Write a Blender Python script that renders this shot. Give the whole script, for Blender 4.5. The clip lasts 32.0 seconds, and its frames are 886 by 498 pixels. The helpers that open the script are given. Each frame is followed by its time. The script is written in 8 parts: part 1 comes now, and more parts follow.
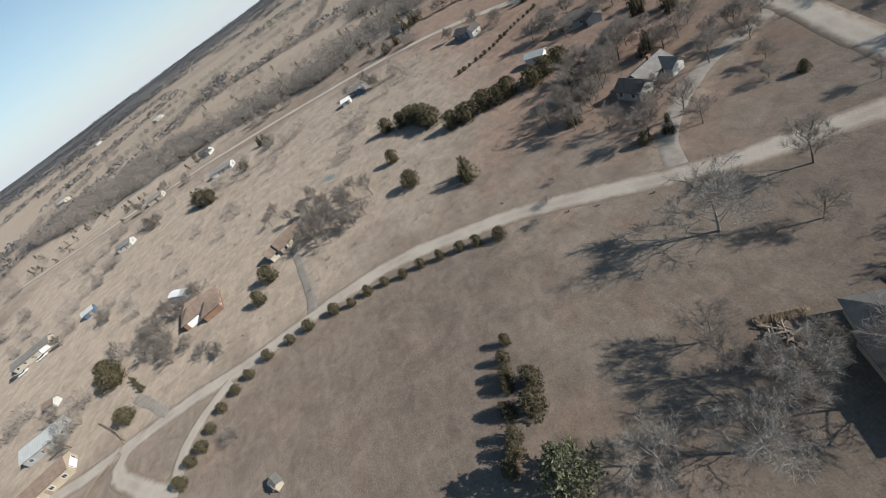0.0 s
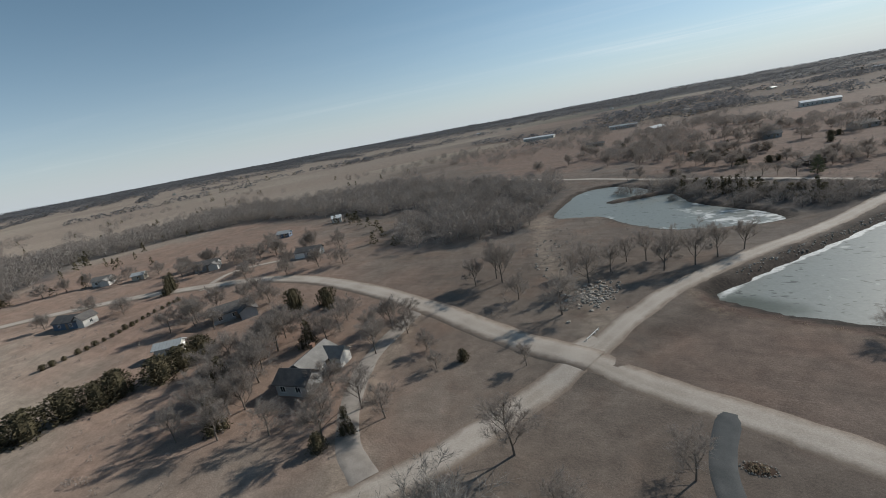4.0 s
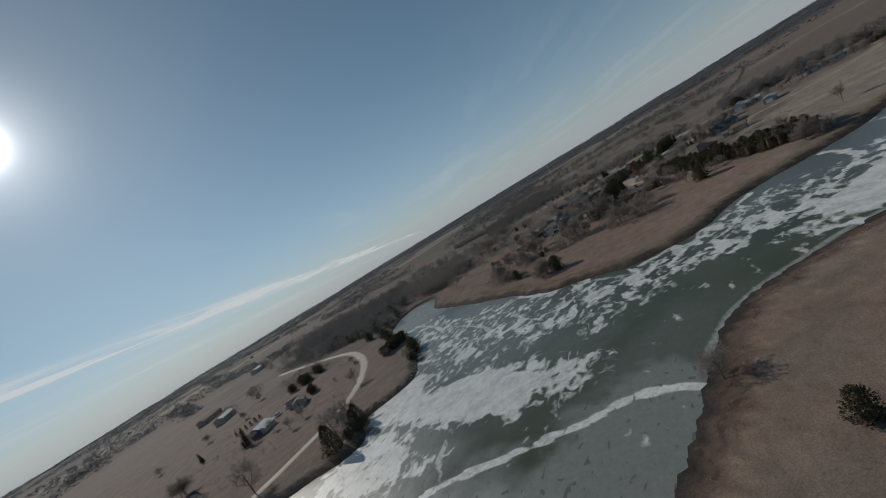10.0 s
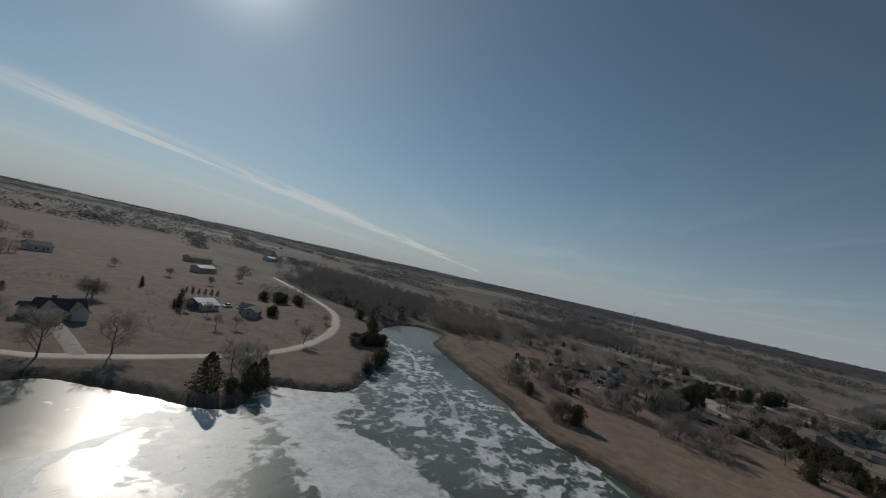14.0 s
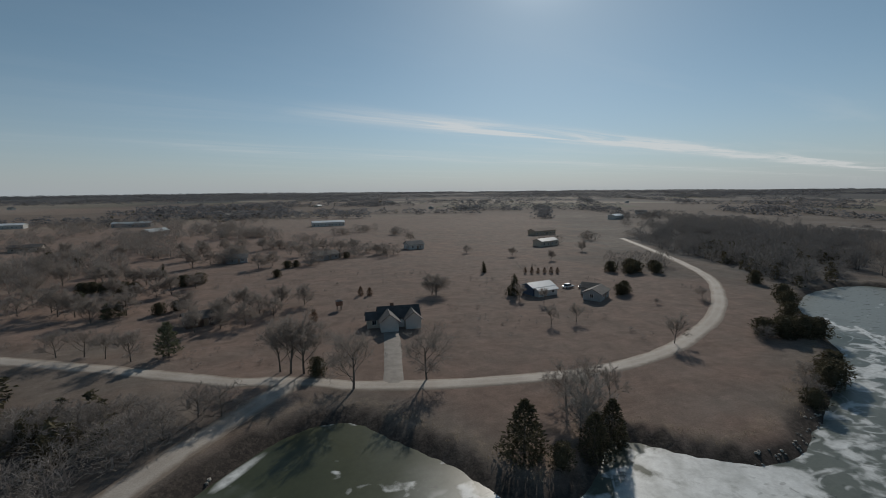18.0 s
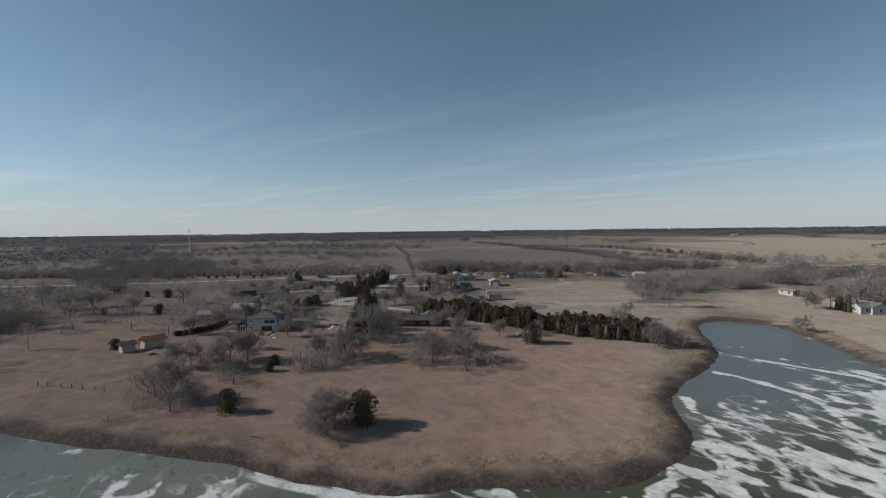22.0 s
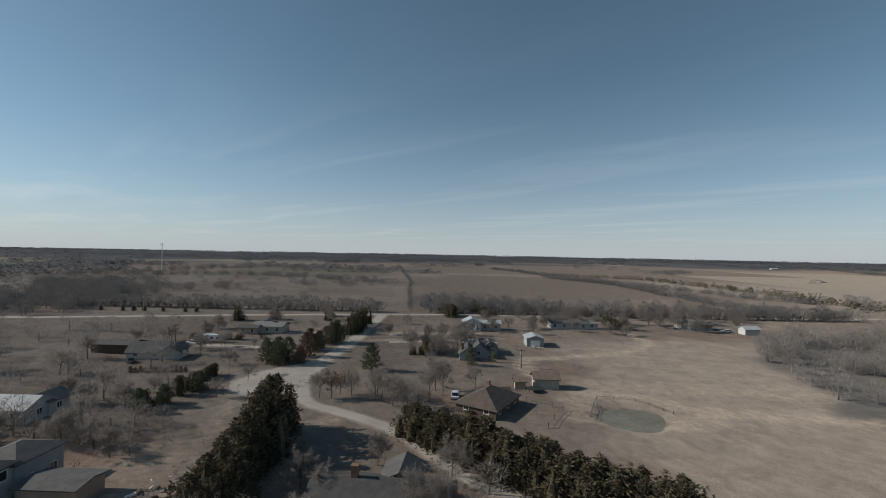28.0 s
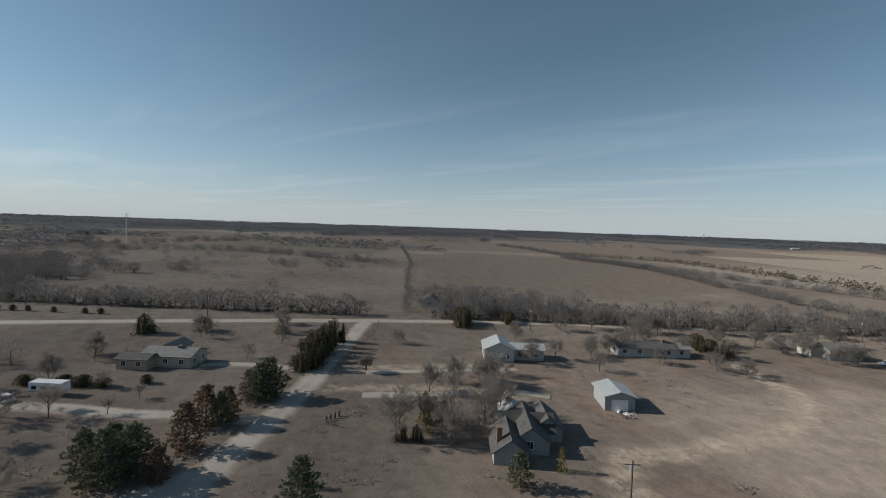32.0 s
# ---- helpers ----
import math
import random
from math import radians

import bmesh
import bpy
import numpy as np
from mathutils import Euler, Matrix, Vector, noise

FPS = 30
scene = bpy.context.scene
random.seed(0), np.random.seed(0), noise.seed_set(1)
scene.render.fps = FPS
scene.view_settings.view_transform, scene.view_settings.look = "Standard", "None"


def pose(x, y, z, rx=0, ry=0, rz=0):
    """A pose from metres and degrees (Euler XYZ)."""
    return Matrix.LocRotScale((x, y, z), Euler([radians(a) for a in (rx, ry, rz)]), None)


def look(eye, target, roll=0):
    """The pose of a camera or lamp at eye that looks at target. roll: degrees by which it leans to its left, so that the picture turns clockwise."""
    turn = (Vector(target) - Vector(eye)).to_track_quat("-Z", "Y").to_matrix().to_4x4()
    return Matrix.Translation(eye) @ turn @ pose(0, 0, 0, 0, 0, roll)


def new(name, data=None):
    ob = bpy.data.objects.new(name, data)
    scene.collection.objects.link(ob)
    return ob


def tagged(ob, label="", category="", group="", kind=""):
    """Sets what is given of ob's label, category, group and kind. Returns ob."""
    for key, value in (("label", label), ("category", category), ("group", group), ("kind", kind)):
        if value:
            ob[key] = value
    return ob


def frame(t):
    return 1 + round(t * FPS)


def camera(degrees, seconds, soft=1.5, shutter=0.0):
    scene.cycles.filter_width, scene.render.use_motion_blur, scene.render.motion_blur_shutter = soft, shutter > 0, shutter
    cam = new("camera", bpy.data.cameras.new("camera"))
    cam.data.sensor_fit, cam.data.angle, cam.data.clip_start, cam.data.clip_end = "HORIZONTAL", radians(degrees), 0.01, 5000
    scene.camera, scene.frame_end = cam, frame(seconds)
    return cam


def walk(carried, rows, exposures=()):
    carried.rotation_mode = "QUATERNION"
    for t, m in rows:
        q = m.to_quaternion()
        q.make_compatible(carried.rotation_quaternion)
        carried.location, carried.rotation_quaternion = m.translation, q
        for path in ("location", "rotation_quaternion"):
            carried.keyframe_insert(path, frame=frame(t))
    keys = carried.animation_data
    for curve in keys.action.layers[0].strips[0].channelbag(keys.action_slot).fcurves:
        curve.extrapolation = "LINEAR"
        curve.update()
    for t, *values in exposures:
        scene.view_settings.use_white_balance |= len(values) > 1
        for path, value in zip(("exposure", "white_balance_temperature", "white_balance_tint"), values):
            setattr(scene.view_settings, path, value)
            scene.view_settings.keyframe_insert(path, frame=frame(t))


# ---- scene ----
# ---- camera and walk ----
cam = camera(90.2, 32.0, soft=0.95)
PATH = [
    (0, 0.00, 0.00, 63.48, 48.49, 28.80, 67.18),
    (0.5, -2.96, -0.74, 62.22, 48.05, 28.93, 64.70),
    (1, -6.01, -1.22, 60.89, 48.50, 28.65, 59.15),
    (1.5, -8.64, -0.81, 58.75, 50.25, 31.70, 46.51),
    (2, -11.98, 0.21, 56.20, 52.36, 29.01, 33.15),
    (2.5, -14.68, 1.94, 53.14, 56.08, 20.79, 29.45),
    (3, -17.47, 4.32, 49.63, 62.38, 15.64, 28.72),
    (3.5, -19.44, 8.19, 47.01, 68.75, 11.61, 29.07),
    (5.5, -34.47, 27.19, 40.80, 85.51, 16.79, 21.01),
    (6, -37.80, 34.57, 39.33, 85.32, 29.50, 4.64),
    (6.5, -39.64, 42.68, 39.51, 85.31, 33.46, -10.71),
    (7, -39.92, 50.66, 39.67, 83.11, 32.65, -22.60),
    (7.5, -39.00, 58.74, 38.32, 81.13, 28.31, -29.44),
    (8, -36.62, 66.59, 37.49, 85.40, 24.41, -32.45),
    (8.5, -33.24, 74.05, 37.87, 85.94, 30.21, -41.37),
    (9, -28.58, 80.64, 36.71, 86.47, 37.22, -59.12),
    (9.5, -23.14, 85.95, 37.33, 87.24, 35.60, -58.10),
    (10, -18.46, 89.43, 37.75, 86.93, 31.31, -70.07),
    (10.5, -14.59, 91.57, 38.69, 86.86, 31.42, -85.61),
    (11, -11.06, 93.20, 39.35, 83.82, 29.76, -102.69),
    (11.5, -9.57, 94.91, 38.52, 81.96, 23.12, -103.10),
    (12, -6.41, 95.19, 37.04, 86.01, 5.32, -91.59),
    (12.5, -3.47, 95.41, 36.52, 88.90, -5.64, -77.03),
    (13, 0.68, 95.21, 36.39, 89.17, -9.57, -69.99),
    (13.5, 4.57, 96.66, 36.14, 90.86, -10.22, -66.46),
    (15.5, 27.13, 106.58, 36.62, 91.52, -26.52, -36.62),
    (16, 32.92, 111.87, 36.69, 88.58, -28.95, -26.03),
    (16.5, 37.97, 117.72, 36.12, 88.87, -28.50, -17.54),
    (17, 41.88, 123.58, 35.78, 88.38, -26.39, -11.09),
    (17.5, 43.28, 129.02, 35.44, 86.16, -18.24, -10.09),
    (18, 45.15, 134.10, 36.46, 82.39, 0.50, -18.68),
    (18.5, 49.62, 140.05, 35.93, 82.29, 24.73, -37.54),
    (19, 52.08, 145.11, 34.79, 84.35, 37.13, -49.66),
    (19.5, 54.35, 149.01, 35.95, 81.87, 41.41, -78.78),
    (20, 56.37, 150.53, 36.30, 85.63, 35.84, -121.84),
    (20.5, 60.61, 150.57, 36.33, 83.66, 26.51, -127.76),
    (21, 65.33, 148.84, 35.29, 84.41, 15.37, -125.89),
    (21.5, 70.74, 146.18, 34.52, 86.20, 5.26, -120.91),
    (22, 77.10, 142.82, 33.93, 87.53, 0.72, -118.37),
    (22.5, 83.64, 139.00, 33.63, 87.71, -1.21, -117.50),
    (23, 90.73, 134.99, 33.51, 87.60, -2.91, -116.95),
    (23.5, 97.84, 131.05, 33.22, 87.52, -2.55, -117.11),
    (24, 105.26, 127.21, 33.53, 87.40, -1.87, -117.28),
    (24.5, 111.88, 123.56, 33.47, 86.99, -1.59, -117.22),
    (25, 117.68, 119.82, 34.09, 86.33, -1.08, -116.91),
    (25.5, 125.38, 116.26, 33.50, 87.55, -0.58, -117.37),
    (26, 133.16, 112.06, 33.54, 88.43, -0.69, -117.14),
    (26.5, 140.47, 108.35, 33.24, 90.14, -0.19, -117.30),
    (28.5, 171.70, 90.06, 34.17, 90.82, -1.37, -116.55),
    (29, 180.72, 85.98, 34.99, 91.43, -1.72, -116.88),
    (29.5, 189.78, 82.27, 35.18, 91.76, -1.99, -116.99),
    (30, 198.24, 78.23, 36.00, 90.80, -2.20, -116.97),
    (30.5, 206.79, 74.86, 35.98, 88.73, -2.44, -117.08),
    (31, 215.22, 71.05, 36.19, 87.58, -2.49, -117.83),
    (31.5, 222.62, 67.62, 36.66, 87.40, -3.06, -116.87),
    (32, 229.25, 64.88, 37.04, 87.04, -1.97, -116.32),
]
EXPOSURES = [(0, 0.7), (1.5, 0.62), (3, 0.56), (5.5, -0.15), (7, -0.48), (9, -0.52), (10, -0.36), (10.5, -0.2), (12, 0.05), (12.5, -0.2), (13, -0.5), (14, -0.55), (17, -0.42), (18, -0.32), (19, -0.32), (20, 0.12), (22, 0.12), (32, 0.15)]
walk(cam, [(t, pose(x, y, z, a, b, c)) for t, x, y, z, a, b, c in PATH], EXPOSURES)

# ---- world and sun ----
SUN_AZ, SUN_EL = 59.24, 28.67
SUN_DIR = Vector((math.cos(radians(SUN_EL)) * math.cos(radians(SUN_AZ)), math.cos(radians(SUN_EL)) * math.sin(radians(SUN_AZ)), math.sin(radians(SUN_EL))))


class Net:
    """Short hand for node trees."""

    def __init__(self, tree):
        self.t = tree
        tree.nodes.clear()

    def n(self, kind, operation="", use_clamp=False, data_type="", blend_type="", attribute_name="", **kw):
        node = self.t.nodes.new(kind)
        if operation:
            node.operation = operation
        if use_clamp:
            node.use_clamp = True
        if data_type:
            node.data_type, node.blend_type = data_type, blend_type
        if attribute_name:
            node.attribute_name = attribute_name
        for k, v in kw.items():
            node.inputs[k[1:].replace("_", " ")].default_value = v
        return node

    def link(self, a, b):
        self.t.links.new(a, b)

    def feed(self, sock, v):
        if isinstance(v, (int, float, tuple, list)):
            sock.default_value = v
        else:
            self.link(v, sock)

    def math(self, op, a, b=0.0, c=0.0, clamp=False):
        m = self.n("ShaderNodeMath", operation=op, use_clamp=clamp)
        self.feed(m.inputs[0], a), self.feed(m.inputs[1], b), self.feed(m.inputs[2], c)
        return m.outputs[0]

    def noise(self, vec, scale, detail=3.0, rough=0.55, distort=0.0):
        m = self.n("ShaderNodeTexNoise", _Scale=scale, _Detail=detail, _Roughness=rough, _Distortion=distort)
        if vec is not None:
            self.link(vec, m.inputs["Vector"])
        return m.outputs["Fac"]

    def ramp(self, f, lo, hi, a=0.0, b=1.0):
        m = self.n("ShaderNodeMapRange", _From_Min=lo, _From_Max=hi, _To_Min=a, _To_Max=b)
        self.feed(m.inputs["Value"], f)
        return m.outputs["Result"]

    def mix(self, f, a, b, mode="MIX"):
        m = self.n("ShaderNodeMix", data_type="RGBA", blend_type=mode)
        self.feed(m.inputs[0], f)
        for sock, v in ((m.inputs[6], a), (m.inputs[7], b)):
            self.feed(sock, (*v, 1.0) if isinstance(v, tuple) and len(v) == 3 else v)
        return m.outputs[2]


world = bpy.data.worlds.new("sky")
scene.world = world
world.use_nodes = True
w = Net(world.node_tree)
sky = w.n("ShaderNodeTexSky")
sky.sky_type, sky.sun_disc, sky.sun_elevation, sky.sun_rotation = "NISHITA", False, radians(SUN_EL), radians(90 - SUN_AZ)
sky.altitude, sky.air_density, sky.dust_density, sky.ozone_density = 200.0, 1.0, 0.1, 3.0
way = w.n("ShaderNodeTexCoord").outputs["Generated"]
sep = w.n("ShaderNodeSeparateXYZ")
w.link(way, sep.inputs[0])
zz = w.math("MAXIMUM", sep.outputs[2], 0.015)
px, py = w.math("DIVIDE", sep.outputs[0], zz), w.math("DIVIDE", sep.outputs[1], zz)
along = w.math("ADD", px, w.math("MULTIPLY", py, 0.33))
cross = w.math("SUBTRACT", py, w.math("MULTIPLY", px, 0.33))
comb = w.n("ShaderNodeCombineXYZ")
w.link(w.math("MULTIPLY", along, 0.13), comb.inputs[0]), w.link(w.math("MULTIPLY", cross, 0.42), comb.inputs[1])
fibre = w.noise(comb.outputs[0], 1.0, 6.0, 0.6, 0.4)
comb2 = w.n("ShaderNodeCombineXYZ")
w.link(w.math("MULTIPLY", along, 0.5), comb2.inputs[0]), w.link(w.math("MULTIPLY", cross, 3.0), comb2.inputs[1])
fine = w.noise(comb2.outputs[0], 1.0, 4.0, 0.6, 0.2)
bend = w.math("MULTIPLY", w.math("SUBTRACT", fibre, 0.5), 2.2)


def band(centre, width):
    d = w.math("DIVIDE", w.math("SUBTRACT", w.math("ADD", cross, bend), centre), width)
    return w.math("POWER", 2.718, w.math("MULTIPLY", w.math("MULTIPLY", d, d), -1.0))


ahead = w.ramp(along, 1.8, 5.6, 0.03, 1.0)
wisp = w.math("MULTIPLY", w.ramp(fibre, 0.5, 0.78), 0.3)
cloud = w.math("ADD", w.math("MULTIPLY", w.math("MULTIPLY", band(5.9, 0.62), ahead), 1.9), w.math("MULTIPLY", band(12.0, 1.3), 0.32))
wisp = w.math("MULTIPLY", wisp, w.ramp(sep.outputs[2], 0.13, 0.34, 1.0, 0.12))
comb3 = w.n("ShaderNodeCombineXYZ")
w.link(w.math("MULTIPLY", along, 0.22), comb3.inputs[0]), w.link(w.math("MULTIPLY", cross, 1.1), comb3.inputs[1])
torn = w.noise(comb3.outputs[0], 1.0, 5.0, 0.62, 0.7)
cloud = w.math("MULTIPLY", cloud, w.ramp(torn, 0.38, 0.66, 0.1, 1.5))
cloud = w.math("MULTIPLY", w.math("ADD", cloud, wisp), w.ramp(fine, 0.2, 0.7, 0.5, 1.1))
cloud = w.math("MULTIPLY", cloud, w.ramp(px, -3.2, -0.8, 0.2, 1.0))
cloud = w.math("MULTIPLY", cloud, w.ramp(sep.outputs[2], 0.0, 0.04), clamp=True)
dotn = w.n("ShaderNodeVectorMath", operation="DOT_PRODUCT")
w.link(way, dotn.inputs[0])
dotn.inputs[1].default_value = SUN_DIR
cosine = w.math("MAXIMUM", dotn.outputs["Value"], 0.0)
disc = w.math("MULTIPLY", w.math("POWER", cosine, 2000.0), 60.0)
aureole = w.math("ADD", w.math("MULTIPLY", w.math("POWER", cosine, 260.0), 8.0), w.math("MULTIPLY", w.math("POWER", cosine, 22.0), 1.2))
aureole = w.math("ADD", aureole, w.math("MULTIPLY", w.math("POWER", cosine, 5.0), 0.7))
glow = w.math("ADD", disc, aureole)
low = w.math("POWER", 2.718, w.math("MULTIPLY", w.math("MAXIMUM", sep.outputs[2], 0.0), -6.0))
tint = w.mix(1.0, sky.outputs[0], w.mix(low, (0.93, 0.99, 0.83), (0.8, 0.89, 1.06)), "MULTIPLY")
haze = w.math("MULTIPLY", w.math("POWER", 2.718, w.math("MULTIPLY", w.math("MAXIMUM", sep.outputs[2], 0.0), -9.5)), 0.9)
tint = w.mix(haze, tint, (5.35, 5.95, 6.45))
veil = w.mix(w.math("MULTIPLY", cloud, 0.75), tint, (9.6, 9.8, 9.8))
lit = w.n("ShaderNodeVectorMath", operation="ADD")
w.link(veil, lit.inputs[0]), w.link(glow, lit.inputs[1])
back = w.n("ShaderNodeBackground", _Strength=0.075)
w.link(lit.outputs[0], back.inputs["Color"])
w.link(back.outputs[0], w.n("ShaderNodeOutputWorld").inputs[0])

sun = new("sun", bpy.data.lights.new("sun", "SUN"))
sun.data.energy, sun.data.angle, sun.data.color = 3.9, radians(0.6), (1.0, 0.93, 0.84)
sun.matrix_world = look((0, 0, 300), Vector((0, 0, 300)) - SUN_DIR)

# ---- materials ----


def material(name, build, rough=0.8, metal=0.0, bump=0.0, bump_scale=6.0, spec=0.3, thin=0.0, soft_=0.2):
    m = bpy.data.materials.new(name)
    m.use_nodes = True
    g = Net(m.node_tree)
    b = g.n("ShaderNodeBsdfPrincipled", _Roughness=rough, _Metallic=metal)
    b.inputs["Specular IOR Level"].default_value = spec
    b.inputs["Diffuse Roughness"].default_value = soft_
    co = g.n("ShaderNodeTexCoord").outputs["Object"]
    colour = build(g, co, b)
    g.feed(b.inputs["Base Color"], colour)
    if bump:
        k = g.n("ShaderNodeBump", _Strength=bump, _Distance=0.1)
        g.link(g.noise(co, bump_scale, 4.0), k.inputs["Height"])
        g.link(k.outputs[0], b.inputs["Normal"])
    out = b.outputs[0]
    if thin:
        through_ = g.n("ShaderNodeBsdfTranslucent")
        g.feed(through_.inputs["Color"], colour)
        both = g.n("ShaderNodeMixShader", _Fac=thin)
        g.link(out, both.inputs[1]), g.link(through_.outputs[0], both.inputs[2])
        out = both.outputs[0]
    g.link(out, g.n("ShaderNodeOutputMaterial").inputs[0])
    return m


def mottled(a, b, scale=0.8, fine=9.0, vary=0.18):
    """Two colours in patches, a fine grain, and a shift from thing to thing."""
    def build(g, co, bsdf):
        patch = g.ramp(g.noise(co, scale, 4.0), 0.35, 0.65)
        c = g.mix(patch, a, b)
        grain = g.ramp(g.noise(co, fine, 3.0), 0.25, 0.75, 1 - vary, 1 + vary)
        c = g.mix(1.0, c, g.grey(grain), "MULTIPLY")
        rnd = g.n("ShaderNodeObjectInfo").outputs["Random"]
        return g.mix(1.0, c, g.grey(g.ramp(rnd, 0, 1, 1 - vary, 1 + vary)), "MULTIPLY")
    return build


def grey(self, v):
    c = self.n("ShaderNodeCombineColor")
    for k in range(3):
        self.link(v, c.inputs[k])
    return c.outputs[0]


Net.grey = grey


def leafy(a, b, vary=0.35):
    """Foliage or twigs: each clump a little lighter or darker, each plant of its own tint."""
    def build(g, co, bsdf):
        isl = g.n("ShaderNodeNewGeometry").outputs["Random Per Island"]
        rnd = g.n("ShaderNodeObjectInfo").outputs["Random"]
        c = g.mix(g.math("ADD", g.math("MULTIPLY", isl, 0.7), g.math("MULTIPLY", rnd, 0.3)), a, b)
        return g.mix(1.0, c, g.grey(g.ramp(isl, 0, 1, 1 - vary, 1 + vary)), "MULTIPLY")
    return build


def banded(a, b, step, axis, proud=0.35):
    """Seams or courses at an even step along one axis of the thing."""
    def build(g, co, bsdf):
        s = g.n("ShaderNodeSeparateXYZ")
        g.link(co, s.inputs[0])
        f = g.math("FRACT", g.math("DIVIDE", s.outputs[axis], step))
        line = g.ramp(g.math("ABSOLUTE", g.math("SUBTRACT", f, 0.5)), 0.38, 0.48)
        c = g.mix(g.ramp(g.noise(co, 0.7, 4.0), 0.3, 0.7), a, b)
        c = g.mix(g.math("MULTIPLY", line, proud), c, tuple(v * 0.45 for v in a))
        k = g.n("ShaderNodeBump", _Strength=0.4, _Distance=0.05)
        g.link(line, k.inputs["Height"])
        g.link(k.outputs[0], bsdf.inputs["Normal"])
        return g.mix(1.0, c, g.grey(g.ramp(g.noise(co, 5.0, 3.0), 0.2, 0.8, 0.85, 1.15)), "MULTIPLY")
    return build


def ground_colour(g, co, bsdf):
    def att(n):
        return g.n("ShaderNodeAttribute", attribute_name=n).outputs["Fac"]
    n1, n2, n3, n4 = g.noise(co, 0.012, 4.0), g.noise(co, 0.07, 5.0), g.noise(co, 0.5, 4.0, 0.65), g.noise(co, 3.5, 3.0, 0.7)
    c = g.mix(g.ramp(n1, 0.38, 0.62), (0.16, 0.131, 0.109), (0.222, 0.186, 0.155))
    c = g.mix(g.ramp(n2, 0.5, 0.7, 0, 0.6), c, (0.2, 0.138, 0.105))
    c = g.mix(g.ramp(g.noise(co, 0.03, 4.0, 0.6), 0.52, 0.68, 0, 0.5), c, (0.15, 0.132, 0.112))
    c = g.mix(g.math("MULTIPLY", att("tan"), g.ramp(n2, 0.3, 0.6, 0.7, 1.0)), c, (0.295, 0.252, 0.208))
    c = g.mix(g.math("MULTIPLY", att("russet"), g.ramp(n2, 0.3, 0.65, 0.55, 1.0)), c, (0.266, 0.184, 0.144))
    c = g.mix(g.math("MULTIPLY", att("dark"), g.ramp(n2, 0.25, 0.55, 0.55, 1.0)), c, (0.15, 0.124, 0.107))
    turn = g.n("ShaderNodeMapping", _Rotation=(0, 0, radians(28)))
    g.link(co, turn.inputs[0])
    sep_ = g.n("ShaderNodeSeparateXYZ")
    g.link(turn.outputs[0], sep_.inputs[0])
    row = g.math("FLOOR", g.math("DIVIDE", sep_.outputs[1], 265.0))
    shift = g.math("MULTIPLY", g.math("FRACT", g.math("MULTIPLY", row, 0.618)), 430.0)
    cell = g.n("ShaderNodeCombineXYZ")
    g.link(g.math("FLOOR", g.math("DIVIDE", g.math("ADD", sep_.outputs[0], shift), 430.0)), cell.inputs[0])
    g.link(row, cell.inputs[1])
    dice = g.n("ShaderNodeTexWhiteNoise")
    g.link(cell.outputs[0], dice.inputs["Vector"])
    die = dice.outputs["Value"]
    parcel = g.mix(g.ramp(die, 0.32, 0.36), (0.17, 0.135, 0.11), (0.225, 0.172, 0.138))
    parcel = g.mix(g.ramp(die, 0.6, 0.63), parcel, (0.3, 0.255, 0.2))
    parcel = g.mix(g.ramp(die, 0.86, 0.88), parcel, (0.15, 0.14, 0.1))
    c = g.mix(g.math("MULTIPLY", att("parcels"), 0.85), c, parcel)
    c = g.mix(g.math("MULTIPLY", att("plough"), 0.9), c, (0.165, 0.133, 0.11))
    # dark woods floor; the bluish tone paints distance haze into the ground
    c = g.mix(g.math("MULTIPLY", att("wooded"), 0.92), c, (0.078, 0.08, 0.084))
    worn = g.math("MULTIPLY", att("dirt"), g.ramp(n3, 0.3, 0.6, 0.35, 1.0))
    c = g.mix(worn, c, (0.36, 0.3, 0.235))
    bank = g.math("MULTIPLY", att("bank"), g.ramp(n3, 0.25, 0.5, 0.82, 1.0))
    c = g.mix(bank, c, g.mix(g.ramp(g.noise(co, 1.4, 5.0, 0.7), 0.45, 0.7), (0.06, 0.049, 0.042), (0.135, 0.108, 0.088)))
    c = g.mix(g.math("MULTIPLY", att("mud"), 0.95), c, g.mix(g.ramp(g.noise(co, 1.1, 4.0, 0.6), 0.4, 0.7), (0.036, 0.033, 0.03), (0.062, 0.054, 0.047)))
    c = g.mix(g.math("MULTIPLY", att("heath"), 0.9), c, g.mix(g.ramp(g.noise(co, 0.5, 5.0, 0.65), 0.48, 0.62), (0.125, 0.086, 0.07), (0.06, 0.037, 0.03)))
    fringe = g.math("MULTIPLY", att("fringe"), g.ramp(g.noise(co, 0.9, 5.0, 0.7), 0.4, 0.6))
    c = g.mix(g.math("MULTIPLY", fringe, 0.55), c, (0.3, 0.235, 0.17))
    green = g.math("MULTIPLY", att("green"), g.ramp(n2, 0.35, 0.6))
    c = g.mix(g.math("MULTIPLY", green, 0.6), c, (0.15, 0.15, 0.075))
    t = g.math("MULTIPLY", g.ramp(n3, 0.25, 0.75, 0.86, 1.13), g.ramp(n4, 0.3, 0.7, 0.8, 1.18))
    t = g.math("MULTIPLY", t, g.ramp(g.noise(co, 0.17, 5.0, 0.68, 0.6), 0.33, 0.67, 0.8, 1.16))
    mow = g.n("ShaderNodeMapping", _Rotation=(0, 0, radians(-28)), _Scale=(0.06, 1.0, 1.0))
    g.link(co, mow.inputs[0])
    t = g.math("MULTIPLY", t, g.ramp(g.noise(mow.outputs[0], 0.55, 4.0, 0.65), 0.3, 0.7, 0.94, 1.06))
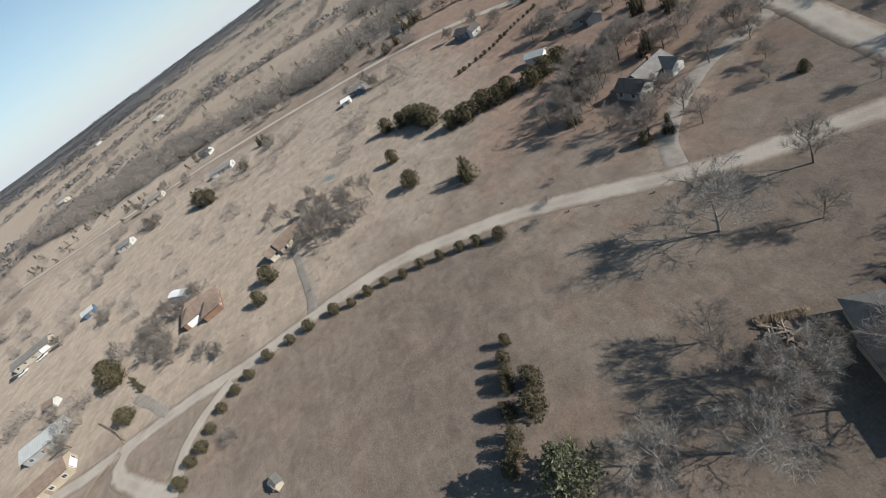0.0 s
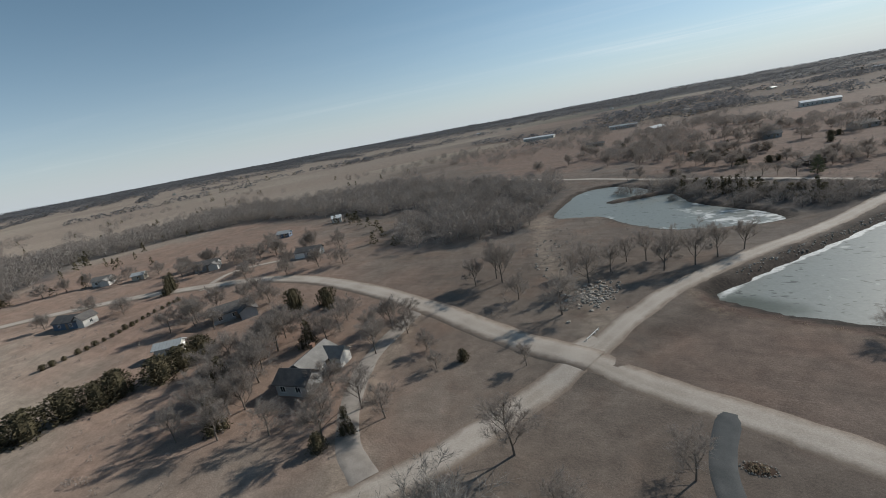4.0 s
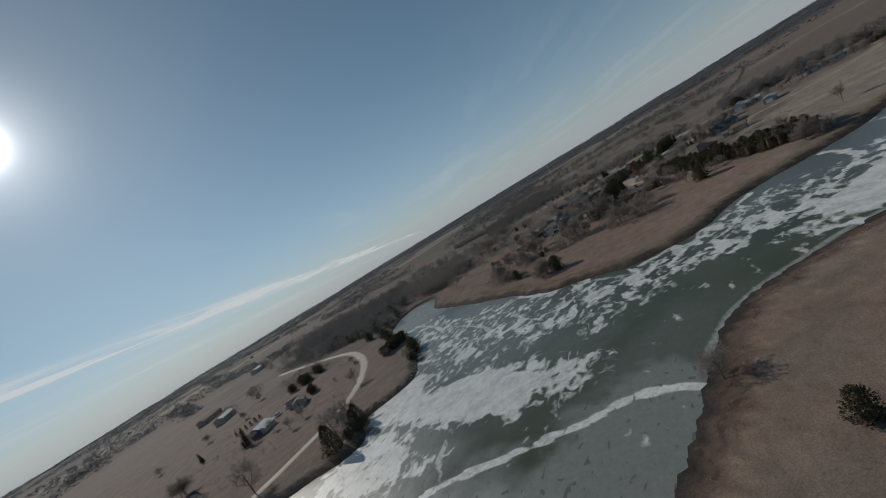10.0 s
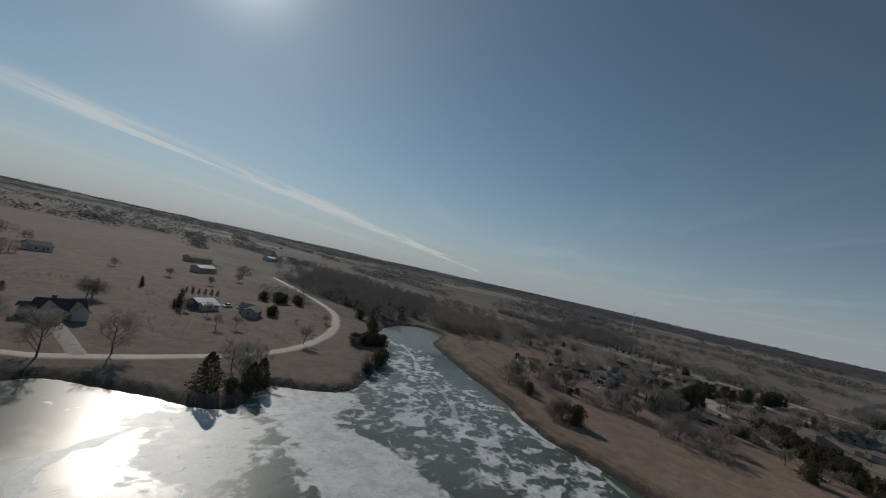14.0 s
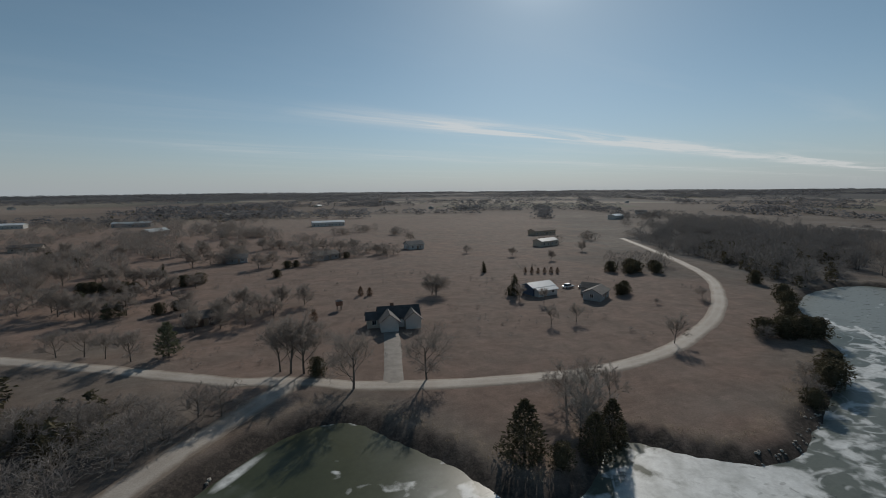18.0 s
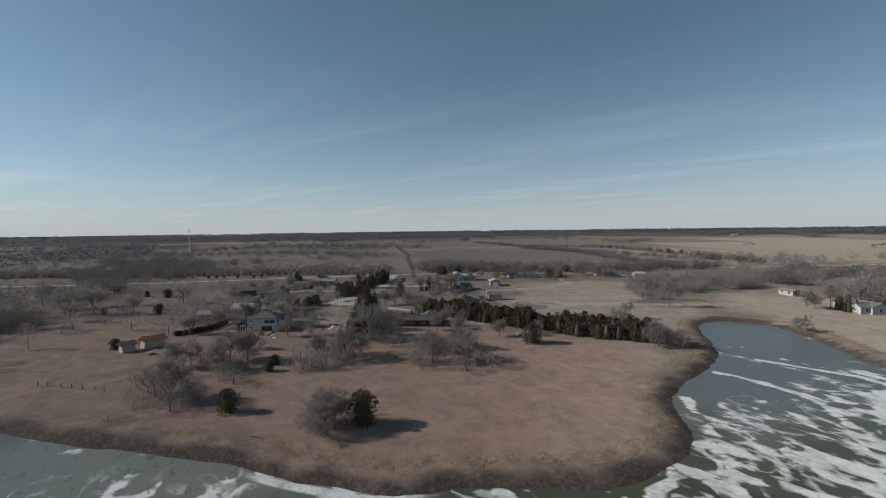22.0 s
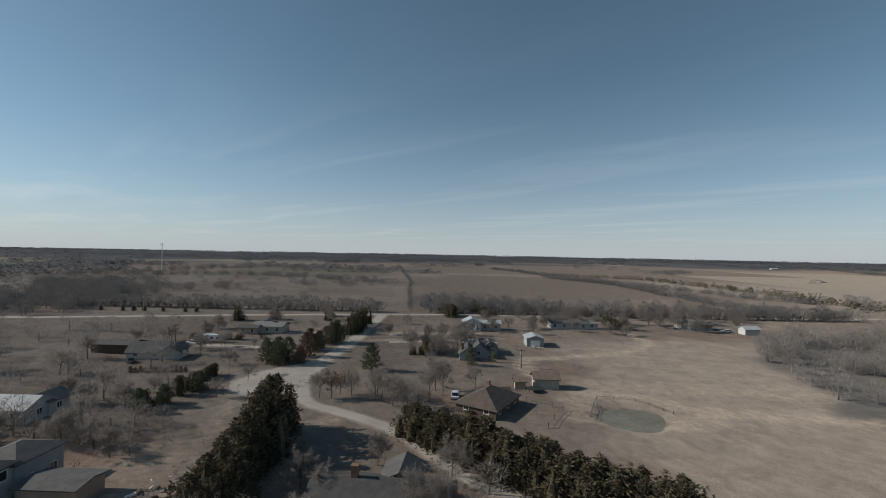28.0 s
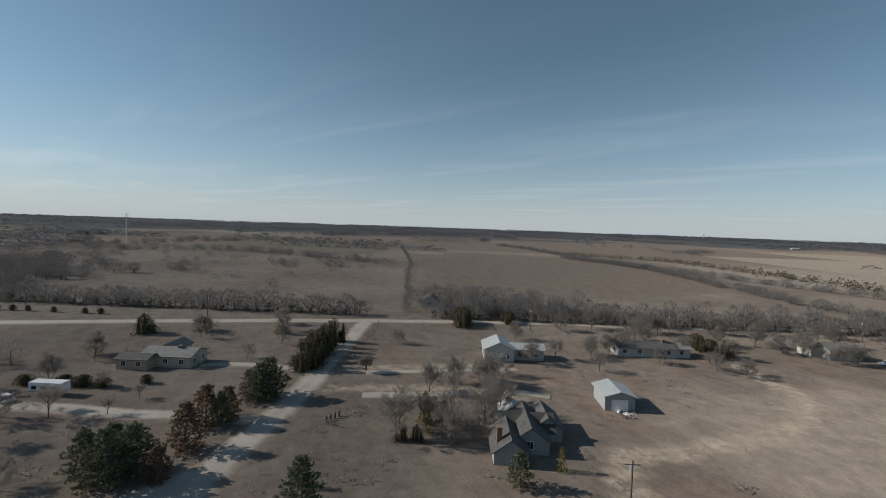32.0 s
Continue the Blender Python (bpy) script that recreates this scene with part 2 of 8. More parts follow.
    t = g.math("MULTIPLY", t, g.ramp(g.noise(co, 11.0, 2.0, 0.6), 0.3, 0.7, 0.78, 1.2))
    return g.mix(1.0, c, g.grey(t), "MULTIPLY")


def ice_colour(g, co, bsdf):
    def att(n):
        return g.n("ShaderNodeAttribute", attribute_name=n).outputs["Fac"]
    mp = g.n("ShaderNodeMapping", _Rotation=(0, 0, radians(-40)), _Scale=(0.7, 1.0, 1.0))
    g.link(co, mp.inputs[0])
    blob = g.noise(mp.outputs[0], 0.17, 1.6, 0.4, 0.9)
    small = g.noise(mp.outputs[0], 0.42, 1.5, 0.45, 0.7)
    vein = g.noise(mp.outputs[0], 0.15, 1.5, 0.45, 1.1)
    fine = g.noise(co, 1.3, 5.0, 0.65)
    smooth = g.noise(co, 0.04, 3.0)
    calm = g.ramp(att("white"), 0.45, 1.1, 1.0, 0.3)
    broken = g.math("ADD", g.math("MULTIPLY", g.math("SUBTRACT", blob, 0.5), 3.6), g.math("MULTIPLY", g.math("SUBTRACT", small, 0.5), 2.3))
    v = g.math("ADD", att("white"), g.math("MULTIPLY", broken, calm))
    v = g.math("ADD", v, g.math("MULTIPLY", g.math("SUBTRACT", fine, 0.5), 0.45))
    web = g.ramp(g.math("ADD", g.math("ABSOLUTE", g.math("SUBTRACT", vein, 0.5)), g.math("MULTIPLY", g.math("SUBTRACT", fine, 0.5), 0.03)), 0.014, 0.042, 1.0, 0.0)
    web = g.math("MULTIPLY", g.math("MULTIPLY", web, g.ramp(att("white"), -0.3, 0.15)), g.ramp(small, 0.42, 0.58))
    floe = g.math("ADD", g.math("MULTIPLY", g.ramp(v, 0.22, 0.5), 0.6), g.math("MULTIPLY", g.ramp(v, 0.42, 0.74), 0.4))
    mask = g.math("MAXIMUM", floe, g.math("MULTIPLY", g.ramp(att("crack"), 0.3, 0.62), g.ramp(fine, 0.3, 0.5, 0.7, 1.0)))
    mask = g.math("MAXIMUM", mask, g.math("MULTIPLY", web, 0.75))
    mask = g.math("MULTIPLY", mask, g.ramp(g.noise(co, 0.35, 4.0, 0.6), 0.25, 0.6, 0.62, 1.0))
    base = g.mix(g.ramp(smooth, 0.35, 0.65), (0.043, 0.05, 0.024), (0.066, 0.072, 0.042))
    base = g.mix(g.math("MULTIPLY", att("grey"), 0.85), base, (0.235, 0.258, 0.246))
    base = g.mix(att("blue"), base, (0.105, 0.124, 0.132))
    c = g.mix(g.math("MULTIPLY", mask, 0.88), base, (0.68, 0.7, 0.69))
    c = g.mix(1.0, c, g.grey(g.ramp(fine, 0.25, 0.75, 0.85, 1.15)), "MULTIPLY")
    scuff = g.n("ShaderNodeMapping", _Rotation=(0, 0, radians(20)), _Scale=(0.5, 1.0, 1.0))
    g.link(co, scuff.inputs[0])
    spot = g.math("MULTIPLY", g.ramp(g.noise(scuff.outputs[0], 0.8, 1.0, 0.4, 0.6), 0.655, 0.7), att("grey"))
    c = g.mix(g.math("MULTIPLY", spot, 0.75), c, (0.05, 0.055, 0.05))
    g.link(g.math("ADD", g.ramp(mask, 0, 1, 0.3, 0.45), g.math("MULTIPLY", att("grey"), 0.11)), bsdf.inputs["Roughness"])
    k = g.n("ShaderNodeBump", _Strength=0.12, _Distance=0.05)
    g.link(g.math("ADD", mask, fine), k.inputs["Height"])
    g.link(k.outputs[0], bsdf.inputs["Normal"])
    return c


def gravel_colour(g, co, bsdf):
    c = g.mix(g.ramp(g.noise(co, 0.12, 4.0), 0.35, 0.65), (0.3, 0.265, 0.225), (0.38, 0.343, 0.3))
    s = g.n("ShaderNodeAttribute", attribute_name="across").outputs["Fac"]
    rut = g.ramp(g.math("ABSOLUTE", g.math("SUBTRACT", g.math("ABSOLUTE", s), 0.4)), 0.0, 0.22, 1.0, 0.0)
    c = g.mix(g.math("MULTIPLY", rut, 0.4), c, (0.39, 0.355, 0.31))
    edge = g.math("ADD", g.math("ABSOLUTE", s), g.math("MULTIPLY", g.noise(co, 0.45, 4.0), 0.7))
    c = g.mix(g.ramp(edge, 0.95, 1.35), c, (0.19, 0.152, 0.12))
    return g.mix(1.0, c, g.grey(g.ramp(g.noise(co, 4.0, 4.0, 0.7), 0.25, 0.75, 0.8, 1.2)), "MULTIPLY")


M = {
    "ground": material("dry_grass", ground_colour, 0.95, spec=0.1, bump=0.6, bump_scale=2.5, soft_=0.5),
    "ice": material("lake_ice", ice_colour, 0.3, spec=0.22),
    "gravel": material("gravel", gravel_colour, 0.8, spec=0.3, bump=0.4),
    "asphalt": material("asphalt", mottled((0.062, 0.068, 0.07), (0.09, 0.095, 0.096), 0.3), 0.95, spec=0.12, bump=0.3),
    "concrete": material("concrete", mottled((0.19, 0.172, 0.152), (0.25, 0.228, 0.204), 0.5), 0.9),
    "bark": material("bark", leafy((0.1, 0.085, 0.07), (0.17, 0.15, 0.13), 0.2), 0.95, spec=0.1),
    "twig": material("twigs", leafy((0.21, 0.186, 0.166), (0.31, 0.281, 0.256), 0.2), 0.95, spec=0.1, thin=0.4),
    "pale_twig": material("pale_twigs", leafy((0.22, 0.206, 0.188), (0.33, 0.313, 0.29), 0.25), 0.95, spec=0.1, thin=0.3),
    "cedar": material("cedar_needles", leafy((0.068, 0.064, 0.04), (0.122, 0.105, 0.068), 0.32), 0.9, spec=0.1, thin=0.2),
    "hedge": material("winter_cedar_needles", leafy((0.074, 0.067, 0.043), (0.14, 0.117, 0.076), 0.32), 0.95, spec=0.1, thin=0.2),
    "straw": material("old_straw", leafy((0.42, 0.345, 0.265), (0.55, 0.465, 0.37), 0.3), 0.95, spec=0.1, thin=0.3),
    "pine": material("pine_needles", leafy((0.095, 0.106, 0.066), (0.168, 0.174, 0.112), 0.35), 0.9, spec=0.1, thin=0.2),
    "rust": material("dead_leaves", leafy((0.135, 0.085, 0.058), (0.21, 0.14, 0.1), 0.4), 0.95, spec=0.1, thin=0.3),
    "yellow": material("yellow_needles", leafy((0.14, 0.125, 0.035), (0.2, 0.17, 0.06), 0.4), 0.95, spec=0.1, thin=0.3),
    "reed": material("dry_reeds", leafy((0.28, 0.225, 0.16), (0.42, 0.35, 0.26), 0.3), 0.95, spec=0.1, thin=0.3),
    "rock": material("limestone", mottled((0.25, 0.23, 0.2), (0.36, 0.335, 0.295), 0.9, 4.0, 0.3), 0.95, bump=0.5),
    "wood": material("weathered_wood", mottled((0.22, 0.17, 0.125), (0.32, 0.26, 0.2), 1.5), 0.9),
    "white": material("white_siding", banded((0.46, 0.46, 0.44), (0.53, 0.53, 0.505), 0.22, 2), 0.6),
    "cream": material("cream_siding", banded((0.4, 0.36, 0.3), (0.47, 0.43, 0.36), 0.22, 2), 0.7),
    "tanwall": material("tan_siding", banded((0.36, 0.3, 0.23), (0.42, 0.36, 0.28), 0.22, 2), 0.8),
    "blue": material("blue_siding", banded((0.08, 0.12, 0.18), (0.11, 0.155, 0.22), 0.22, 2), 0.7),
    "greywall": material("grey_siding", banded((0.3, 0.31, 0.31), (0.36, 0.37, 0.37), 0.22, 2), 0.7),
    "mulch": material("mulch", mottled((0.05, 0.036, 0.028), (0.085, 0.06, 0.046), 1.5, 12.0, 0.3), 0.95, spec=0.1, bump=0.5),
    "pond_ice": material("dull_pond_ice", mottled((0.14, 0.135, 0.105), (0.19, 0.185, 0.15), 0.25, 2.0), 0.55, spec=0.15),
    "dark_brick": material("dark_brick", banded((0.085, 0.062, 0.05), (0.12, 0.088, 0.07), 0.15, 2, 0.5), 0.9),
    "brick": material("brown_brick", banded((0.2, 0.12, 0.085), (0.26, 0.16, 0.115), 0.15, 2, 0.5), 0.9),
    "deck_wood": material("stained_deck_boards", mottled((0.11, 0.066, 0.048), (0.16, 0.095, 0.068), 1.2), 0.8),
    "trim": material("white_trim", mottled((0.74, 0.74, 0.72), (0.8, 0.8, 0.78), 2.0, vary=0.06), 0.5),
    "shingle": material("grey_shingles", mottled((0.15, 0.148, 0.14), (0.2, 0.195, 0.185), 0.8, 7.0), 0.9, bump=0.4),
    "dark_shingle": material("dark_shingles", mottled((0.075, 0.073, 0.072), (0.11, 0.105, 0.1), 0.8, 7.0), 0.85, bump=0.4),
    "brown_shingle": material("brown_shingles", mottled((0.15, 0.112, 0.09), (0.2, 0.155, 0.125), 0.8, 7.0), 0.9, bump=0.4),
    "umber_shingle": material("umber_shingles", mottled((0.085, 0.066, 0.056), (0.12, 0.095, 0.08), 0.8, 7.0), 0.9, bump=0.4),
    "lake_shingle": material("slate_grey_shingles", mottled((0.105, 0.103, 0.1), (0.145, 0.142, 0.136), 0.8, 7.0), 0.9, bump=0.4),
    "metal_roof": material("pale_metal_roof", banded((0.35, 0.37, 0.365), (0.42, 0.44, 0.435), 0.9, 0), 0.42, spec=0.5),
    "white_roof": material("white_metal_roof", banded((0.7, 0.71, 0.7), (0.78, 0.79, 0.78), 0.9, 0), 0.4, spec=0.5),
    "red_roof": material("rusty_metal_roof", banded((0.26, 0.09, 0.055), (0.33, 0.13, 0.08), 0.9, 0), 0.6),
    "glass": material("window_glass", mottled((0.02, 0.024, 0.028), (0.035, 0.04, 0.045), 1.0), 0.12, spec=0.6),
    "black": material("black_rubber", mottled((0.02, 0.02, 0.02), (0.035, 0.035, 0.035), 3.0), 0.8),
    "steel": material("galvanised_steel", mottled((0.42, 0.43, 0.44), (0.5, 0.51, 0.52), 2.0), 0.45, 0.6),
    "car_white": material("white_car_paint", mottled((0.75, 0.76, 0.77), (0.78, 0.79, 0.8), 1.0, vary=0.03), 0.25, spec=0.5),
    "car_dark": material("dark_car_paint", mottled((0.04, 0.045, 0.055), (0.05, 0.055, 0.065), 1.0, vary=0.03), 0.25, spec=0.5),
    "tarp": material("blue_pool_cover", mottled((0.09, 0.14, 0.16), (0.13, 0.18, 0.19), 0.8), 0.5),
    # cool dark grey: distance haze and crown shade are put into this colour
    "hazed_scrub": material("hazed_distant_twigs", leafy((0.128, 0.132, 0.142), (0.165, 0.169, 0.18), 0.08), 0.95, spec=0.1, thin=0.5),
    "mid_scrub": material("hedgerow_twigs", leafy((0.148, 0.144, 0.141), (0.205, 0.197, 0.19), 0.15), 0.95, spec=0.1, thin=0.25),
    "scrub": material("thicket_twigs", leafy((0.215, 0.193, 0.174), (0.3, 0.273, 0.25), 0.2), 0.95, spec=0.1, thin=0.22),
}

# ---- plan: shores, roads, fields ----


def spline(points, step, closed=False):
    """A smooth curve through the points, walked at an even step."""
    p = np.array(points, float)
    n = len(p)
    out = []
    for i in range(n if closed else n - 1):
        if closed:
            a, b, c, d = p[i - 1], p[i], p[(i + 1) % n], p[(i + 2) % n]
        else:
            a, b, c, d = p[max(i - 1, 0)], p[i], p[i + 1], p[min(i + 2, n - 1)]
        k = max(1, int(np.linalg.norm(c - b) / step))
        for j in range(k):
            t = j / k
            out.append(0.5 * (2 * b + (c - a) * t + (2 * a - 5 * b + 4 * c - d) * t * t + (3 * b - a - 3 * c + d) * t ** 3))
    if not closed:
        out.append(p[-1])
    return np.array(out)


LAKE = spline([(-21, 119), (-11, 133), (5, 154), (21, 176), (35, 196), (45, 204), (53, 203), (58, 195), (64, 188), (67, 180), (74, 175), (82, 179), (90, 184.5), (96, 178), (104, 173), (112, 173), (122, 177),
               (132, 182), (146, 188), (162, 197), (178, 212), (198, 229), (228, 240), (250, 238), (252, 222), (232, 212), (211, 204), (192, 186), (172, 165), (153, 144)]
              + [(139, 131), (132, 124), (128, 115), (122, 103), (117, 93), (118, 79), (123, 70), (129, 65), (134, 59), (137, 50), (139, 41), (142, 32), (146, 21), (154, 10), (164, -1), (172, -13), (172, -24), (162, -31), (148, -26), (133, -14), (118, 0), (106, 15), (97, 26),
                 (86, 32), (81, 42), (79, 55), (74, 66), (68, 78), (60, 85), (50, 90), (38, 94), (24, 101), (8, 106), (-8, 110), (-17, 114)], 3.0, True)
POND = spline([(-81, 204), (-83, 232), (-80, 255), (-68, 266), (-53, 257), (-45, 246), (-48, 240), (-60, 231), (-64, 227), (-60, 223.5), (-48, 230), (-36, 236), (-28, 217), (-12, 201), (0, 188), (-8, 180), (-20, 177), (-34, 178), (-48, 187), (-58, 199), (-70, 201)], 3.0, True)
DUGOUT = spline([(234.5, 19), (234.5, 15), (232, 11), (228, 9), (224.5, 12), (222, 17), (224, 21), (228, 23), (232, 22)], 1.5, True)

ROAD_A = spline([(-104, -135), (-101, -115), (-101, -95), (-101, -78), (-99, -62), (-99, -46), (-99, -30), (-97, -14), (-91, 2), (-83, 18), (-74, 31), (-65, 42), (-57, 53), (-50, 67), (-45, 78), (-41, 88)], 3.0)
ROAD_DAM = spline([(-41, 86), (-39, 93), (-36, 102), (-29, 118), (-18, 135), (1, 160), (22, 191), (36, 209), (44, 219)], 3.0)
ROAD_B = spline([(-40, 84), (-52, 88), (-67, 94), (-88, 103), (-120, 114), (-150, 120), (-178, 118), (-205, 108), (-235, 93), (-265, 68), (-291, 32), (-310, -8), (-330, -50), (-350, -110), (-362, -160), (-390, -300)], 3.0)
ROAD_C = spline([(-42, 85), (-34, 81), (-20, 76), (-5, 70), (12, 60), (28, 49), (44, 37), (66, 15), (83, -7), (98, -33), (105, -70), (105, -110), (110, -180)], 3.0)
ROAD_D = spline([(-170, 330), (-120, 305), (-95, 292), (-68, 283), (-38, 266), (-13, 251), (14, 235), (38, 221), (62, 212), (82, 207), (100, 205), (117, 207), (134, 213), (160, 227), (185, 247), (205, 268), (228, 305), (250, 350), (275, 400)], 3.0)
ROAD_E = spline([(392, 14), (383, 20), (353, 36), (326, 50), (305, 63), (294, 69.5), (286, 74)], 3.0)
ROAD_FAR = spline([(520, 400), (470, 262), (438, 179), (421, 118), (407, 70), (398, 40), (389, 12), (378, -16), (361, -56), (338, -106), (308, -178), (262, -290), (200, -430)], 4.0)
ROAD_LANE = spline([(276, 76), (264, 77), (252, 70), (240, 64), (226, 62), (214, 58), (204, 52)], 2.5)
FORK = spline([(-74, -80), (-84, -79), (-91, -74), (-97, -66)], 2.5)
LOOP = spline([(-101, -92), (-99, -101), (-92, -101), (-85, -94), (-78, -86), (-74, -78)], 2.5)


def distance(pts, line, closed=False):
    """Distance of many points from a line of points."""
    best = np.full(len(pts), 1e9)
    inside = np.zeros(len(pts), bool)
    n = len(line)
    for i in range(n if closed else n - 1):
        a, b = line[i], line[(i + 1) % n]
        ab = b - a
        t = np.clip(((pts - a) @ ab) / max(ab @ ab, 1e-9), 0, 1)
        d = np.hypot(*(pts - a - t[:, None] * ab).T)
        best = np.minimum(best, d)
        if closed:
            cond = (a[1] > pts[:, 1]) != (b[1] > pts[:, 1])
            with np.errstate(divide="ignore", invalid="ignore"):
                xs = a[0] + (pts[:, 1] - a[1]) * ab[0] / ab[1]
            inside ^= cond & (pts[:, 0] < xs)
    return np.where(inside, -best, best) if closed else best


def lattice(pts, size, seed):
    """Smooth value noise, 0 to 1."""
    rng = np.random.RandomState(seed)
    table = rng.rand(64, 64)
    q = pts / size
    i = np.floor(q).astype(int)
    f = q - i
    f = f * f * (3 - 2 * f)
    g = lambda a, b: table[(i[:, 0] + a) % 64, (i[:, 1] + b) % 64]
    return (g(0, 0) * (1 - f[:, 0]) + g(1, 0) * f[:, 0]) * (1 - f[:, 1]) + (g(0, 1) * (1 - f[:, 0]) + g(1, 1) * f[:, 0]) * f[:, 1]


def step01(v, lo, hi):
    t = np.clip((v - lo) / (hi - lo), 0, 1)
    return t * t * (3 - 2 * t)


WATER, POND_WATER, DUG_WATER = -1.2, -2.2, -0.7
BEACH = spline([(-12, 111), (8, 106), (24, 101), (38, 94), (50, 90), (60, 85), (68, 78), (74, 66), (79, 55), (81, 42), (88, 32), (100, 22)], 4.0)


def heights(pts):
    """The ground's height at many points, and the distances from the three shores."""
    wob = (lattice(pts, 7.0, 5) - 0.5) * 1.2 + (lattice(pts, 4.4, 6) - 0.5) * 0.6
    dl, dp, dd = distance(pts, LAKE, True) + wob, distance(pts, POND, True) + wob, distance(pts, DUGOUT, True)
    shelf = 1 - step01(distance(pts, BEACH), 9, 18)
    dl = dl + 1.3 * shelf
    h = (lattice(pts, 45.0, 3) - 0.5) * 0.5 + (lattice(pts, 9.0, 4) - 0.5) * 0.1
    h = h * np.clip(np.minimum(dl, 60) / 60, 0.2, 1)
    h -= 1.3 * (1 - step01(dp, 6, 32))
    h += 0.7 * (1 - step01(distance(pts, ROAD_DAM), 4, 12))
    h += -0.12 * (1 - step01(distance(pts, ROAD_A), 3, 6))
    for d, w_, lo in ((dl, WATER, 3.2), (dp, POND_WATER, 2.0), (dd, DUG_WATER, 1.3)):
        t = step01(d, -3.0, 3.2 + 4.6 * shelf) if lo > 3 else step01(d, -3.0, 3.2)
        h = h * t + (w_ - 1.5) * (1 - t)
        h = np.where(d < 0.3, np.maximum(w_ + 0.3 * (d - 0.3), w_ - 1.5), np.where(d < 9, np.maximum(h, w_ + 0.1 * (d - 0.3)), h))
    rough_ = np.clip(1 - np.abs(np.minimum(dl, dp) - 3.0) / 2.4, 0, 1) * (1 - 0.6 * shelf)
    h = h + rough_ * ((lattice(pts, 2.6, 7) - 0.5) * 0.7 + (lattice(pts, 7.0, 8) - 0.5) * 0.5)
    return h, dl, dp, dd


def swell(pts):
    """Low swells of the open country, rising a little towards the skyline."""
    r = np.hypot(pts[:, 0], pts[:, 1])
    return step01(r, 600, 3000) * (lattice(pts, 420.0, 9) - 0.5) * 10 + step01(r, 1500, 4700) * 13


def ground_z(x, y):
    """The height of the ground sheet at one place."""
    i, j = min(max(int(np.searchsorted(gx, x)) - 1, 0), nx - 2), min(max(int(np.searchsorted(gy, y)) - 1, 0), ny - 2)
    u, v = (x - gx[i]) / (gx[i + 1] - gx[i]), (y - gy[j]) / (gy[j + 1] - gy[j])
    return float((GRID[j, i] * (1 - u) + GRID[j, i + 1] * u) * (1 - v) + (GRID[j + 1, i] * (1 - u) + GRID[j + 1, i + 1] * u) * v)


def axis_steps(lo, hi, step, far):
    mid = list(np.arange(lo, hi + step / 2, step))
    s, v, up = step, hi, []
    while v < far:
        s = min(s * 1.13, 60.0)
        v = min(v + s, far)
        up.append(v)
    s, v, down = step, lo, []
    while v > -far:
        s = min(s * 1.13, 60.0)
        v = max(v - s, -far)
        down.append(v)
    return np.array(down[::-1] + mid + up)


def mesh_from(name, verts, faces, mat=None, smooth=False):
    me = bpy.data.meshes.new(name)
    me.from_pydata([tuple(v) for v in verts], [], [tuple(f) for f in faces])
    if mat:
        me.materials.append(M[mat])
    if smooth:
        me.polygons.foreach_set("use_smooth", [True] * len(me.polygons))
    me.update()
    return me


def layer(me, name, values):
    a = me.attributes.new(name, "FLOAT", "POINT")
    a.data.foreach_set("value", np.asarray(values, np.float32))


gx, gy = axis_steps(-330, 440, 2.1, 4900), axis_steps(-210, 420, 2.1, 4900)
GX, GY = np.meshgrid(gx, gy)
G2 = np.stack([GX.ravel(), GY.ravel()], 1)
GH, GDL, GDP, GDD = heights(G2)
far_off = np.hypot(G2[:, 0], G2[:, 1])
GH = GH + swell(G2)
nx, ny = len(gx), len(gy)
ii = (np.arange(ny - 1)[:, None] * nx + np.arange(nx - 1)[None, :]).ravel()
GRID = GH.reshape(ny, nx)
gm = mesh_from("ground", np.column_stack([G2, GH]), np.stack([ii, ii + 1, ii + nx + 1, ii + nx], 1).tolist(), "ground", True)
shore = np.minimum(np.minimum(GDL, GDP), GDD + 3)


def zone(points, soft=4.0):
    p = np.array(points, float)
    d = distance(G2, p, True) + (lattice(G2, 11.0, 21) - 0.5) * soft * 2
    return 1 - step01(d, -soft, soft)


def trail(points, width, soft=1.5):
    d = distance(G2, spline(points, 4.0)) + (lattice(G2, 4.0, 22) - 0.5) * soft
    return 1 - step01(d, width, width + soft)


ragged = shore + (lattice(G2, 4.0, 25) - 0.5) * 2.6
beach_side = 1 - step01(distance(G2, BEACH), 9, 18)
layer(gm, "bank", np.maximum(1 - step01(ragged, 2.0 + 0.9 * beach_side, 3.5 + 0.7 * beach_side), zone([(66, 30), (70, 37), (76, 42), (82, 42), (90, 33), (97, 24), (88, 24), (76, 27)], 2.0) * 0.9)
      + zone([(-20, 117), (-27, 107), (-35, 95), (-31, 93), (-20, 104), (-8, 108)], 1.5) * 0.45)
layer(gm, "mud", beach_side * (1 - step01(ragged, 2.6, 3.8)))
layer(gm, "heath", beach_side * step01(ragged, 2.4, 3.6) * (1 - step01(ragged, 6.4, 7.6)))
layer(gm, "fringe", (step01(ragged, 3.6 + 3.0 * beach_side, 4.6 + 3.0 * beach_side) * (1 - step01(ragged, 5.2 + 3.2 * beach_side, 7.0 + 2.4 * beach_side))) * (GDL < 12))
layer(gm, "parcels", step01(np.hypot(G2[:, 0] - 120, G2[:, 1] - 60), 620, 820) * (1 - 0.75 * (1 - step01(G2[:, 0], -700, -300))))
E1, E2 = np.array([0.882, -0.471]), np.array([0.471, 0.882])


def grid_at(u, v):
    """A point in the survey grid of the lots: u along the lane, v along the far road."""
    return (392 + u * E1[0] + v * E2[0], 14 + u * E1[1] + v * E2[1])


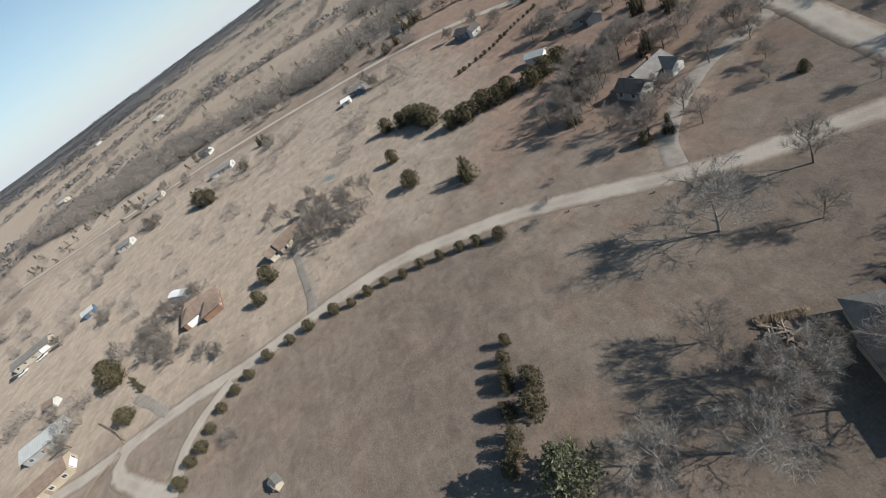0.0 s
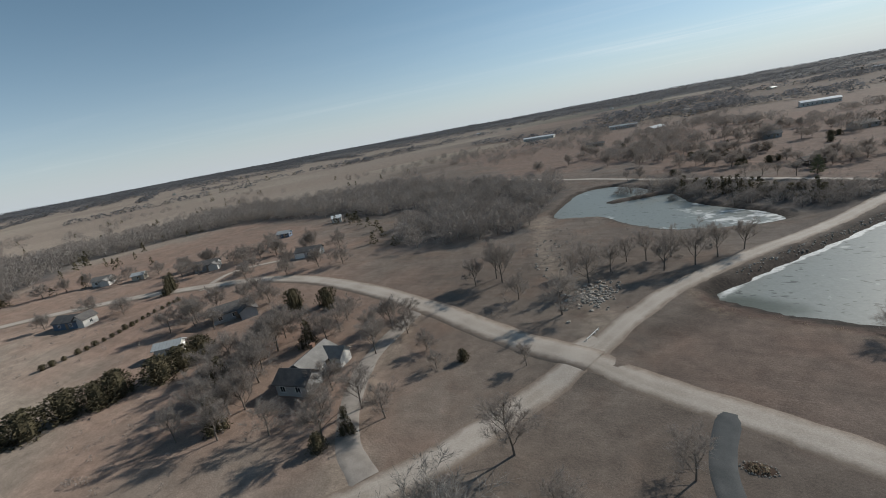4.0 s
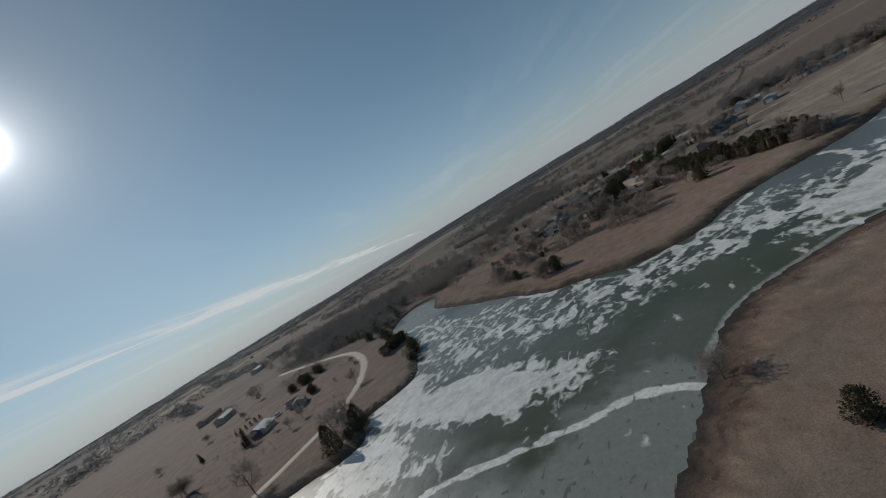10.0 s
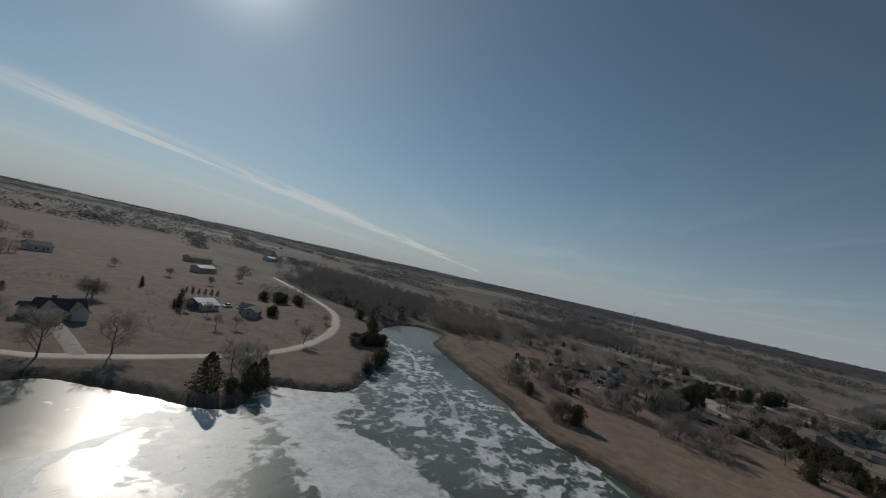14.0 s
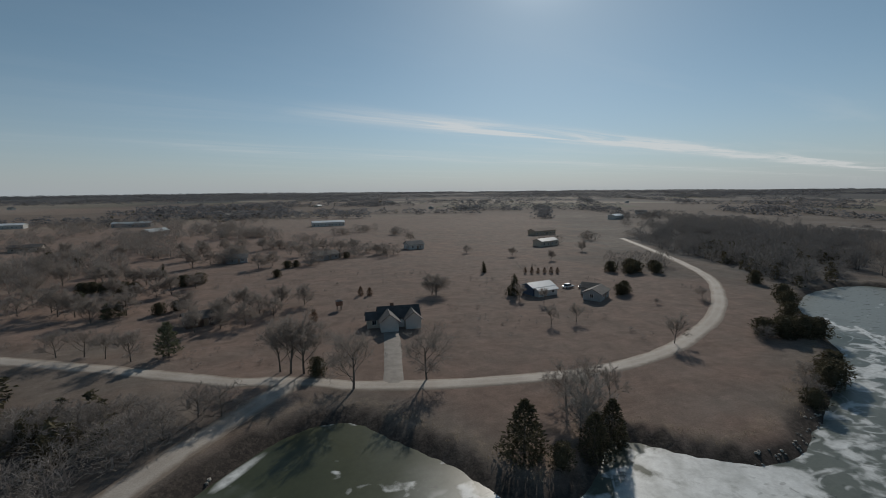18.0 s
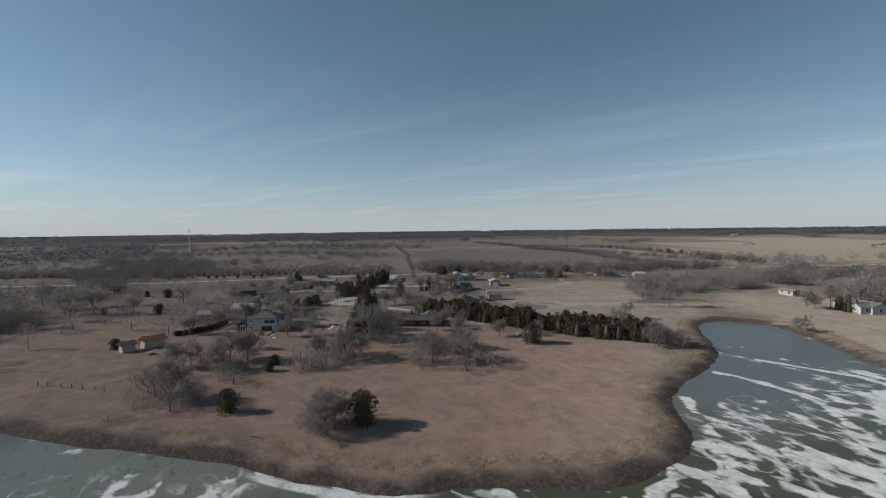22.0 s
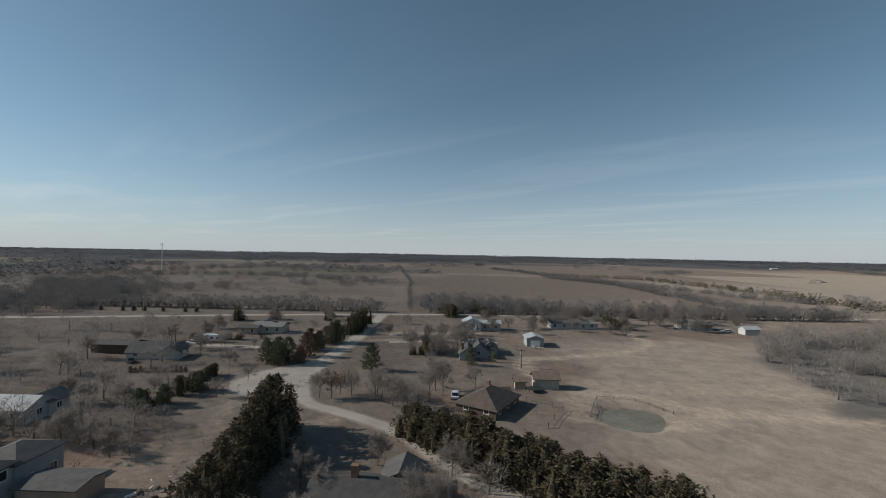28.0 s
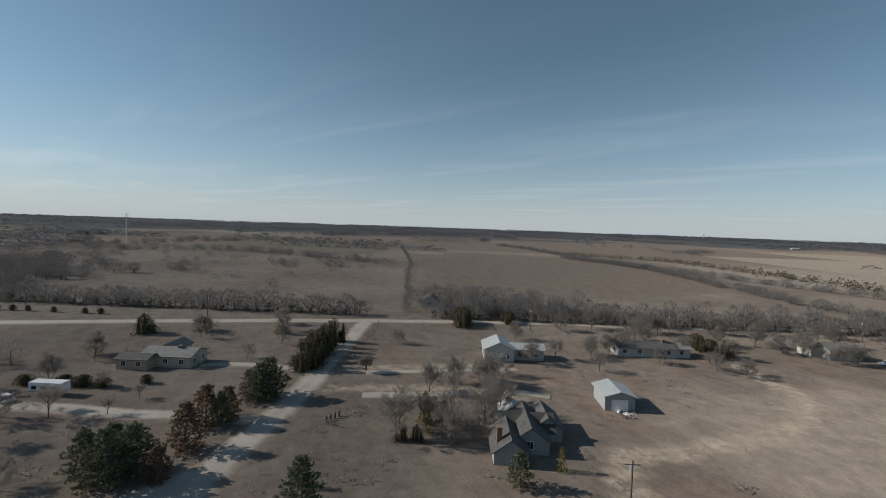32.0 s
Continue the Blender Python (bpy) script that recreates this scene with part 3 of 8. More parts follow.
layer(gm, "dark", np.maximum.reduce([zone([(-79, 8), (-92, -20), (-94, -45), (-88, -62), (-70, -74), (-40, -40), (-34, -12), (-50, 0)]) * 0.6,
                                     zone([(330, 46), (292, 62), (277, 50), (292, 34), (318, 26)], 2.0) * 0.7,
                                     zone([(196, 66), (180, 76), (196, 84), (210, 74)], 3.0) * 0.7,
                                     zone([(50, 210), (66, 190), (104, 180), (132, 188), (178, 218), (200, 250), (190, 320), (100, 380), (-60, 380), (-90, 300), (-20, 262), (30, 232)], 8.0) * 0.1, zone([(-20, 150), (10, 185), (30, 205), (20, 190), (0, 160)], 2.0) * 0.6]))
layer(gm, "plough", np.maximum(zone([grid_at(60, -8), grid_at(480, -20), grid_at(420, -300), grid_at(150, -250), grid_at(60, -90)], 8.0), zone([grid_at(520, 20), grid_at(900, 20), grid_at(900, 700), grid_at(520, 700)], 12.0) * 0.5))
tan = np.maximum.reduce([zone([(246, 14), (262, -8), (290, -20), (292, -56), (262, -112), (214, -84), (178, -24), (162, 4), (172, 24), (206, 38), (226, 24)], 6.0) * 0.72,
                         zone([(160, -34), (190, -60), (208, -90), (170, -118), (112, -120), (106, -60), (100, 8), (118, -6), (150, -30)], 6.0) * 0.9,
                         zone([(-360, -260), (-310, -30), (-250, 70), (-160, 60), (-110, 10), (-104, -40), (-104, -130), (-180, -300)], 12.0) * 0.85, (1 - step01(G2[:, 0], -420, -320)) * (0.6 + 0.4 * step01(lattice(G2 @ np.array([[0.88, 0.47], [-0.47, 0.88]]) * np.array([1.0, 0.35]), 110.0, 35), 0.4, 0.6)),
                         zone([grid_at(500, -30), grid_at(2400, -40), grid_at(2400, -1700), grid_at(60, -1700), grid_at(60, -330), grid_at(240, -300), grid_at(440, -180)], 30.0) * 0.9,
                         step01(lattice(G2, 260.0, 31), 0.55, 0.7) * step01(far_off, 450, 700) * 0.8])
tan = np.maximum(tan, zone([(160, 30), (146, 34), (142, 50), (126, 76), (124, 96), (140, 92), (162, 60), (176, 44)], 6.0) * 0.75)
layer(gm, "tan", tan)
layer(gm, "russet", np.maximum.reduce([zone([(128, 78), (120, 96), (136, 128), (154, 146), (180, 172), (240, 220), (300, 200), (250, 110), (215, 60), (190, 46), (160, 34), (140, 50)], 8.0), zone([(60, 205), (70, 182), (104, 176), (132, 184), (178, 214), (196, 232), (190, 300), (150, 420), (60, 560), (-60, 560), (-60, 300), (20, 240)], 10.0) * 1.0, zone([(-150, 330), (190, 320), (320, 560), (700, 1500), (-500, 1500), (-330, 560)], 20.0) * 0.75, zone([(-20, 112), (40, 92), (62, 82), (80, 40), (60, 30), (30, 52), (-10, 74), (-36, 86)], 6.0) * 0.5, zone([(-66, 60), (-100, 110), (-150, 150), (-250, 215), (-340, 225), (-380, 110), (-300, 50), (-210, 60), (-110, 30)], 14.0) * 0.75]))
CREEK = [(-88, 200), (-86, 175), (-102, 164), (-130, 155), (-160, 190), (-168, 238), (-196, 226), (-249, 236), (-344, 236), (-379, 194), (-396, 149), (-427, 115), (-470, 110), (-500, 160), (-470, 250), (-430, 300), (-355, 322), (-301, 340), (-244, 350), (-160, 292), (-97, 286), (-92, 240)]
WEST_BELT = [(-463, -254), (-436, -201), (-421, -143), (-405, -87), (-368, -35), (-344, 0), (-348, 33), (-351, 86), (-380, 124), (-430, 150), (-440, 120), (-404, 65), (-432, 24), (-436, -23), (-465, -83), (-534, -154), (-600, -260), (-640, -380), (-560, -400)]
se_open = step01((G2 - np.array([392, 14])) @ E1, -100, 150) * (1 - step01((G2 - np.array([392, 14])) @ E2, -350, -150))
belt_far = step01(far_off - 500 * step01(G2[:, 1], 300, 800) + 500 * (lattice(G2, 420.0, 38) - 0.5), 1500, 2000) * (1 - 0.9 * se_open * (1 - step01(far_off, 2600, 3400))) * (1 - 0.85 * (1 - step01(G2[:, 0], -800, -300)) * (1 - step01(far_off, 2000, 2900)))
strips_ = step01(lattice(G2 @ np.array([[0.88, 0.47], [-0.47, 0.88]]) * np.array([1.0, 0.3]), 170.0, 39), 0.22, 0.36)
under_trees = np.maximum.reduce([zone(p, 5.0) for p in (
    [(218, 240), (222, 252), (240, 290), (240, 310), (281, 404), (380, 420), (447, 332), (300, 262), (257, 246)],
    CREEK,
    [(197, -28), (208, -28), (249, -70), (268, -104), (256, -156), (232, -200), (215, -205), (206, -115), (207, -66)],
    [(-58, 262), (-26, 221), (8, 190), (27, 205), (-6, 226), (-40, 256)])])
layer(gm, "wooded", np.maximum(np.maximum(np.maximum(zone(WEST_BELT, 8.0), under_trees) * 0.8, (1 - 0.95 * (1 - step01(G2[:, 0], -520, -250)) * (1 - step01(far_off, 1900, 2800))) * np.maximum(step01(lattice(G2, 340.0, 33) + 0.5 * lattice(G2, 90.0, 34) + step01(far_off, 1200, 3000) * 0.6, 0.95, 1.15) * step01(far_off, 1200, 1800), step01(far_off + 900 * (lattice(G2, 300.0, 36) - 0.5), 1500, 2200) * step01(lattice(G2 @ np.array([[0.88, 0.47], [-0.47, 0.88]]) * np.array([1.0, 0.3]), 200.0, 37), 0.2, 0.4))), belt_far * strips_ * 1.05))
layer(gm, "green", zone([(205, -40), (235, -110), (215, -120), (196, -70)], 6.0) * 0.8)
layer(gm, "dirt", np.maximum.reduce([trail([(262, 16), (274, 11), (279, 5), (277, -3), (275, -16), (274, -28), (275.5, -40), (279, -51), (285, -58), (293, -62), (302, -66)], 1.6), trail([(224, 1), (214, -14), (200, -34), (190, -50)], 1.5, 3.0) * 0.8,
                                     trail([(248, 6), (236, -14), (220, -40)], 2.5, 4.0) * 0.45, trail([(326, 42), (316, 18), (305, 8)], 1.4), trail([(338, 36), (333, 18), (328, 4)], 1.4),
                                     trail([(-41, 96), (-45, 110), (-60, 130), (-74, 160), (-84, 196)], 1.6, 3.0) * 0.5, trail([(-65, 45), (-69, 50), (-75, 58), (-80, 68), (-84, 82), (-88, 98)], 1.2, 3.0) * 0.45, trail([(276, 89), (270, 92), (262, 94), (253, 96)], 1.2) * 0.7,
                                     zone([(244, 116), (230, 104), (228, 92), (246, 88), (252, 104)], 3.0) * 0.6, trail([(233, 26), (244, 16), (232, 2), (220, 4), (224, 16), (233, 26)], 1.6, 3.0) * 0.7,
                                     trail([(252, 74), (246, 86), (238, 96), (232, 104)], 1.6) * 0.7]))
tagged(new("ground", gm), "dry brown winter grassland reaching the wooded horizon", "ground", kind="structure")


def strip(name, line, width, mat, label, category="road", z=0.1, wobble=0.5, seed=1):
    """A road as a crowned ribbon with ragged edges and sides that reach into the ground."""
    t = np.gradient(line, axis=0)
    t /= np.linalg.norm(t, axis=1)[:, None]
    nrm = np.stack([-t[:, 1], t[:, 0]], 1)
    rows, ac = [], []
    for k, s in enumerate((-1.22, -1.0, -0.5, 0.0, 0.5, 1.0, 1.22)):
        wv = width / 2 + (lattice(line * 1.0, 4.0, seed + (k > 3)) - 0.5) * wobble * abs(s)
        q = line + nrm * (wv * s)[:, None]
        hz = heights(q)[0] + (z * 0.7 + 0.05 * (1 - s * s) if abs(s) < 1.1 else -0.06)
        rows.append(np.column_stack([q, hz])), ac.append(np.full(len(line), s))
    v = np.stack(rows, 1).reshape(-1, 3)
    fs = [(i * 7 + k, (i + 1) * 7 + k, (i + 1) * 7 + k + 1, i * 7 + k + 1) for i in range(len(line) - 1) for k in range(6)]
    me = mesh_from(name, v, fs, mat, True)
    layer(me, "across", np.stack(ac, 1).ravel())
    return tagged(new(name, me), label, category, kind="structure")


strip("road", ROAD_A, 5.6, "gravel", "pale gravel road curving past a row of small cedars", seed=2)
strip("road", ROAD_DAM, 4.6, "gravel", "narrow gravel road along the crest of the dam", z=0.13, seed=3)
strip("road", ROAD_B, 6.6, "gravel", "pale gravel road bending away between farm lots", z=0.34, seed=4)
strip("road", ROAD_C, 5.6, "gravel", "pale gravel road running past the lakeside lots", z=0.14, seed=5)
strip("road", ROAD_D, 4.0, "gravel", "gravel road curving round the far shore", z=0.11, seed=6)
strip("road", ROAD_E, 6.4, "gravel", "pale gravel lane between lots with pines", z=0.11, seed=7)
strip("road", ROAD_FAR, 6.4, "gravel", "straight gravel county road in front of a hedgerow", z=0.13, seed=8)
strip("road", ROAD_LANE, 4.2, "gravel", "gravel drive winding to a house behind cedars", z=0.12, seed=9)
strip("road", FORK, 4.6, "gravel", "short gravel fork of the road", z=0.15, seed=10)
strip("road", LOOP, 5.0, "gravel", "gravel turning loop at the end of the road", z=0.13, seed=11)


def patch(name, outline, mat, label, category, z, rings=9):
    """A ragged flat area laid on the ground as rings that shrink towards its middle, with a skirt into the soil."""
    edge = spline(outline, 0.9, True)
    mid = edge.mean(0)
    edge = edge + (edge - mid) * ((lattice(edge, 2.2, 61) - 0.5) * 0.12)[:, None]
    n, rows, ac = len(edge), [], []
    for k in [1.06] + [1 - q / rings for q in range(rings)] + [0.02]:
        q = mid + (edge - mid) * k
        rows.append(np.column_stack([q, heights(q)[0] + (-0.08 if k > 1 else z * min(1.0, 0.7 + 2 * (1 - k)))])), ac.append(np.full(n, min(k, 1.0) ** 3))
    fs = [(r * n + k, r * n + (k + 1) % n, (r + 1) * n + (k + 1) % n, (r + 1) * n + k) for r in range(len(rows) - 1) for k in range(n)]
    me = mesh_from(name, np.concatenate(rows), fs + [tuple((len(rows) - 1) * n + k for k in range(n))], mat, True)
    layer(me, "across", np.concatenate(ac))
    return tagged(new(name, me), label, category, kind="structure")


patch("road", [(303, 66), (299, 76), (296, 83), (290, 90), (281, 94.5), (275, 91), (271, 83), (272, 77), (277, 73), (286, 70), (296, 65)], "gravel", "wide worn gravel turning place at the end of the lane", "road", 0.13)
patch("verge", [(282.6, 84.4), (284, 86), (286.4, 84.4), (289, 80.6), (290.2, 78.2), (288.6, 77), (286.4, 78.8), (284, 81.6)], "ground", "small dry grass island in the gravel turning place", "grass", 0.15, 4)
strip("road", spline([(-41, 92), (-46, 87), (-54, 90)], 2.0), 4.5, "gravel", "worn gravel corner of the crossroads", z=0.16, seed=13)
strip("driveway", spline([(-20, 75), (-21, 68), (-21, 62), (-19, 55), (-15, 51), (-9, 48.5), (-2, 47), (8, 45)], 2.0), 2.7, "asphalt", "curved dark asphalt driveway to the lakeside house", "driveway", z=0.16, wobble=0.15, seed=14)
strip("flower_bed", spline([(-25, 43.5), (-23.3, 47.5), (-20.5, 49.2), (-18, 49), (-16, 48), (-14.8, 47)], 1.0), 1.5, "mulch", "dark mulched bed curving round the lakeside house", "flower bed", z=0.2, wobble=0.6, seed=23)
strip("flower_bed", spline([(-13.5, 46), (-12, 45.2), (-10, 44.2), (-8, 43)], 1.0), 1.2, "mulch", "dark mulched bed between the driveway and the lakeside house", "flower bed", z=0.2, wobble=0.5, seed=24)
strip("driveway", spline([(-64.5, 47.5), (-70, 51), (-76, 57), (-81, 65), (-85, 73), (-87, 81), (-88, 90), (-89, 100)], 2.0), 3.6, "concrete", "worn grey driveway to the grey-roofed house", "driveway", z=0.1, wobble=0.5, seed=25)
strip("driveway", spline([(96, -37), (90, -44), (86, -48), (78, -56), (66, -66)], 2.0), 3.0, "gravel", "thin gravel drive leaving the lakeside road", "driveway", z=0.1, seed=26)
strip("driveway", spline([(64, 15), (56, 6), (46, -2), (34, -12)], 2.0), 3.0, "gravel", "thin gravel drive between bare trees", "driveway", z=0.1, seed=27)
strip("driveway", spline([(-101, -39), (-110, -39), (-122, -40), (-134, -41), (-142, -42)], 2.0), 2.8, "concrete", "pale gravel driveway to the brown-roofed house", "driveway", z=0.12, wobble=0.8, seed=16)
strip("driveway", spline([(-102, -88), (-110, -94), (-121, -104)], 2.0), 2.8, "concrete", "short gravel driveway between small cedars", "driveway", z=0.12, wobble=0.8, seed=17)
strip("driveway", spline([(61.5, 213), (63.5, 222), (65.5, 232), (67.5, 243)], 2.0), 3.5, "concrete", "dusty concrete drive to a gabled house", "driveway", z=0.12, wobble=0.2, seed=18)
strip("driveway", spline([(-198, 106), (-204, 116), (-206, 127), (-198, 137), (-186, 144)], 2.0), 3.4, "gravel", "pale gravel lane to the wooded western lots", "driveway", z=0.12, seed=28)
strip("driveway", spline([(315, 60), (322, 70), (328, 82), (335, 93), (340, 104)], 2.0), 4.4, "gravel", "gravel drive to a low house with a caravan", "driveway", z=0.13, seed=19)
strip("driveway", spline([(338, 43), (346, 52), (352, 62), (354, 70)], 2.0), 3.6, "gravel", "gravel drive to a low grey-roofed house", "driveway", z=0.13, seed=20)
strip("driveway", spline([(334, 33), (330, 20), (326, 8), (322, -4)], 2.0), 3.0, "gravel", "thin gravel farm drive", "driveway", z=0.1, seed=21)
strip("driveway", spline([(320, 38), (315, 24), (310, 8), (304, 0)], 2.0), 3.4, "gravel", "thin gravel farm drive", "driveway", z=0.1, seed=22)

# ---- ice sheets ----
CRACKS = [spline(c, 1.0) for c in ([(47, 92), (50, 100), (48, 109), (46, 123), (44, 138), (37, 150), (35, 160), (40, 169), (52, 174), (66, 177), (80, 175)],
          [(44, 138), (58, 142), (70, 133), (68, 120)], [(138, 35), (128, 34), (119, 36), (110, 44)], [(139, 16), (128, 13), (119, 11), (106, 16), (92, 26)], [(-19, 122), (-6, 139), (9, 159), (26, 183)],
          [(126, 112), (112, 98), (104, 86), (100, 70)], [(150, 170), (128, 150), (110, 140)], [(188, 208), (170, 190), (152, 176)], [(132, 57), (127, 62), (123, 62), (117, 60)],
          [(116, 73), (112, 77), (109, 77)], [(118, 83), (115, 87), (114, 92)])]


def blob(pts, x, y, a, b, turn, soft=0.35):
    c, s = math.cos(radians(turn)), math.sin(radians(turn))
    u, v = (pts[:, 0] - x) * c + (pts[:, 1] - y) * s, -(pts[:, 0] - x) * s + (pts[:, 1] - y) * c
    r = np.sqrt((u / a) ** 2 + (v / b) ** 2) + (lattice(pts, 6.0, 41) - 0.5) * 0.35 + (lattice(pts, 2.0, 42) - 0.5) * 0.2
    return 1 - step01(r, 1 - soft, 1 + soft)


def ice_sheet(name, line, z, step, label, lake):
    lo, hi = line.min(0) - 4, line.max(0) + 4
    xs, ys = np.arange(lo[0], hi[0], step), np.arange(lo[1], hi[1], step)
    X, Y = np.meshgrid(xs, ys)
    p = np.stack([X.ravel(), Y.ravel()], 1)
    n = len(xs)
    keep = distance(p, line, True) < 4.0
    k = (np.arange(len(ys) - 1)[:, None] * n + np.arange(n - 1)[None, :]).ravel()
    k = k[keep[k]]
    used, inv = np.unique(np.stack([k, k + 1, k + n + 1, k + n], 1), return_inverse=True)
    q = p[used]
    me = mesh_from(name, np.column_stack([q, np.full(len(q), z)]), inv.reshape(-1, 4).tolist(), "ice")
    if lake:
        d = distance(q, line, True)
        crack = np.zeros(len(q))
        for i, c in enumerate(CRACKS):
            dd = distance(q, c) + (lattice(q, 3.0, 50 + i) - 0.5) * 1.6
            crack = np.maximum(crack, (1 - step01(dd, 0.4, (1.55, 1.2)[i > 0])) * (1.0, 0.5)[i in (1, 5, 6)])
        crack = np.maximum(crack, (1 - step01(np.abs(-d - 1.1 + (lattice(q, 9.0, 60) - 0.5) * 0.6), 0.2, 1.7)) * 0.85 * step01(lattice(q, 30.0, 61), 0.3, 0.5) * np.maximum((1 - step01(q[:, 0], 96, 112)) * (1 - step01(q[:, 0], 34, 44)) * np.maximum(step01(q[:, 1], 128, 150), 1 - step01(q[:, 0], -22, -10)), (q[:, 0] > 104) * step01(q[:, 1], 62, 80) * (1 - step01(q[:, 1], 150, 172))))
        crack = np.maximum(crack, (1 - step01(np.abs(-d - 0.9 + (lattice(q, 9.0, 62) - 0.5) * 1.0), 0.4, 2.4)) * 0.44 * step01(q[:, 0], 48, 56) * (1 - step01(q[:, 0], 84, 90)) * step01(q[:, 1], 40, 48) * (q[:, 1] < 92))
        floes = np.maximum.reduce([blob(q, 122, 135, 62, 24, 54, 0.6), blob(q, 108, 78, 44, 16, 112, 0.5), blob(q, 160, 185, 50, 14, 42, 0.6), blob(q, 96, 50, 30, 12, 100, 0.4)])
        white = -1.25 + 1.54 * floes
        white = np.maximum(white, blob(q, 75, 140, 34, 12, 68, 0.45) * 1.9 - 0.7)
        white = np.maximum(white, blob(q, 92, 170, 18, 10, 20, 0.4) * 1.7 - 0.7)
        white = np.maximum(white, blob(q, 97, 36, 25, 12, 122, 0.5) * 2.0 - 0.75)
        white = np.maximum(white, blob(q, 108, 160, 42, 16, 32, 0.7) * 0.95 - 0.7)
        white = np.maximum(white, blob(q, 8, 142, 40, 12, 54, 0.7) * 0.35 - 1.0)
        white = np.maximum(white, blob(q, 107, 38, 40, 13, 112, 0.6) * 1.1 - 0.75)
        white = np.maximum(white, blob(q, 91, 100, 15, 8, 110, 0.5) * 1.0 - 0.7)
        white = np.maximum(white, (1 - step01(-d, 0.5, 1.8)) * 0.3 - 0.6)
        white = np.maximum(white, blob(q, 62, 165, 20, 12, 45, 0.5) * 1.6 - 0.7)
        grey_ = np.maximum.reduce([blob(q, 8, 135, 52, 34, 54, 0.25), blob(q, 24, 108, 38, 17, -19, 0.2) * 0.8, blob(q, 58, 96, 22, 12, -40, 0.6) * 0.3, blob(q, 215, 218, 40, 22, 30, 0.3), blob(q, 60, 160, 26, 18, 50, 0.4) * 0.7, blob(q, 143, 20, 56, 27, 116, 0.35) * 0.42, blob(q, 152, 156, 34, 18, 45, 0.5) * 0.6, blob(q, 125, 160, 60, 30, 40, 0.6) * 0.5])
    else:
        crack = np.zeros(len(q))
        rimmed = 1 - step01(-distance(q, line, True), 1.0, 4.0)
        white = np.maximum(-1.0 + 1.3 * blob(q, -10, 190, 30, 12, 142, 0.6), rimmed * 0.7 - 1.0) if len(q) > 4000 else rimmed * 0.3 - 0.9
        grey_ = np.full(len(q), 0.9 if len(q) > 4000 else 0.35)
    if lake:
        open_ = blob(q, -14, 115, 8, 4, -20, 0.5) * 0.7
        white, grey_, crack = white - 2.0 * open_, grey_ * (1 - open_), crack * (1 - open_)
    layer(me, "white", white), layer(me, "crack", crack), layer(me, "grey", grey_), layer(me, "blue", blob(q, 147, 10, 52, 24, 118, 0.3) * 0.85 if lake else np.zeros(len(q)))
    return tagged(new(name, me), label, "water", kind="structure")


ice_sheet("water", LAKE, WATER, 1.0, "half-frozen lake with white floes on grey-green ice", True)
ice_sheet("water", POND, POND_WATER, 1.0, "small frozen pond below the dam", False)
for px_, py_, ra, rb, tn in ((80, 621, 17, 9, 10), (-177, -21, 3.6, 2.2, 40)):
    ring = [(px_ + ra * math.cos(a) * math.cos(radians(tn)) - rb * math.sin(a) * math.sin(radians(tn)), py_ + ra * math.cos(a) * math.sin(radians(tn)) + rb * math.sin(a) * math.cos(radians(tn))) for a in np.linspace(0, math.tau, 15)[:-1]]
    top = max(ground_z(*q) for q in ring) + 0.06
    me = mesh_from("water", [(*q, top) for q in ring] + [(q[0], q[1], top - 0.5) for q in ring], [tuple(range(14))] + [(i, i + 14, (i + 1) % 14 + 14, (i + 1) % 14) for i in range(14)], "ice")
    layer(me, "white", np.full(28, -2.0)), layer(me, "crack", np.zeros(28)), layer(me, "grey", np.full(28, 0.8)), layer(me, "blue", np.zeros(28))
    tagged(new("water", me), "small frozen farm pond in dry pasture", "water", kind="structure")
ice_sheet("water", DUGOUT, DUG_WATER, 1.0, "small frozen dugout pond in a dry field", False).data.materials[0] = M["pond_ice"]

# ---- helpers for things ----


def part(name, me, parent, label="", m=None):
    ob = new(name, me)
    ob.parent = parent
    if m is not None:
        ob.matrix_basis = m
    if label:
        tagged(ob, label)
    return ob


def base(name, label, category, x, y, turn=0.0, group="", z=None, scale=1.0):
    ob = tagged(new(name), label, category, group)
    ob.empty_display_size = 0.3
    ob.matrix_basis = pose(x, y, ground_z(x, y) if z is None else z, 0, 0, turn) @ Matrix.Diagonal((scale, scale, scale, 1))
    return ob


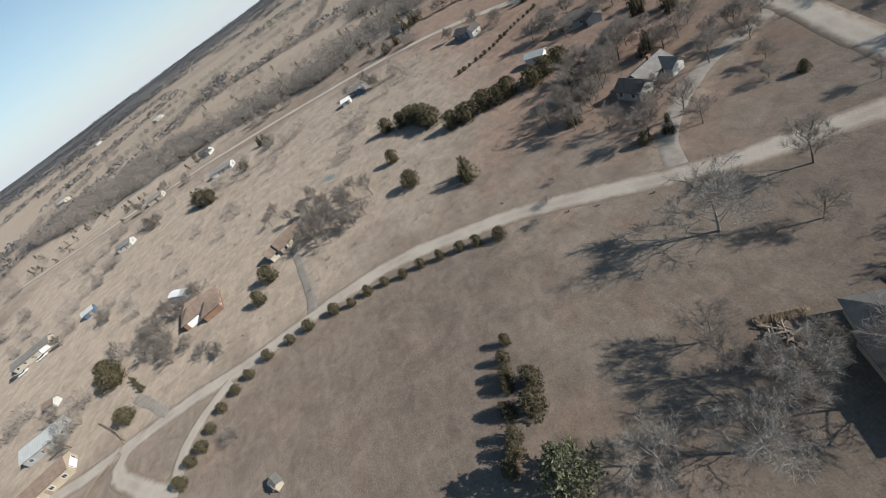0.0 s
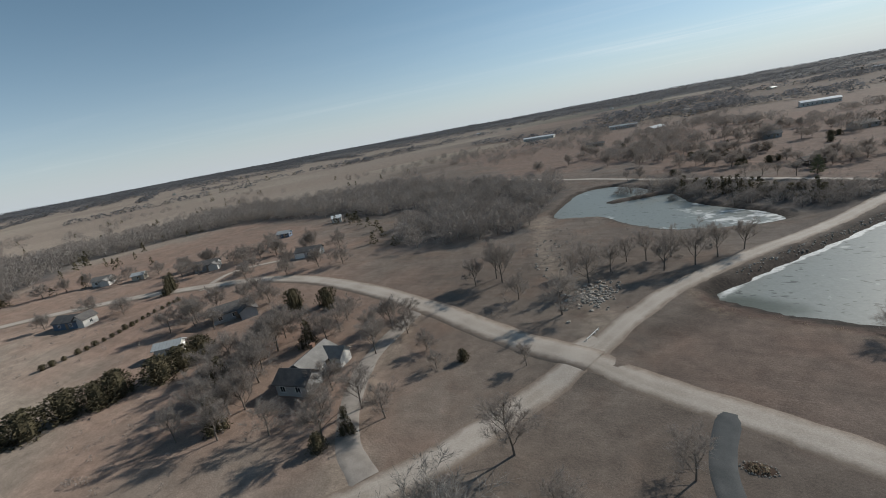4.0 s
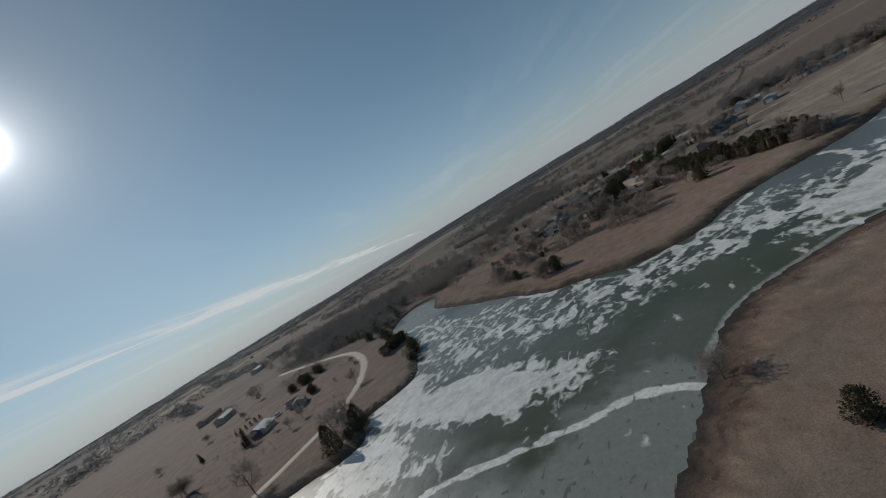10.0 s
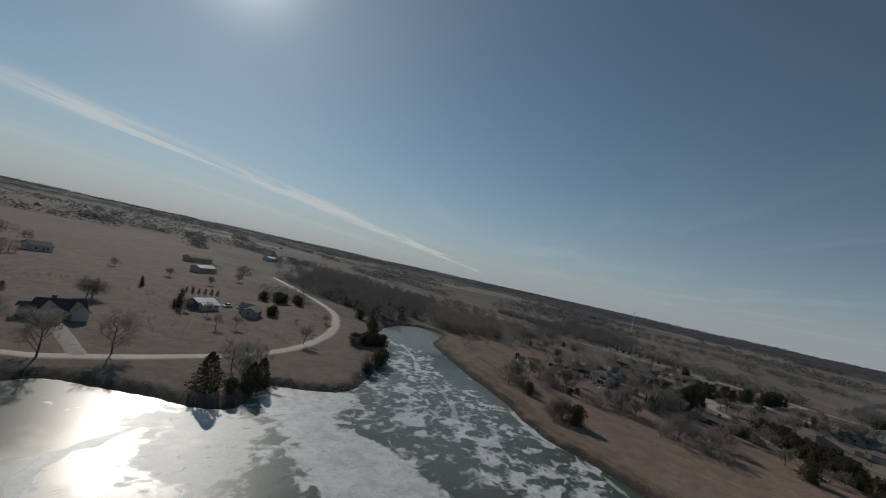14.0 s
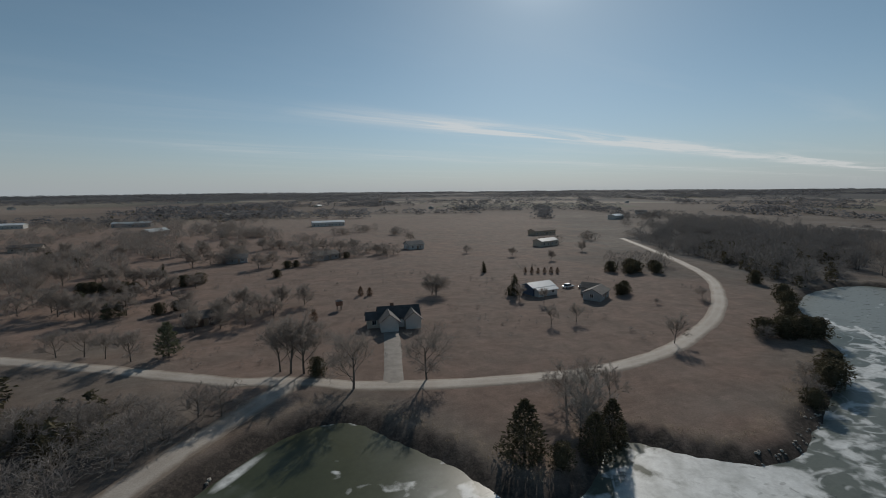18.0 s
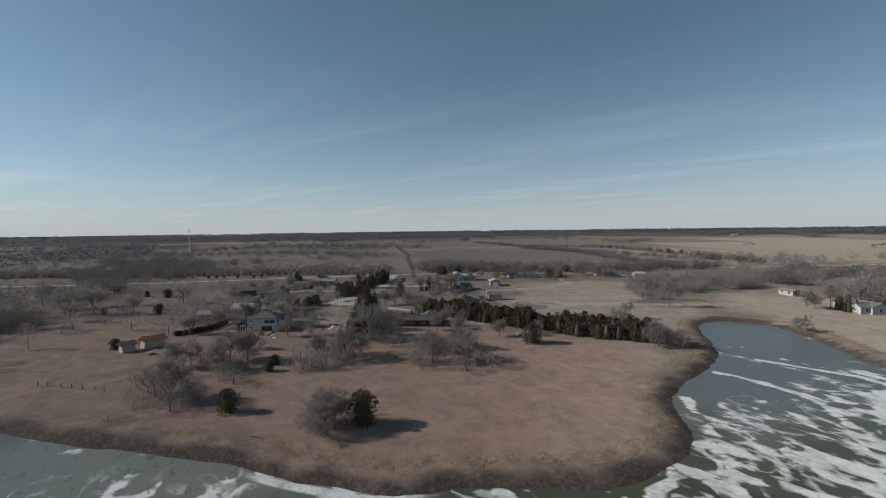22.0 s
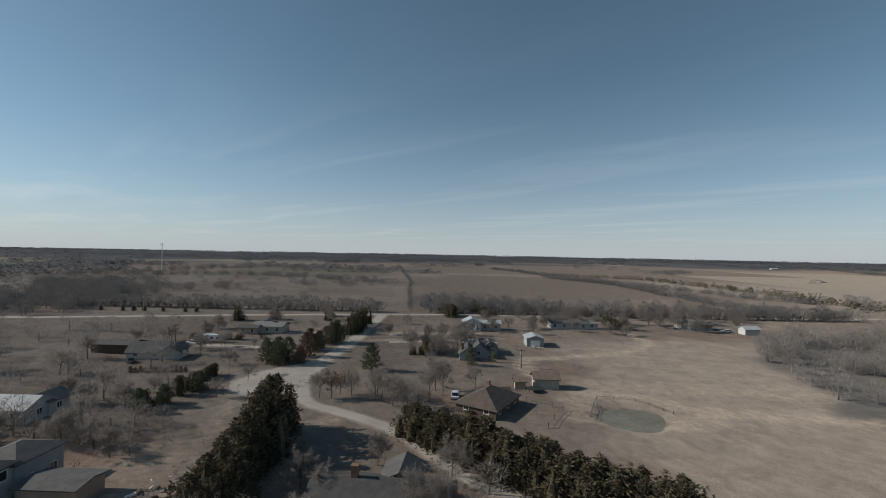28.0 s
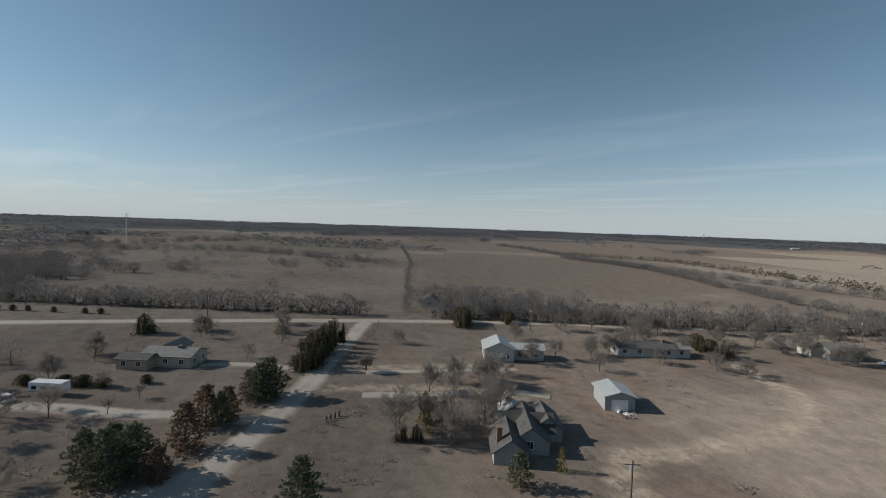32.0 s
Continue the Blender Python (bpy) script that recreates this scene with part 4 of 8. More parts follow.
class Build:
    """Collects corners and faces for one mesh."""

    def __init__(self):
        self.v, self.f = [], []

    def add(self, verts, faces):
        k = len(self.v)
        self.v += [tuple(p) for p in verts]
        self.f += [tuple(i + k for i in f) for f in faces]
        return self

    def box(self, x0, y0, z0, x1, y1, z1, turn=0.0, taper=1.0):
        cx, cy, c, s = (x0 + x1) / 2, (y0 + y1) / 2, math.cos(radians(turn)), math.sin(radians(turn))
        vs = []
        for z, k in ((z0, 1.0), (z1, taper)):
            for x, y in ((x0, y0), (x1, y0), (x1, y1), (x0, y1)):
                dx, dy = (x - cx) * k, (y - cy) * k
                vs.append((cx + dx * c - dy * s, cy + dx * s + dy * c, z))
        return self.add(vs, [(3, 2, 1, 0), (4, 5, 6, 7), (0, 1, 5, 4), (1, 2, 6, 5), (2, 3, 7, 6), (3, 0, 4, 7)])

    def tube(self, path, radii, sides=6, cap=True):
        rings = []
        for i, p in enumerate(path):
            p = Vector(p)
            d = (Vector(path[min(i + 1, len(path) - 1)]) - Vector(path[max(i - 1, 0)])).normalized()
            a = d.cross(Vector((0.31, 0.95, 0.07))).normalized()
            b = d.cross(a)
            rings.append([p + (a * math.cos(k * math.tau / sides) + b * math.sin(k * math.tau / sides)) * radii[i] for k in range(sides)])
        fs = [(i * sides + k, i * sides + (k + 1) % sides, (i + 1) * sides + (k + 1) % sides, (i + 1) * sides + k) for i in range(len(path) - 1) for k in range(sides)]
        if cap:
            fs += [tuple(range(sides))[::-1], tuple((len(path) - 1) * sides + k for k in range(sides))]
        return self.add([v for r in rings for v in r], fs)

    def mesh(self, name, mat, smooth=False):
        return mesh_from(name, self.v, self.f, mat, smooth)


# ---- trees ----
RNG = random.Random(7)


def unit(rng):
    while True:
        v = Vector((rng.uniform(-1, 1), rng.uniform(-1, 1), rng.uniform(-1, 1)))
        if 0.1 < v.length < 1:
            return v.normalized()


def bare_meshes(seed, height, spread, limbs, twig_mat, low=0.25, dense=1.2, width=0.018, bole="bark"):
    """Trunk and twig meshes of a leafless tree: a tapered bole, limbs that fork three times, and fine twigs."""
    rng = random.Random(seed)
    wood, fine = Build(), Build()

    def grow(p, d, length, r, level):
        pts, q = [p], p.copy()
        segs = 3 if level < 2 else 2
        for i in range(segs):
            d = (d + unit(rng) * (0.2 if level else 0.08) + Vector((0, 0, 0.08))).normalized()
            q = q + d * (length / segs)
            pts.append(q.copy())
        if level < 3:
            wood.tube(pts, [r * (1 - 0.55 * i / segs) for i in range(segs + 1)], (7, 5, 3)[level], cap=False)
        else:
            a = d.cross(unit(rng)).normalized() * width
            fine.add([pts[0] - a, pts[0] + a, pts[1] + a * 0.6, pts[1] - a * 0.6, pts[-1]], [(0, 1, 2, 3), (3, 2, 4)])
        if level == 3:
            for _ in range(int(6 * dense)):
                k = rng.random()
                s = pts[0].lerp(pts[-1], 0.25 + 0.75 * k)
                e = s + (d + unit(rng) * 0.9).normalized() * length * rng.uniform(0.45, 0.9)
                a = (e - s).cross(unit(rng)).normalized() * width * 0.7
                fine.add([s - a, s + a, e], [(0, 1, 2)])
            return
        n = (limbs, 5, int(8 * dense))[level]
        for i in range(n):
            k = (low + (1 - low) * (i + rng.random()) / n) if level == 0 else 0.3 + 0.7 * (i + rng.random()) / n
            j = min(int(k * segs), segs - 1)
            s = pts[j].lerp(pts[j + 1], k * segs - j)
            side = Vector((math.cos(i * 2.4 + seed), math.sin(i * 2.4 + seed), 0)) if level == 0 else unit(rng)
            out = (d * (0.75, 0.85, 0.8)[level] + side * spread * (1.25 - 0.5 * k if level == 0 else 0.9) + Vector((0, 0, 0.12))).normalized()
            grow(s, out, length * (0.78, 0.6, 0.55)[level] * rng.uniform(0.75, 1.1) * (1.1 - 0.4 * k if level == 0 else 1), r * (0.36, 0.42, 0.5)[level], level + 1)

    grow(Vector((0, 0, -0.3)), Vector((0, 0, 1)), height * 0.62, height * 0.015 + 0.035, 0)
    return wood.mesh("trunk", bole, True), fine.mesh("crown", twig_mat)


def clump(out, p, size, rng, normal=None):
    """A sprig of foliage: three bent blades round a point."""
    for _ in range(2):
        a, b = unit(rng) * size, unit(rng) * size * 0.7
        if normal is not None:
            a = (a + normal * size * 0.7)
        out.add([p - b * 0.5, p + b * 0.5, p + a + b * 0.15, p + a * 0.6 - b * 0.5], [(0, 1, 2), (0, 2, 3)])


def cedar_meshes(seed, height, radius, shape, mat, n=520, size=0.42, lift=0.04):
    """Trunk and needle crown of an evergreen: sprigs on ragged boughs, denser towards the outside."""
    rng = random.Random(seed)
    wood, crown = Build(), Build()
    lean = Vector((rng.uniform(-0.04, 0.04), rng.uniform(-0.04, 0.04), 1))
    wood.tube([Vector((0, 0, -0.3)), lean * height * 0.45, lean * height * 0.93], [height * 0.022 + 0.05, height * 0.014, 0.02], 6)
    lobes = [(rng.random() * math.tau, rng.random(), rng.uniform(0.6, 1.3)) for _ in range(14)]
    if shape == "round":
        core(crown, 0, 0, [(0.52 * radius * (math.sqrt(max(0.02, 1 - (2 * k - 0.86) ** 2 / 1.32))), height * (lift + (0.97 - lift) * k)) for k in (0.02, 0.15, 0.3, 0.5, 0.7, 0.85, 0.95)], rng)
    for i in range(n):
        k = rng.random() ** (1.25 if shape == "cone" else 0.9)
        ang = rng.random() * math.tau
        if shape == "cone":
            r = radius * (1 - k) ** 0.62 * min(1.0, 0.72 + 3.0 * k)
        elif shape == "round":
            r = radius * math.sqrt(max(0.02, 1 - (2 * k - 0.86) ** 2 / 1.32))
        else:
            tier = abs((k * 7) % 1 - 0.45)
            r = radius * (1 - k) ** 0.6 * (1.1 - 0.7 * tier) * (0.6 if k < 0.06 else 1)
        for a0, k0, g in lobes:
            da = abs((ang - a0 + math.pi) % math.tau - math.pi)
            if da < 0.6 and abs(k - k0) < 0.16:
                r *= g
        r *= rng.random() ** 0.33 * rng.uniform(0.85, 1.15)
        h = height * (lift + (1 - lift) * k)
        p = lean * h + Vector((math.cos(ang) * r, math.sin(ang) * r, -0.12 * r))
        clump(crown, p, size * rng.uniform(0.7, 1.25), rng, Vector((math.cos(ang), math.sin(ang), 0.5)))
    return wood.mesh("trunk", "bark", True), crown.mesh("crown", mat)


def core(out, x, y, profile, rng):
    """The dense dark heart of an evergreen: rings of radius and height, closed at the top."""
    n = 9
    vs = [(x + r * rng.uniform(0.85, 1.12) * math.cos(k * math.tau / n), y + r * rng.uniform(0.85, 1.12) * math.sin(k * math.tau / n), z) for r, z in profile for k in range(n)]
    vs.append((x, y, profile[-1][1] + 0.05))
    fs = [(j * n + k, j * n + (k + 1) % n, (j + 1) * n + (k + 1) % n, (j + 1) * n + k) for j in range(len(profile) - 1) for k in range(n)]
    out.add(vs, fs + [((len(profile) - 1) * n + k, (len(profile) - 1) * n + (k + 1) % n, len(vs) - 1) for k in range(n)])


def lumpy_meshes(seed, height, radius, mat, n=1300, size=0.24, leaders=3, blunt=0.75):
    """An evergreen of several merged pointed leaders with ragged sides and gaps in its outline."""
    rng = random.Random(seed)
    wood, crown = Build(), Build()
    wood.tube([Vector((0, 0, -0.3)), Vector((0.1, 0, height * 0.4)), Vector((0, 0.1, height * 0.85))], [height * 0.025 + 0.05, height * 0.015, 0.02], 6)
    tops = []
    for k in range(leaders):
        a, off = rng.random() * math.tau, (0 if k == 0 else radius * rng.uniform(0.35, 0.72))
        tops.append((math.cos(a) * off, math.sin(a) * off, height * (1.0 if k == 0 else rng.uniform(0.4, 0.9)), radius * (0.62 if k == 0 else rng.uniform(0.36, 0.52)), [(rng.random() * math.tau, rng.random() ** 1.3, rng.uniform(0.55, 1.5)) for _ in range(16)]))
    for x, y, top, r0, lobes in tops:
        core(crown, x, y, [(r0 * 0.36 * (1 - k) ** blunt * min(1.0, 0.75 + 3 * k), top * (0.03 + 0.9 * k)) for k in (0, 0.12, 0.3, 0.5, 0.7, 0.86, 0.95)], rng)
    for i in range(n):
        x, y, top, r0, lobes = tops[0 if rng.random() < 0.3 else rng.randrange(leaders)]
        k, ang = rng.random() ** 1.15, rng.random() * math.tau
        r = r0 * (1 - k) ** blunt * min(1.0, 0.75 + 3 * k)
        for a0, k0, g in lobes:
            da = abs((ang - a0 + math.pi) % math.tau - math.pi)
            if da < 0.6 and abs(k - k0) < 0.1:
                r *= g
        r *= rng.random() ** 0.3 * rng.uniform(0.85, 1.15)
        p = Vector((x + math.cos(ang) * r, y + math.sin(ang) * r, top * (0.02 + 0.96 * k) - 0.05 * r))
        p.z = max(p.z, 0.05)
        clump(crown, p, size * rng.uniform(0.65, 1.3), rng, Vector((math.cos(ang), math.sin(ang), 0.7)))
    return wood.mesh("trunk", "bark", True), crown.mesh("crown", mat)


def pine_meshes(seed, height, radius, mat, whorls=11, low=0.1):
    """A pine: a straight bole, whorls of rising boughs, and tufted pads of needles along their outer halves."""
    rng = random.Random(seed)
    wood, crown = Build(), Build()
    wood.tube([Vector((0, 0, -0.3)), Vector((0.08, 0, height * 0.5)), Vector((0, 0.06, height * 0.97))], [height * 0.02 + 0.06, height * 0.014, 0.02], 6)
    for w in range(whorls):
        k = low + (0.97 - low) * (w / (whorls - 1)) ** 0.9
        reach = radius * min(1.0, 1.25 * (1.02 - k)) ** 0.72 * (0.82 if w == 0 else 1.0)
        n, a0 = rng.randint(5, 7), rng.random() * math.tau
        for b in range(n):
            if rng.random() < 0.08:
                continue
            ang, r = a0 + b * math.tau / n + rng.gauss(0, 0.14), reach * rng.uniform(0.72, 1.12) + 0.12
            side = Vector((math.cos(ang), math.sin(ang), 0))
            s = Vector((0, 0, height * k))
            e = s + side * r + Vector((0, 0, r * (0.02 + 0.5 * k) + rng.gauss(0, 0.12)))
            wood.tube([s, s.lerp(e, 0.55) - Vector((0, 0, 0.06 * r)), e], [0.045 + 0.012 * r, 0.03, 0.012], 4, cap=False)
            pads = 2 + int(r * 2.2)
            for q in range(pads):
                f = 0.28 + 0.76 * (q + rng.random()) / pads
                c = s.lerp(e, f) + side.cross(Vector((0, 0, 1))) * rng.gauss(0, 0.17 * r * (1.15 - 0.5 * f)) + Vector((0, 0, rng.uniform(-0.12, 0.2)))
                for _ in range(6):
                    clump(crown, c + unit(rng) * rng.uniform(0.05, 0.3), rng.uniform(0.2, 0.36), rng, side * 0.6 + Vector((0, 0, 0.6)))
    for _ in range(14):
        clump(crown, Vector((rng.gauss(0, 0.1), rng.gauss(0, 0.1), height * rng.uniform(0.9, 1.0))), 0.28, rng, Vector((0, 0, 1)))
    return wood.mesh("trunk", "bark", True), crown.mesh("crown", mat)


def leaf_meshes(seed, height, spread, mat):
    """A broad tree that keeps its dead leaves."""
    rng = random.Random(seed)
    wood, fine = bare_meshes(seed, height, spread, 7, "twig", 0.2, 0.7, 0.03)
    crown = Build()
    for v in list(fine.vertices)[::3]:
        if rng.random() < 0.5:
            clump(crown, v.co.copy(), 0.3, rng)
    return wood, crown.mesh("crown", mat)


PLANTS = {}
for key, made, label, category in (
        [("bare%d" % i, bare_meshes(20 + i, 10.0, (0.75, 0.9, 0.65, 1.05, 0.8)[i], (8, 9, 7, 8, 10)[i], "twig", (0.28, 0.22, 0.35, 0.2, 0.3)[i], 1.7, 0.023), "", "tree") for i in range(5)]
        + [("dome%d" % i, bare_meshes(30 + i, 10.0, (0.8, 1.0, 0.9)[i], (11, 10, 12)[i], "twig", 0.06, 1.9, 0.024), "", "tree") for i in range(3)]
        + [("pale%d" % i, bare_meshes(40 + i, 10.0, (0.85, 1.0)[i], 9, "pale_twig", 0.16, 1.7, 0.023, "pale_twig"), "", "tree") for i in range(2)]
        + [("dead%d" % i, bare_meshes(46 + i, 10.0, (0.55, 0.75)[i], (5, 6)[i], "pale_twig", 0.3, 0.4, 0.02), "", "tree") for i in range(2)]
        + [("shrub%d" % i, bare_meshes(50 + i, 10.0, 1.1, 12, "scrub", 0.02, 1.2, 0.03), "", "shrub") for i in range(2)]
        + [("cone%d" % i, lumpy_meshes(60 + i, 8.0, (3.4, 3.9, 3.0)[i], "cedar", 1100, 0.28, (4, 6, 5)[i], 0.5), "", "tree") for i in range(3)]
        + [("round%d" % i, cedar_meshes(70 + i, 4.0, (1.9, 2.1)[i], "round", "cedar", 1000, 0.23, 0.02), "", "shrub") for i in range(2)]
        + [("hedge%d" % i, lumpy_meshes(110 + i, 7.0, (3.6, 4.0, 3.3)[i], "hedge", 2300, 0.27, (9, 11, 10)[i], 0.58), "", "tree") for i in range(3)]
        + [("pine%d" % i, pine_meshes(80 + i, 8.0, (2.9, 3.3)[i], "pine", (11, 12)[i]), "", "tree") for i in range(2)]
        + [("spire%d" % i, cedar_meshes(91 + i, 9.0, (3.0, 2.7)[i], "cone", "cedar", 1900, 0.3, 0.02), "", "tree") for i in range(2)]
        + [("rust0", leaf_meshes(95, 8.0, 0.8, "rust"), "", "tree"), ("rust1", pine_meshes(96, 8.0, 3.0, "rust", 11, 0.04), "", "tree")]
        + [("yellow0", cedar_meshes(97, 5.0, 1.5, "cone", "yellow", 420, 0.22), "", "tree")]):
    PLANTS[key] = (made, category, {"bare": 10.0, "dome": 10.0, "pale": 10.0, "dead": 10.0, "shru": 10.0, "cone": 8.0, "hedg": 7.0, "roun": 4.0, "pine": 8.0, "spir": 9.0, "rust": 8.0, "yell": 5.0}[key[:4]])

SECOND = {"bare": "crown", "dome": "crown", "pale": "crown", "dead": "crown", "shru": "crown", "cone": "crown", "hedg": "crown", "roun": "crown", "pine": "crown", "spir": "crown", "rust": "crown", "yell": "crown"}
NAMES = {"bare": "bare_tree", "dome": "spreading_bare_tree", "pale": "pale_bare_tree", "dead": "dead_tree", "shru": "bare_shrub", "cone": "cedar_tree", "hedg": "windbreak_cedar", "roun": "cedar_shrub", "pine": "pine_tree", "spir": "pointed_cedar", "rust": "rust_brown_tree", "yell": "yellow_conifer"}


def plant(key, x, y, h, label, group="", wide=1.0):
    """One tree or shrub of the kind, h metres high."""
    (trunk, crown), category, tall = PLANTS[key]
    ob = base(NAMES[key[:4]], label, category, x, y, RNG.uniform(0, 360), group)
    s = h / tall
    ob.matrix_basis = ob.matrix_basis @ Matrix.Diagonal((s * wide, s * wide, s, 1))
    part("trunk", trunk, ob), part(SECOND[key[:4]], crown, ob)
    return ob


def pick(kind):
    n = {"bare": 5, "dome": 3, "pale": 2, "dead": 2, "shrub": 2, "cone": 3, "hedge": 3, "round": 2, "pine": 2, "spire": 2}[kind]
    return kind + str(RNG.randrange(n))


def plants(kind, rows, label, group="", wide=1.0):
    for x, y, h in rows:
        plant(pick(kind) if kind in ("bare", "dome", "pale", "dead", "shrub", "cone", "hedge", "round", "pine", "spire") else kind, x, y, h, label, group, wide * RNG.uniform(0.9, 1.12) * 1.0)


# the cedar row beside the road
plants("round", [(-79, 12, 3.2), (-82, 7, 3), (-84, 3, 2.7), (-86, -2, 2.8), (-88, -7, 2.7), (-89, -12, 2.5), (-91, -17, 2.5), (-92, -22, 2.8), (-92, -27, 2.6), (-94, -32, 3.2), (-95, -40, 3.2), (-95, -46, 2.8),
                 (-95, -53, 3.2), (-93, -59, 2.8), (-91, -63, 2.6), (-88, -67, 2.8), (-84, -70, 2.7), (-80, -72, 3.1), (-78, -75, 3), (-74, -77, 3.4)], "small round dark cedar in the roadside row", "cedars in the roadside row", 0.95)
plants("round", [(-53, -1, 3), (-50, -3, 3.2), (-47, -4, 3.4), (-45, -5, 3.2), (-41, -7, 3.6), (-37, -8, 3.8), (-35, -9, 3.8), (-33, -11, 4), (-43, -1, 5), (-39, -3, 5.6)], "dark green cedar in a line across the grass", "cedars across the grass", 0.72)
plant("pine1", -27, -4, 10.5, "tall dense evergreen beside the cedar line")
plant("cone1", -109, 18, 7.5, "broad dark cedar with a long shadow in dry pasture", "", 1.4)
plants("round", [(-127, 4, 5.5), (-171, 20, 7), (-165, 23, 7), (-158, 24, 6.5), (-180, 10, 6), (-145, 28, 6), (-142, 33, 6.5), (-142, 40, 6.5), (-139, 45, 6), (-139, 49, 6.5), (-134, 56, 6.5), (-135, 62, 6), (-135, 67, 6), (-123, 101, 5.5),
                (-137, 100, 5), (-261, -94, 8), (-145, -120, 7), (-138, -116, 7), (-112, -103, 5), (-255, -88, 7), (-175, 16, 6)], "dark green cedar standing in dry pasture", "cedars in the pasture", 1.2)
plants("round", [(-131, -51, 6), (-122, -55, 5), (-151, 4, 5), (-65, 80, 2.5), (-76, 50, 3)], "broad dark cedar shrub on dry grass", "", 1.0)
plants("cone", [(-122, -101, 2.6), (-125, -103, 2.6), (-128, -105, 2.6), (-131, -107, 2.6)], "small cedar beside a driveway", "cedars by the driveway")
# bare trees round the crossroads
plant("pale1", -46, 39, 13.5, "large pale leafless tree beside the gravel road", "", 1.15)
plants("bare", [(-37, 49, 7.5), (-46, 58.5, 9), (-24, 61, 7), (-22, 52, 5.5), (-8, 43, 9.5), (-32, 23, 9), (-27, 21, 8)], "leafless tree with long shadow on dry grass", "", 1.15)
plants("pale", [(-21, 24, 10), (-23, 6, 8), (-18, 16, 9)], "tall pale leafless tree over the lakeside house", "", 1.12)
plants("bare", [(-13.5, 32.5, 11.5)], "dark leafless tree reaching over the lakeside roof", "", 1.15)
plants("dome", [(-22.5, 30, 6), (-3, 31, 6)], "leafless tree whose twigs spread beside the lakeside roof", "", 1.25)
plants("shrub", [(-77, -63, 4), (-26, 27, 3), (-75, 20, 2.5), (-79, 25, 2.5), (-84, 30, 2)], "tangled leafless shrub on dry grass", "", 1.3)
plants("bare", [(-73, 121, 12), (-51, 103, 10), (-49, 122, 12), (-52, 81, 4.5), (-37, 139, 9), (-25, 134, 10), (-42, 138, 8), (-32, 131, 9), (-76, 124, 11), (-80, 118, 8), (-64, 110, 7), (-55, 128, 7), (-45, 130, 8), (-20, 140, 9), (-14, 146, 8), (-31, 142, 9)],
       "leafless tree below the dam", "trees below the dam", 1.1)
plants("bare", [(-114, 74, 11), (-108, 50, 8), (-97, 46, 8), (-105, 43, 7), (-106, 62, 10), (-77, 52, 8), (-76, 61, 8), (-70, 60, 7), (-110, 66, 10), (-102, 52, 9), (-120, 60, 8), (-88, 50, 7), (-86, 78, 8), (-112, 82, 9), (-104, 86, 8), (-118, 80, 9)],
       "leafless tree crowding round the grey-roofed house", "trees round the grey-roofed house", 1.15)
plants("cone", [(-100, 48, 7), (-112, 58, 8), (-107, 78, 7), (-74, 55, 5)], "dark cedar among bare trees")
plants("bare", [(-165, 75, 8), (-162, 82, 9), (-158, 97, 8), (-146, 92, 8), (-150, 80, 7), (-139, -9, 8), (-141, -25, 8), (-147, -19, 7), (-134, -33, 9), (-145, -30, 8), (-150, -14, 6), (-142, -95, 8), (-150, -98, 8), (-136, -100, 7), (-130, -92, 6), (-160, -40, 6),
                (-128, -28, 7), (-130, -14, 6), (-125, -90, 6), (-170, -50, 5), (-155, -120, 6), (-233, 118, 8), (-248, 20, 7), (-210, 82, 7), (-90, 98, 5), (-120, -128, 7), (-140, -140, 7)], "leafless tree in a dry farm yard", "", 1.2)
plants("dome", [(-150, -88, 7), (-156, -96, 7), (-158, -84, 6), (-149, -103, 7), (-135, -92, 6), (-127, -84, 5), (-117, -76, 4.5), (-111, -69, 4.5), (-138, -30, 8), (-133, -24, 7), (-128, -19, 7), (-140, -17, 8), (-151, -26, 7), (-158, -34, 6), (-108, 62, 8), (-114, 71, 9), (-119, 77, 8), (-104, 81, 8), (-92, 85, 7), (-86, 64, 6), (-112, 56, 8), (-121, 66, 8), (-100, 54, 8),
                (-160, 80, 8), (-166, 92, 8), (-148, 99, 7), (-159, 104, 8), (-171, 86, 7), (-263, 8, 6), (-268, 20, 6), (-250, 22, 6), (-232, 80, 7), (-215, 84, 6), (-236, 66, 6), (-180, -48, 5), (-170, -30, 5), (-196, -140, 6), (-206, -170, 6)], "leafless pale grey tree round a western farm house", "", 1.2)
plants("dome", [(-84, 88, 6), (-92, 92, 7), (-107, 92, 7), (-83, 58, 6), (-124, 84, 7), (-75, 82, 4.5), (-69, 76, 4), (-186, 118, 7), (-194, 128, 8), (-176, 132, 8), (-168, 124, 7), (-160, 134, 8), (-150, 138, 8), (-190, 160, 9), (-172, 160, 9), (-205, 150, 8), (-214, 138, 8), (-222, 144, 8), (-240, 140, 8), (-248, 128, 7)],
       "leafless grey tree crowding a farm yard below the creek woods", "trees in the creek yards", 1.2)
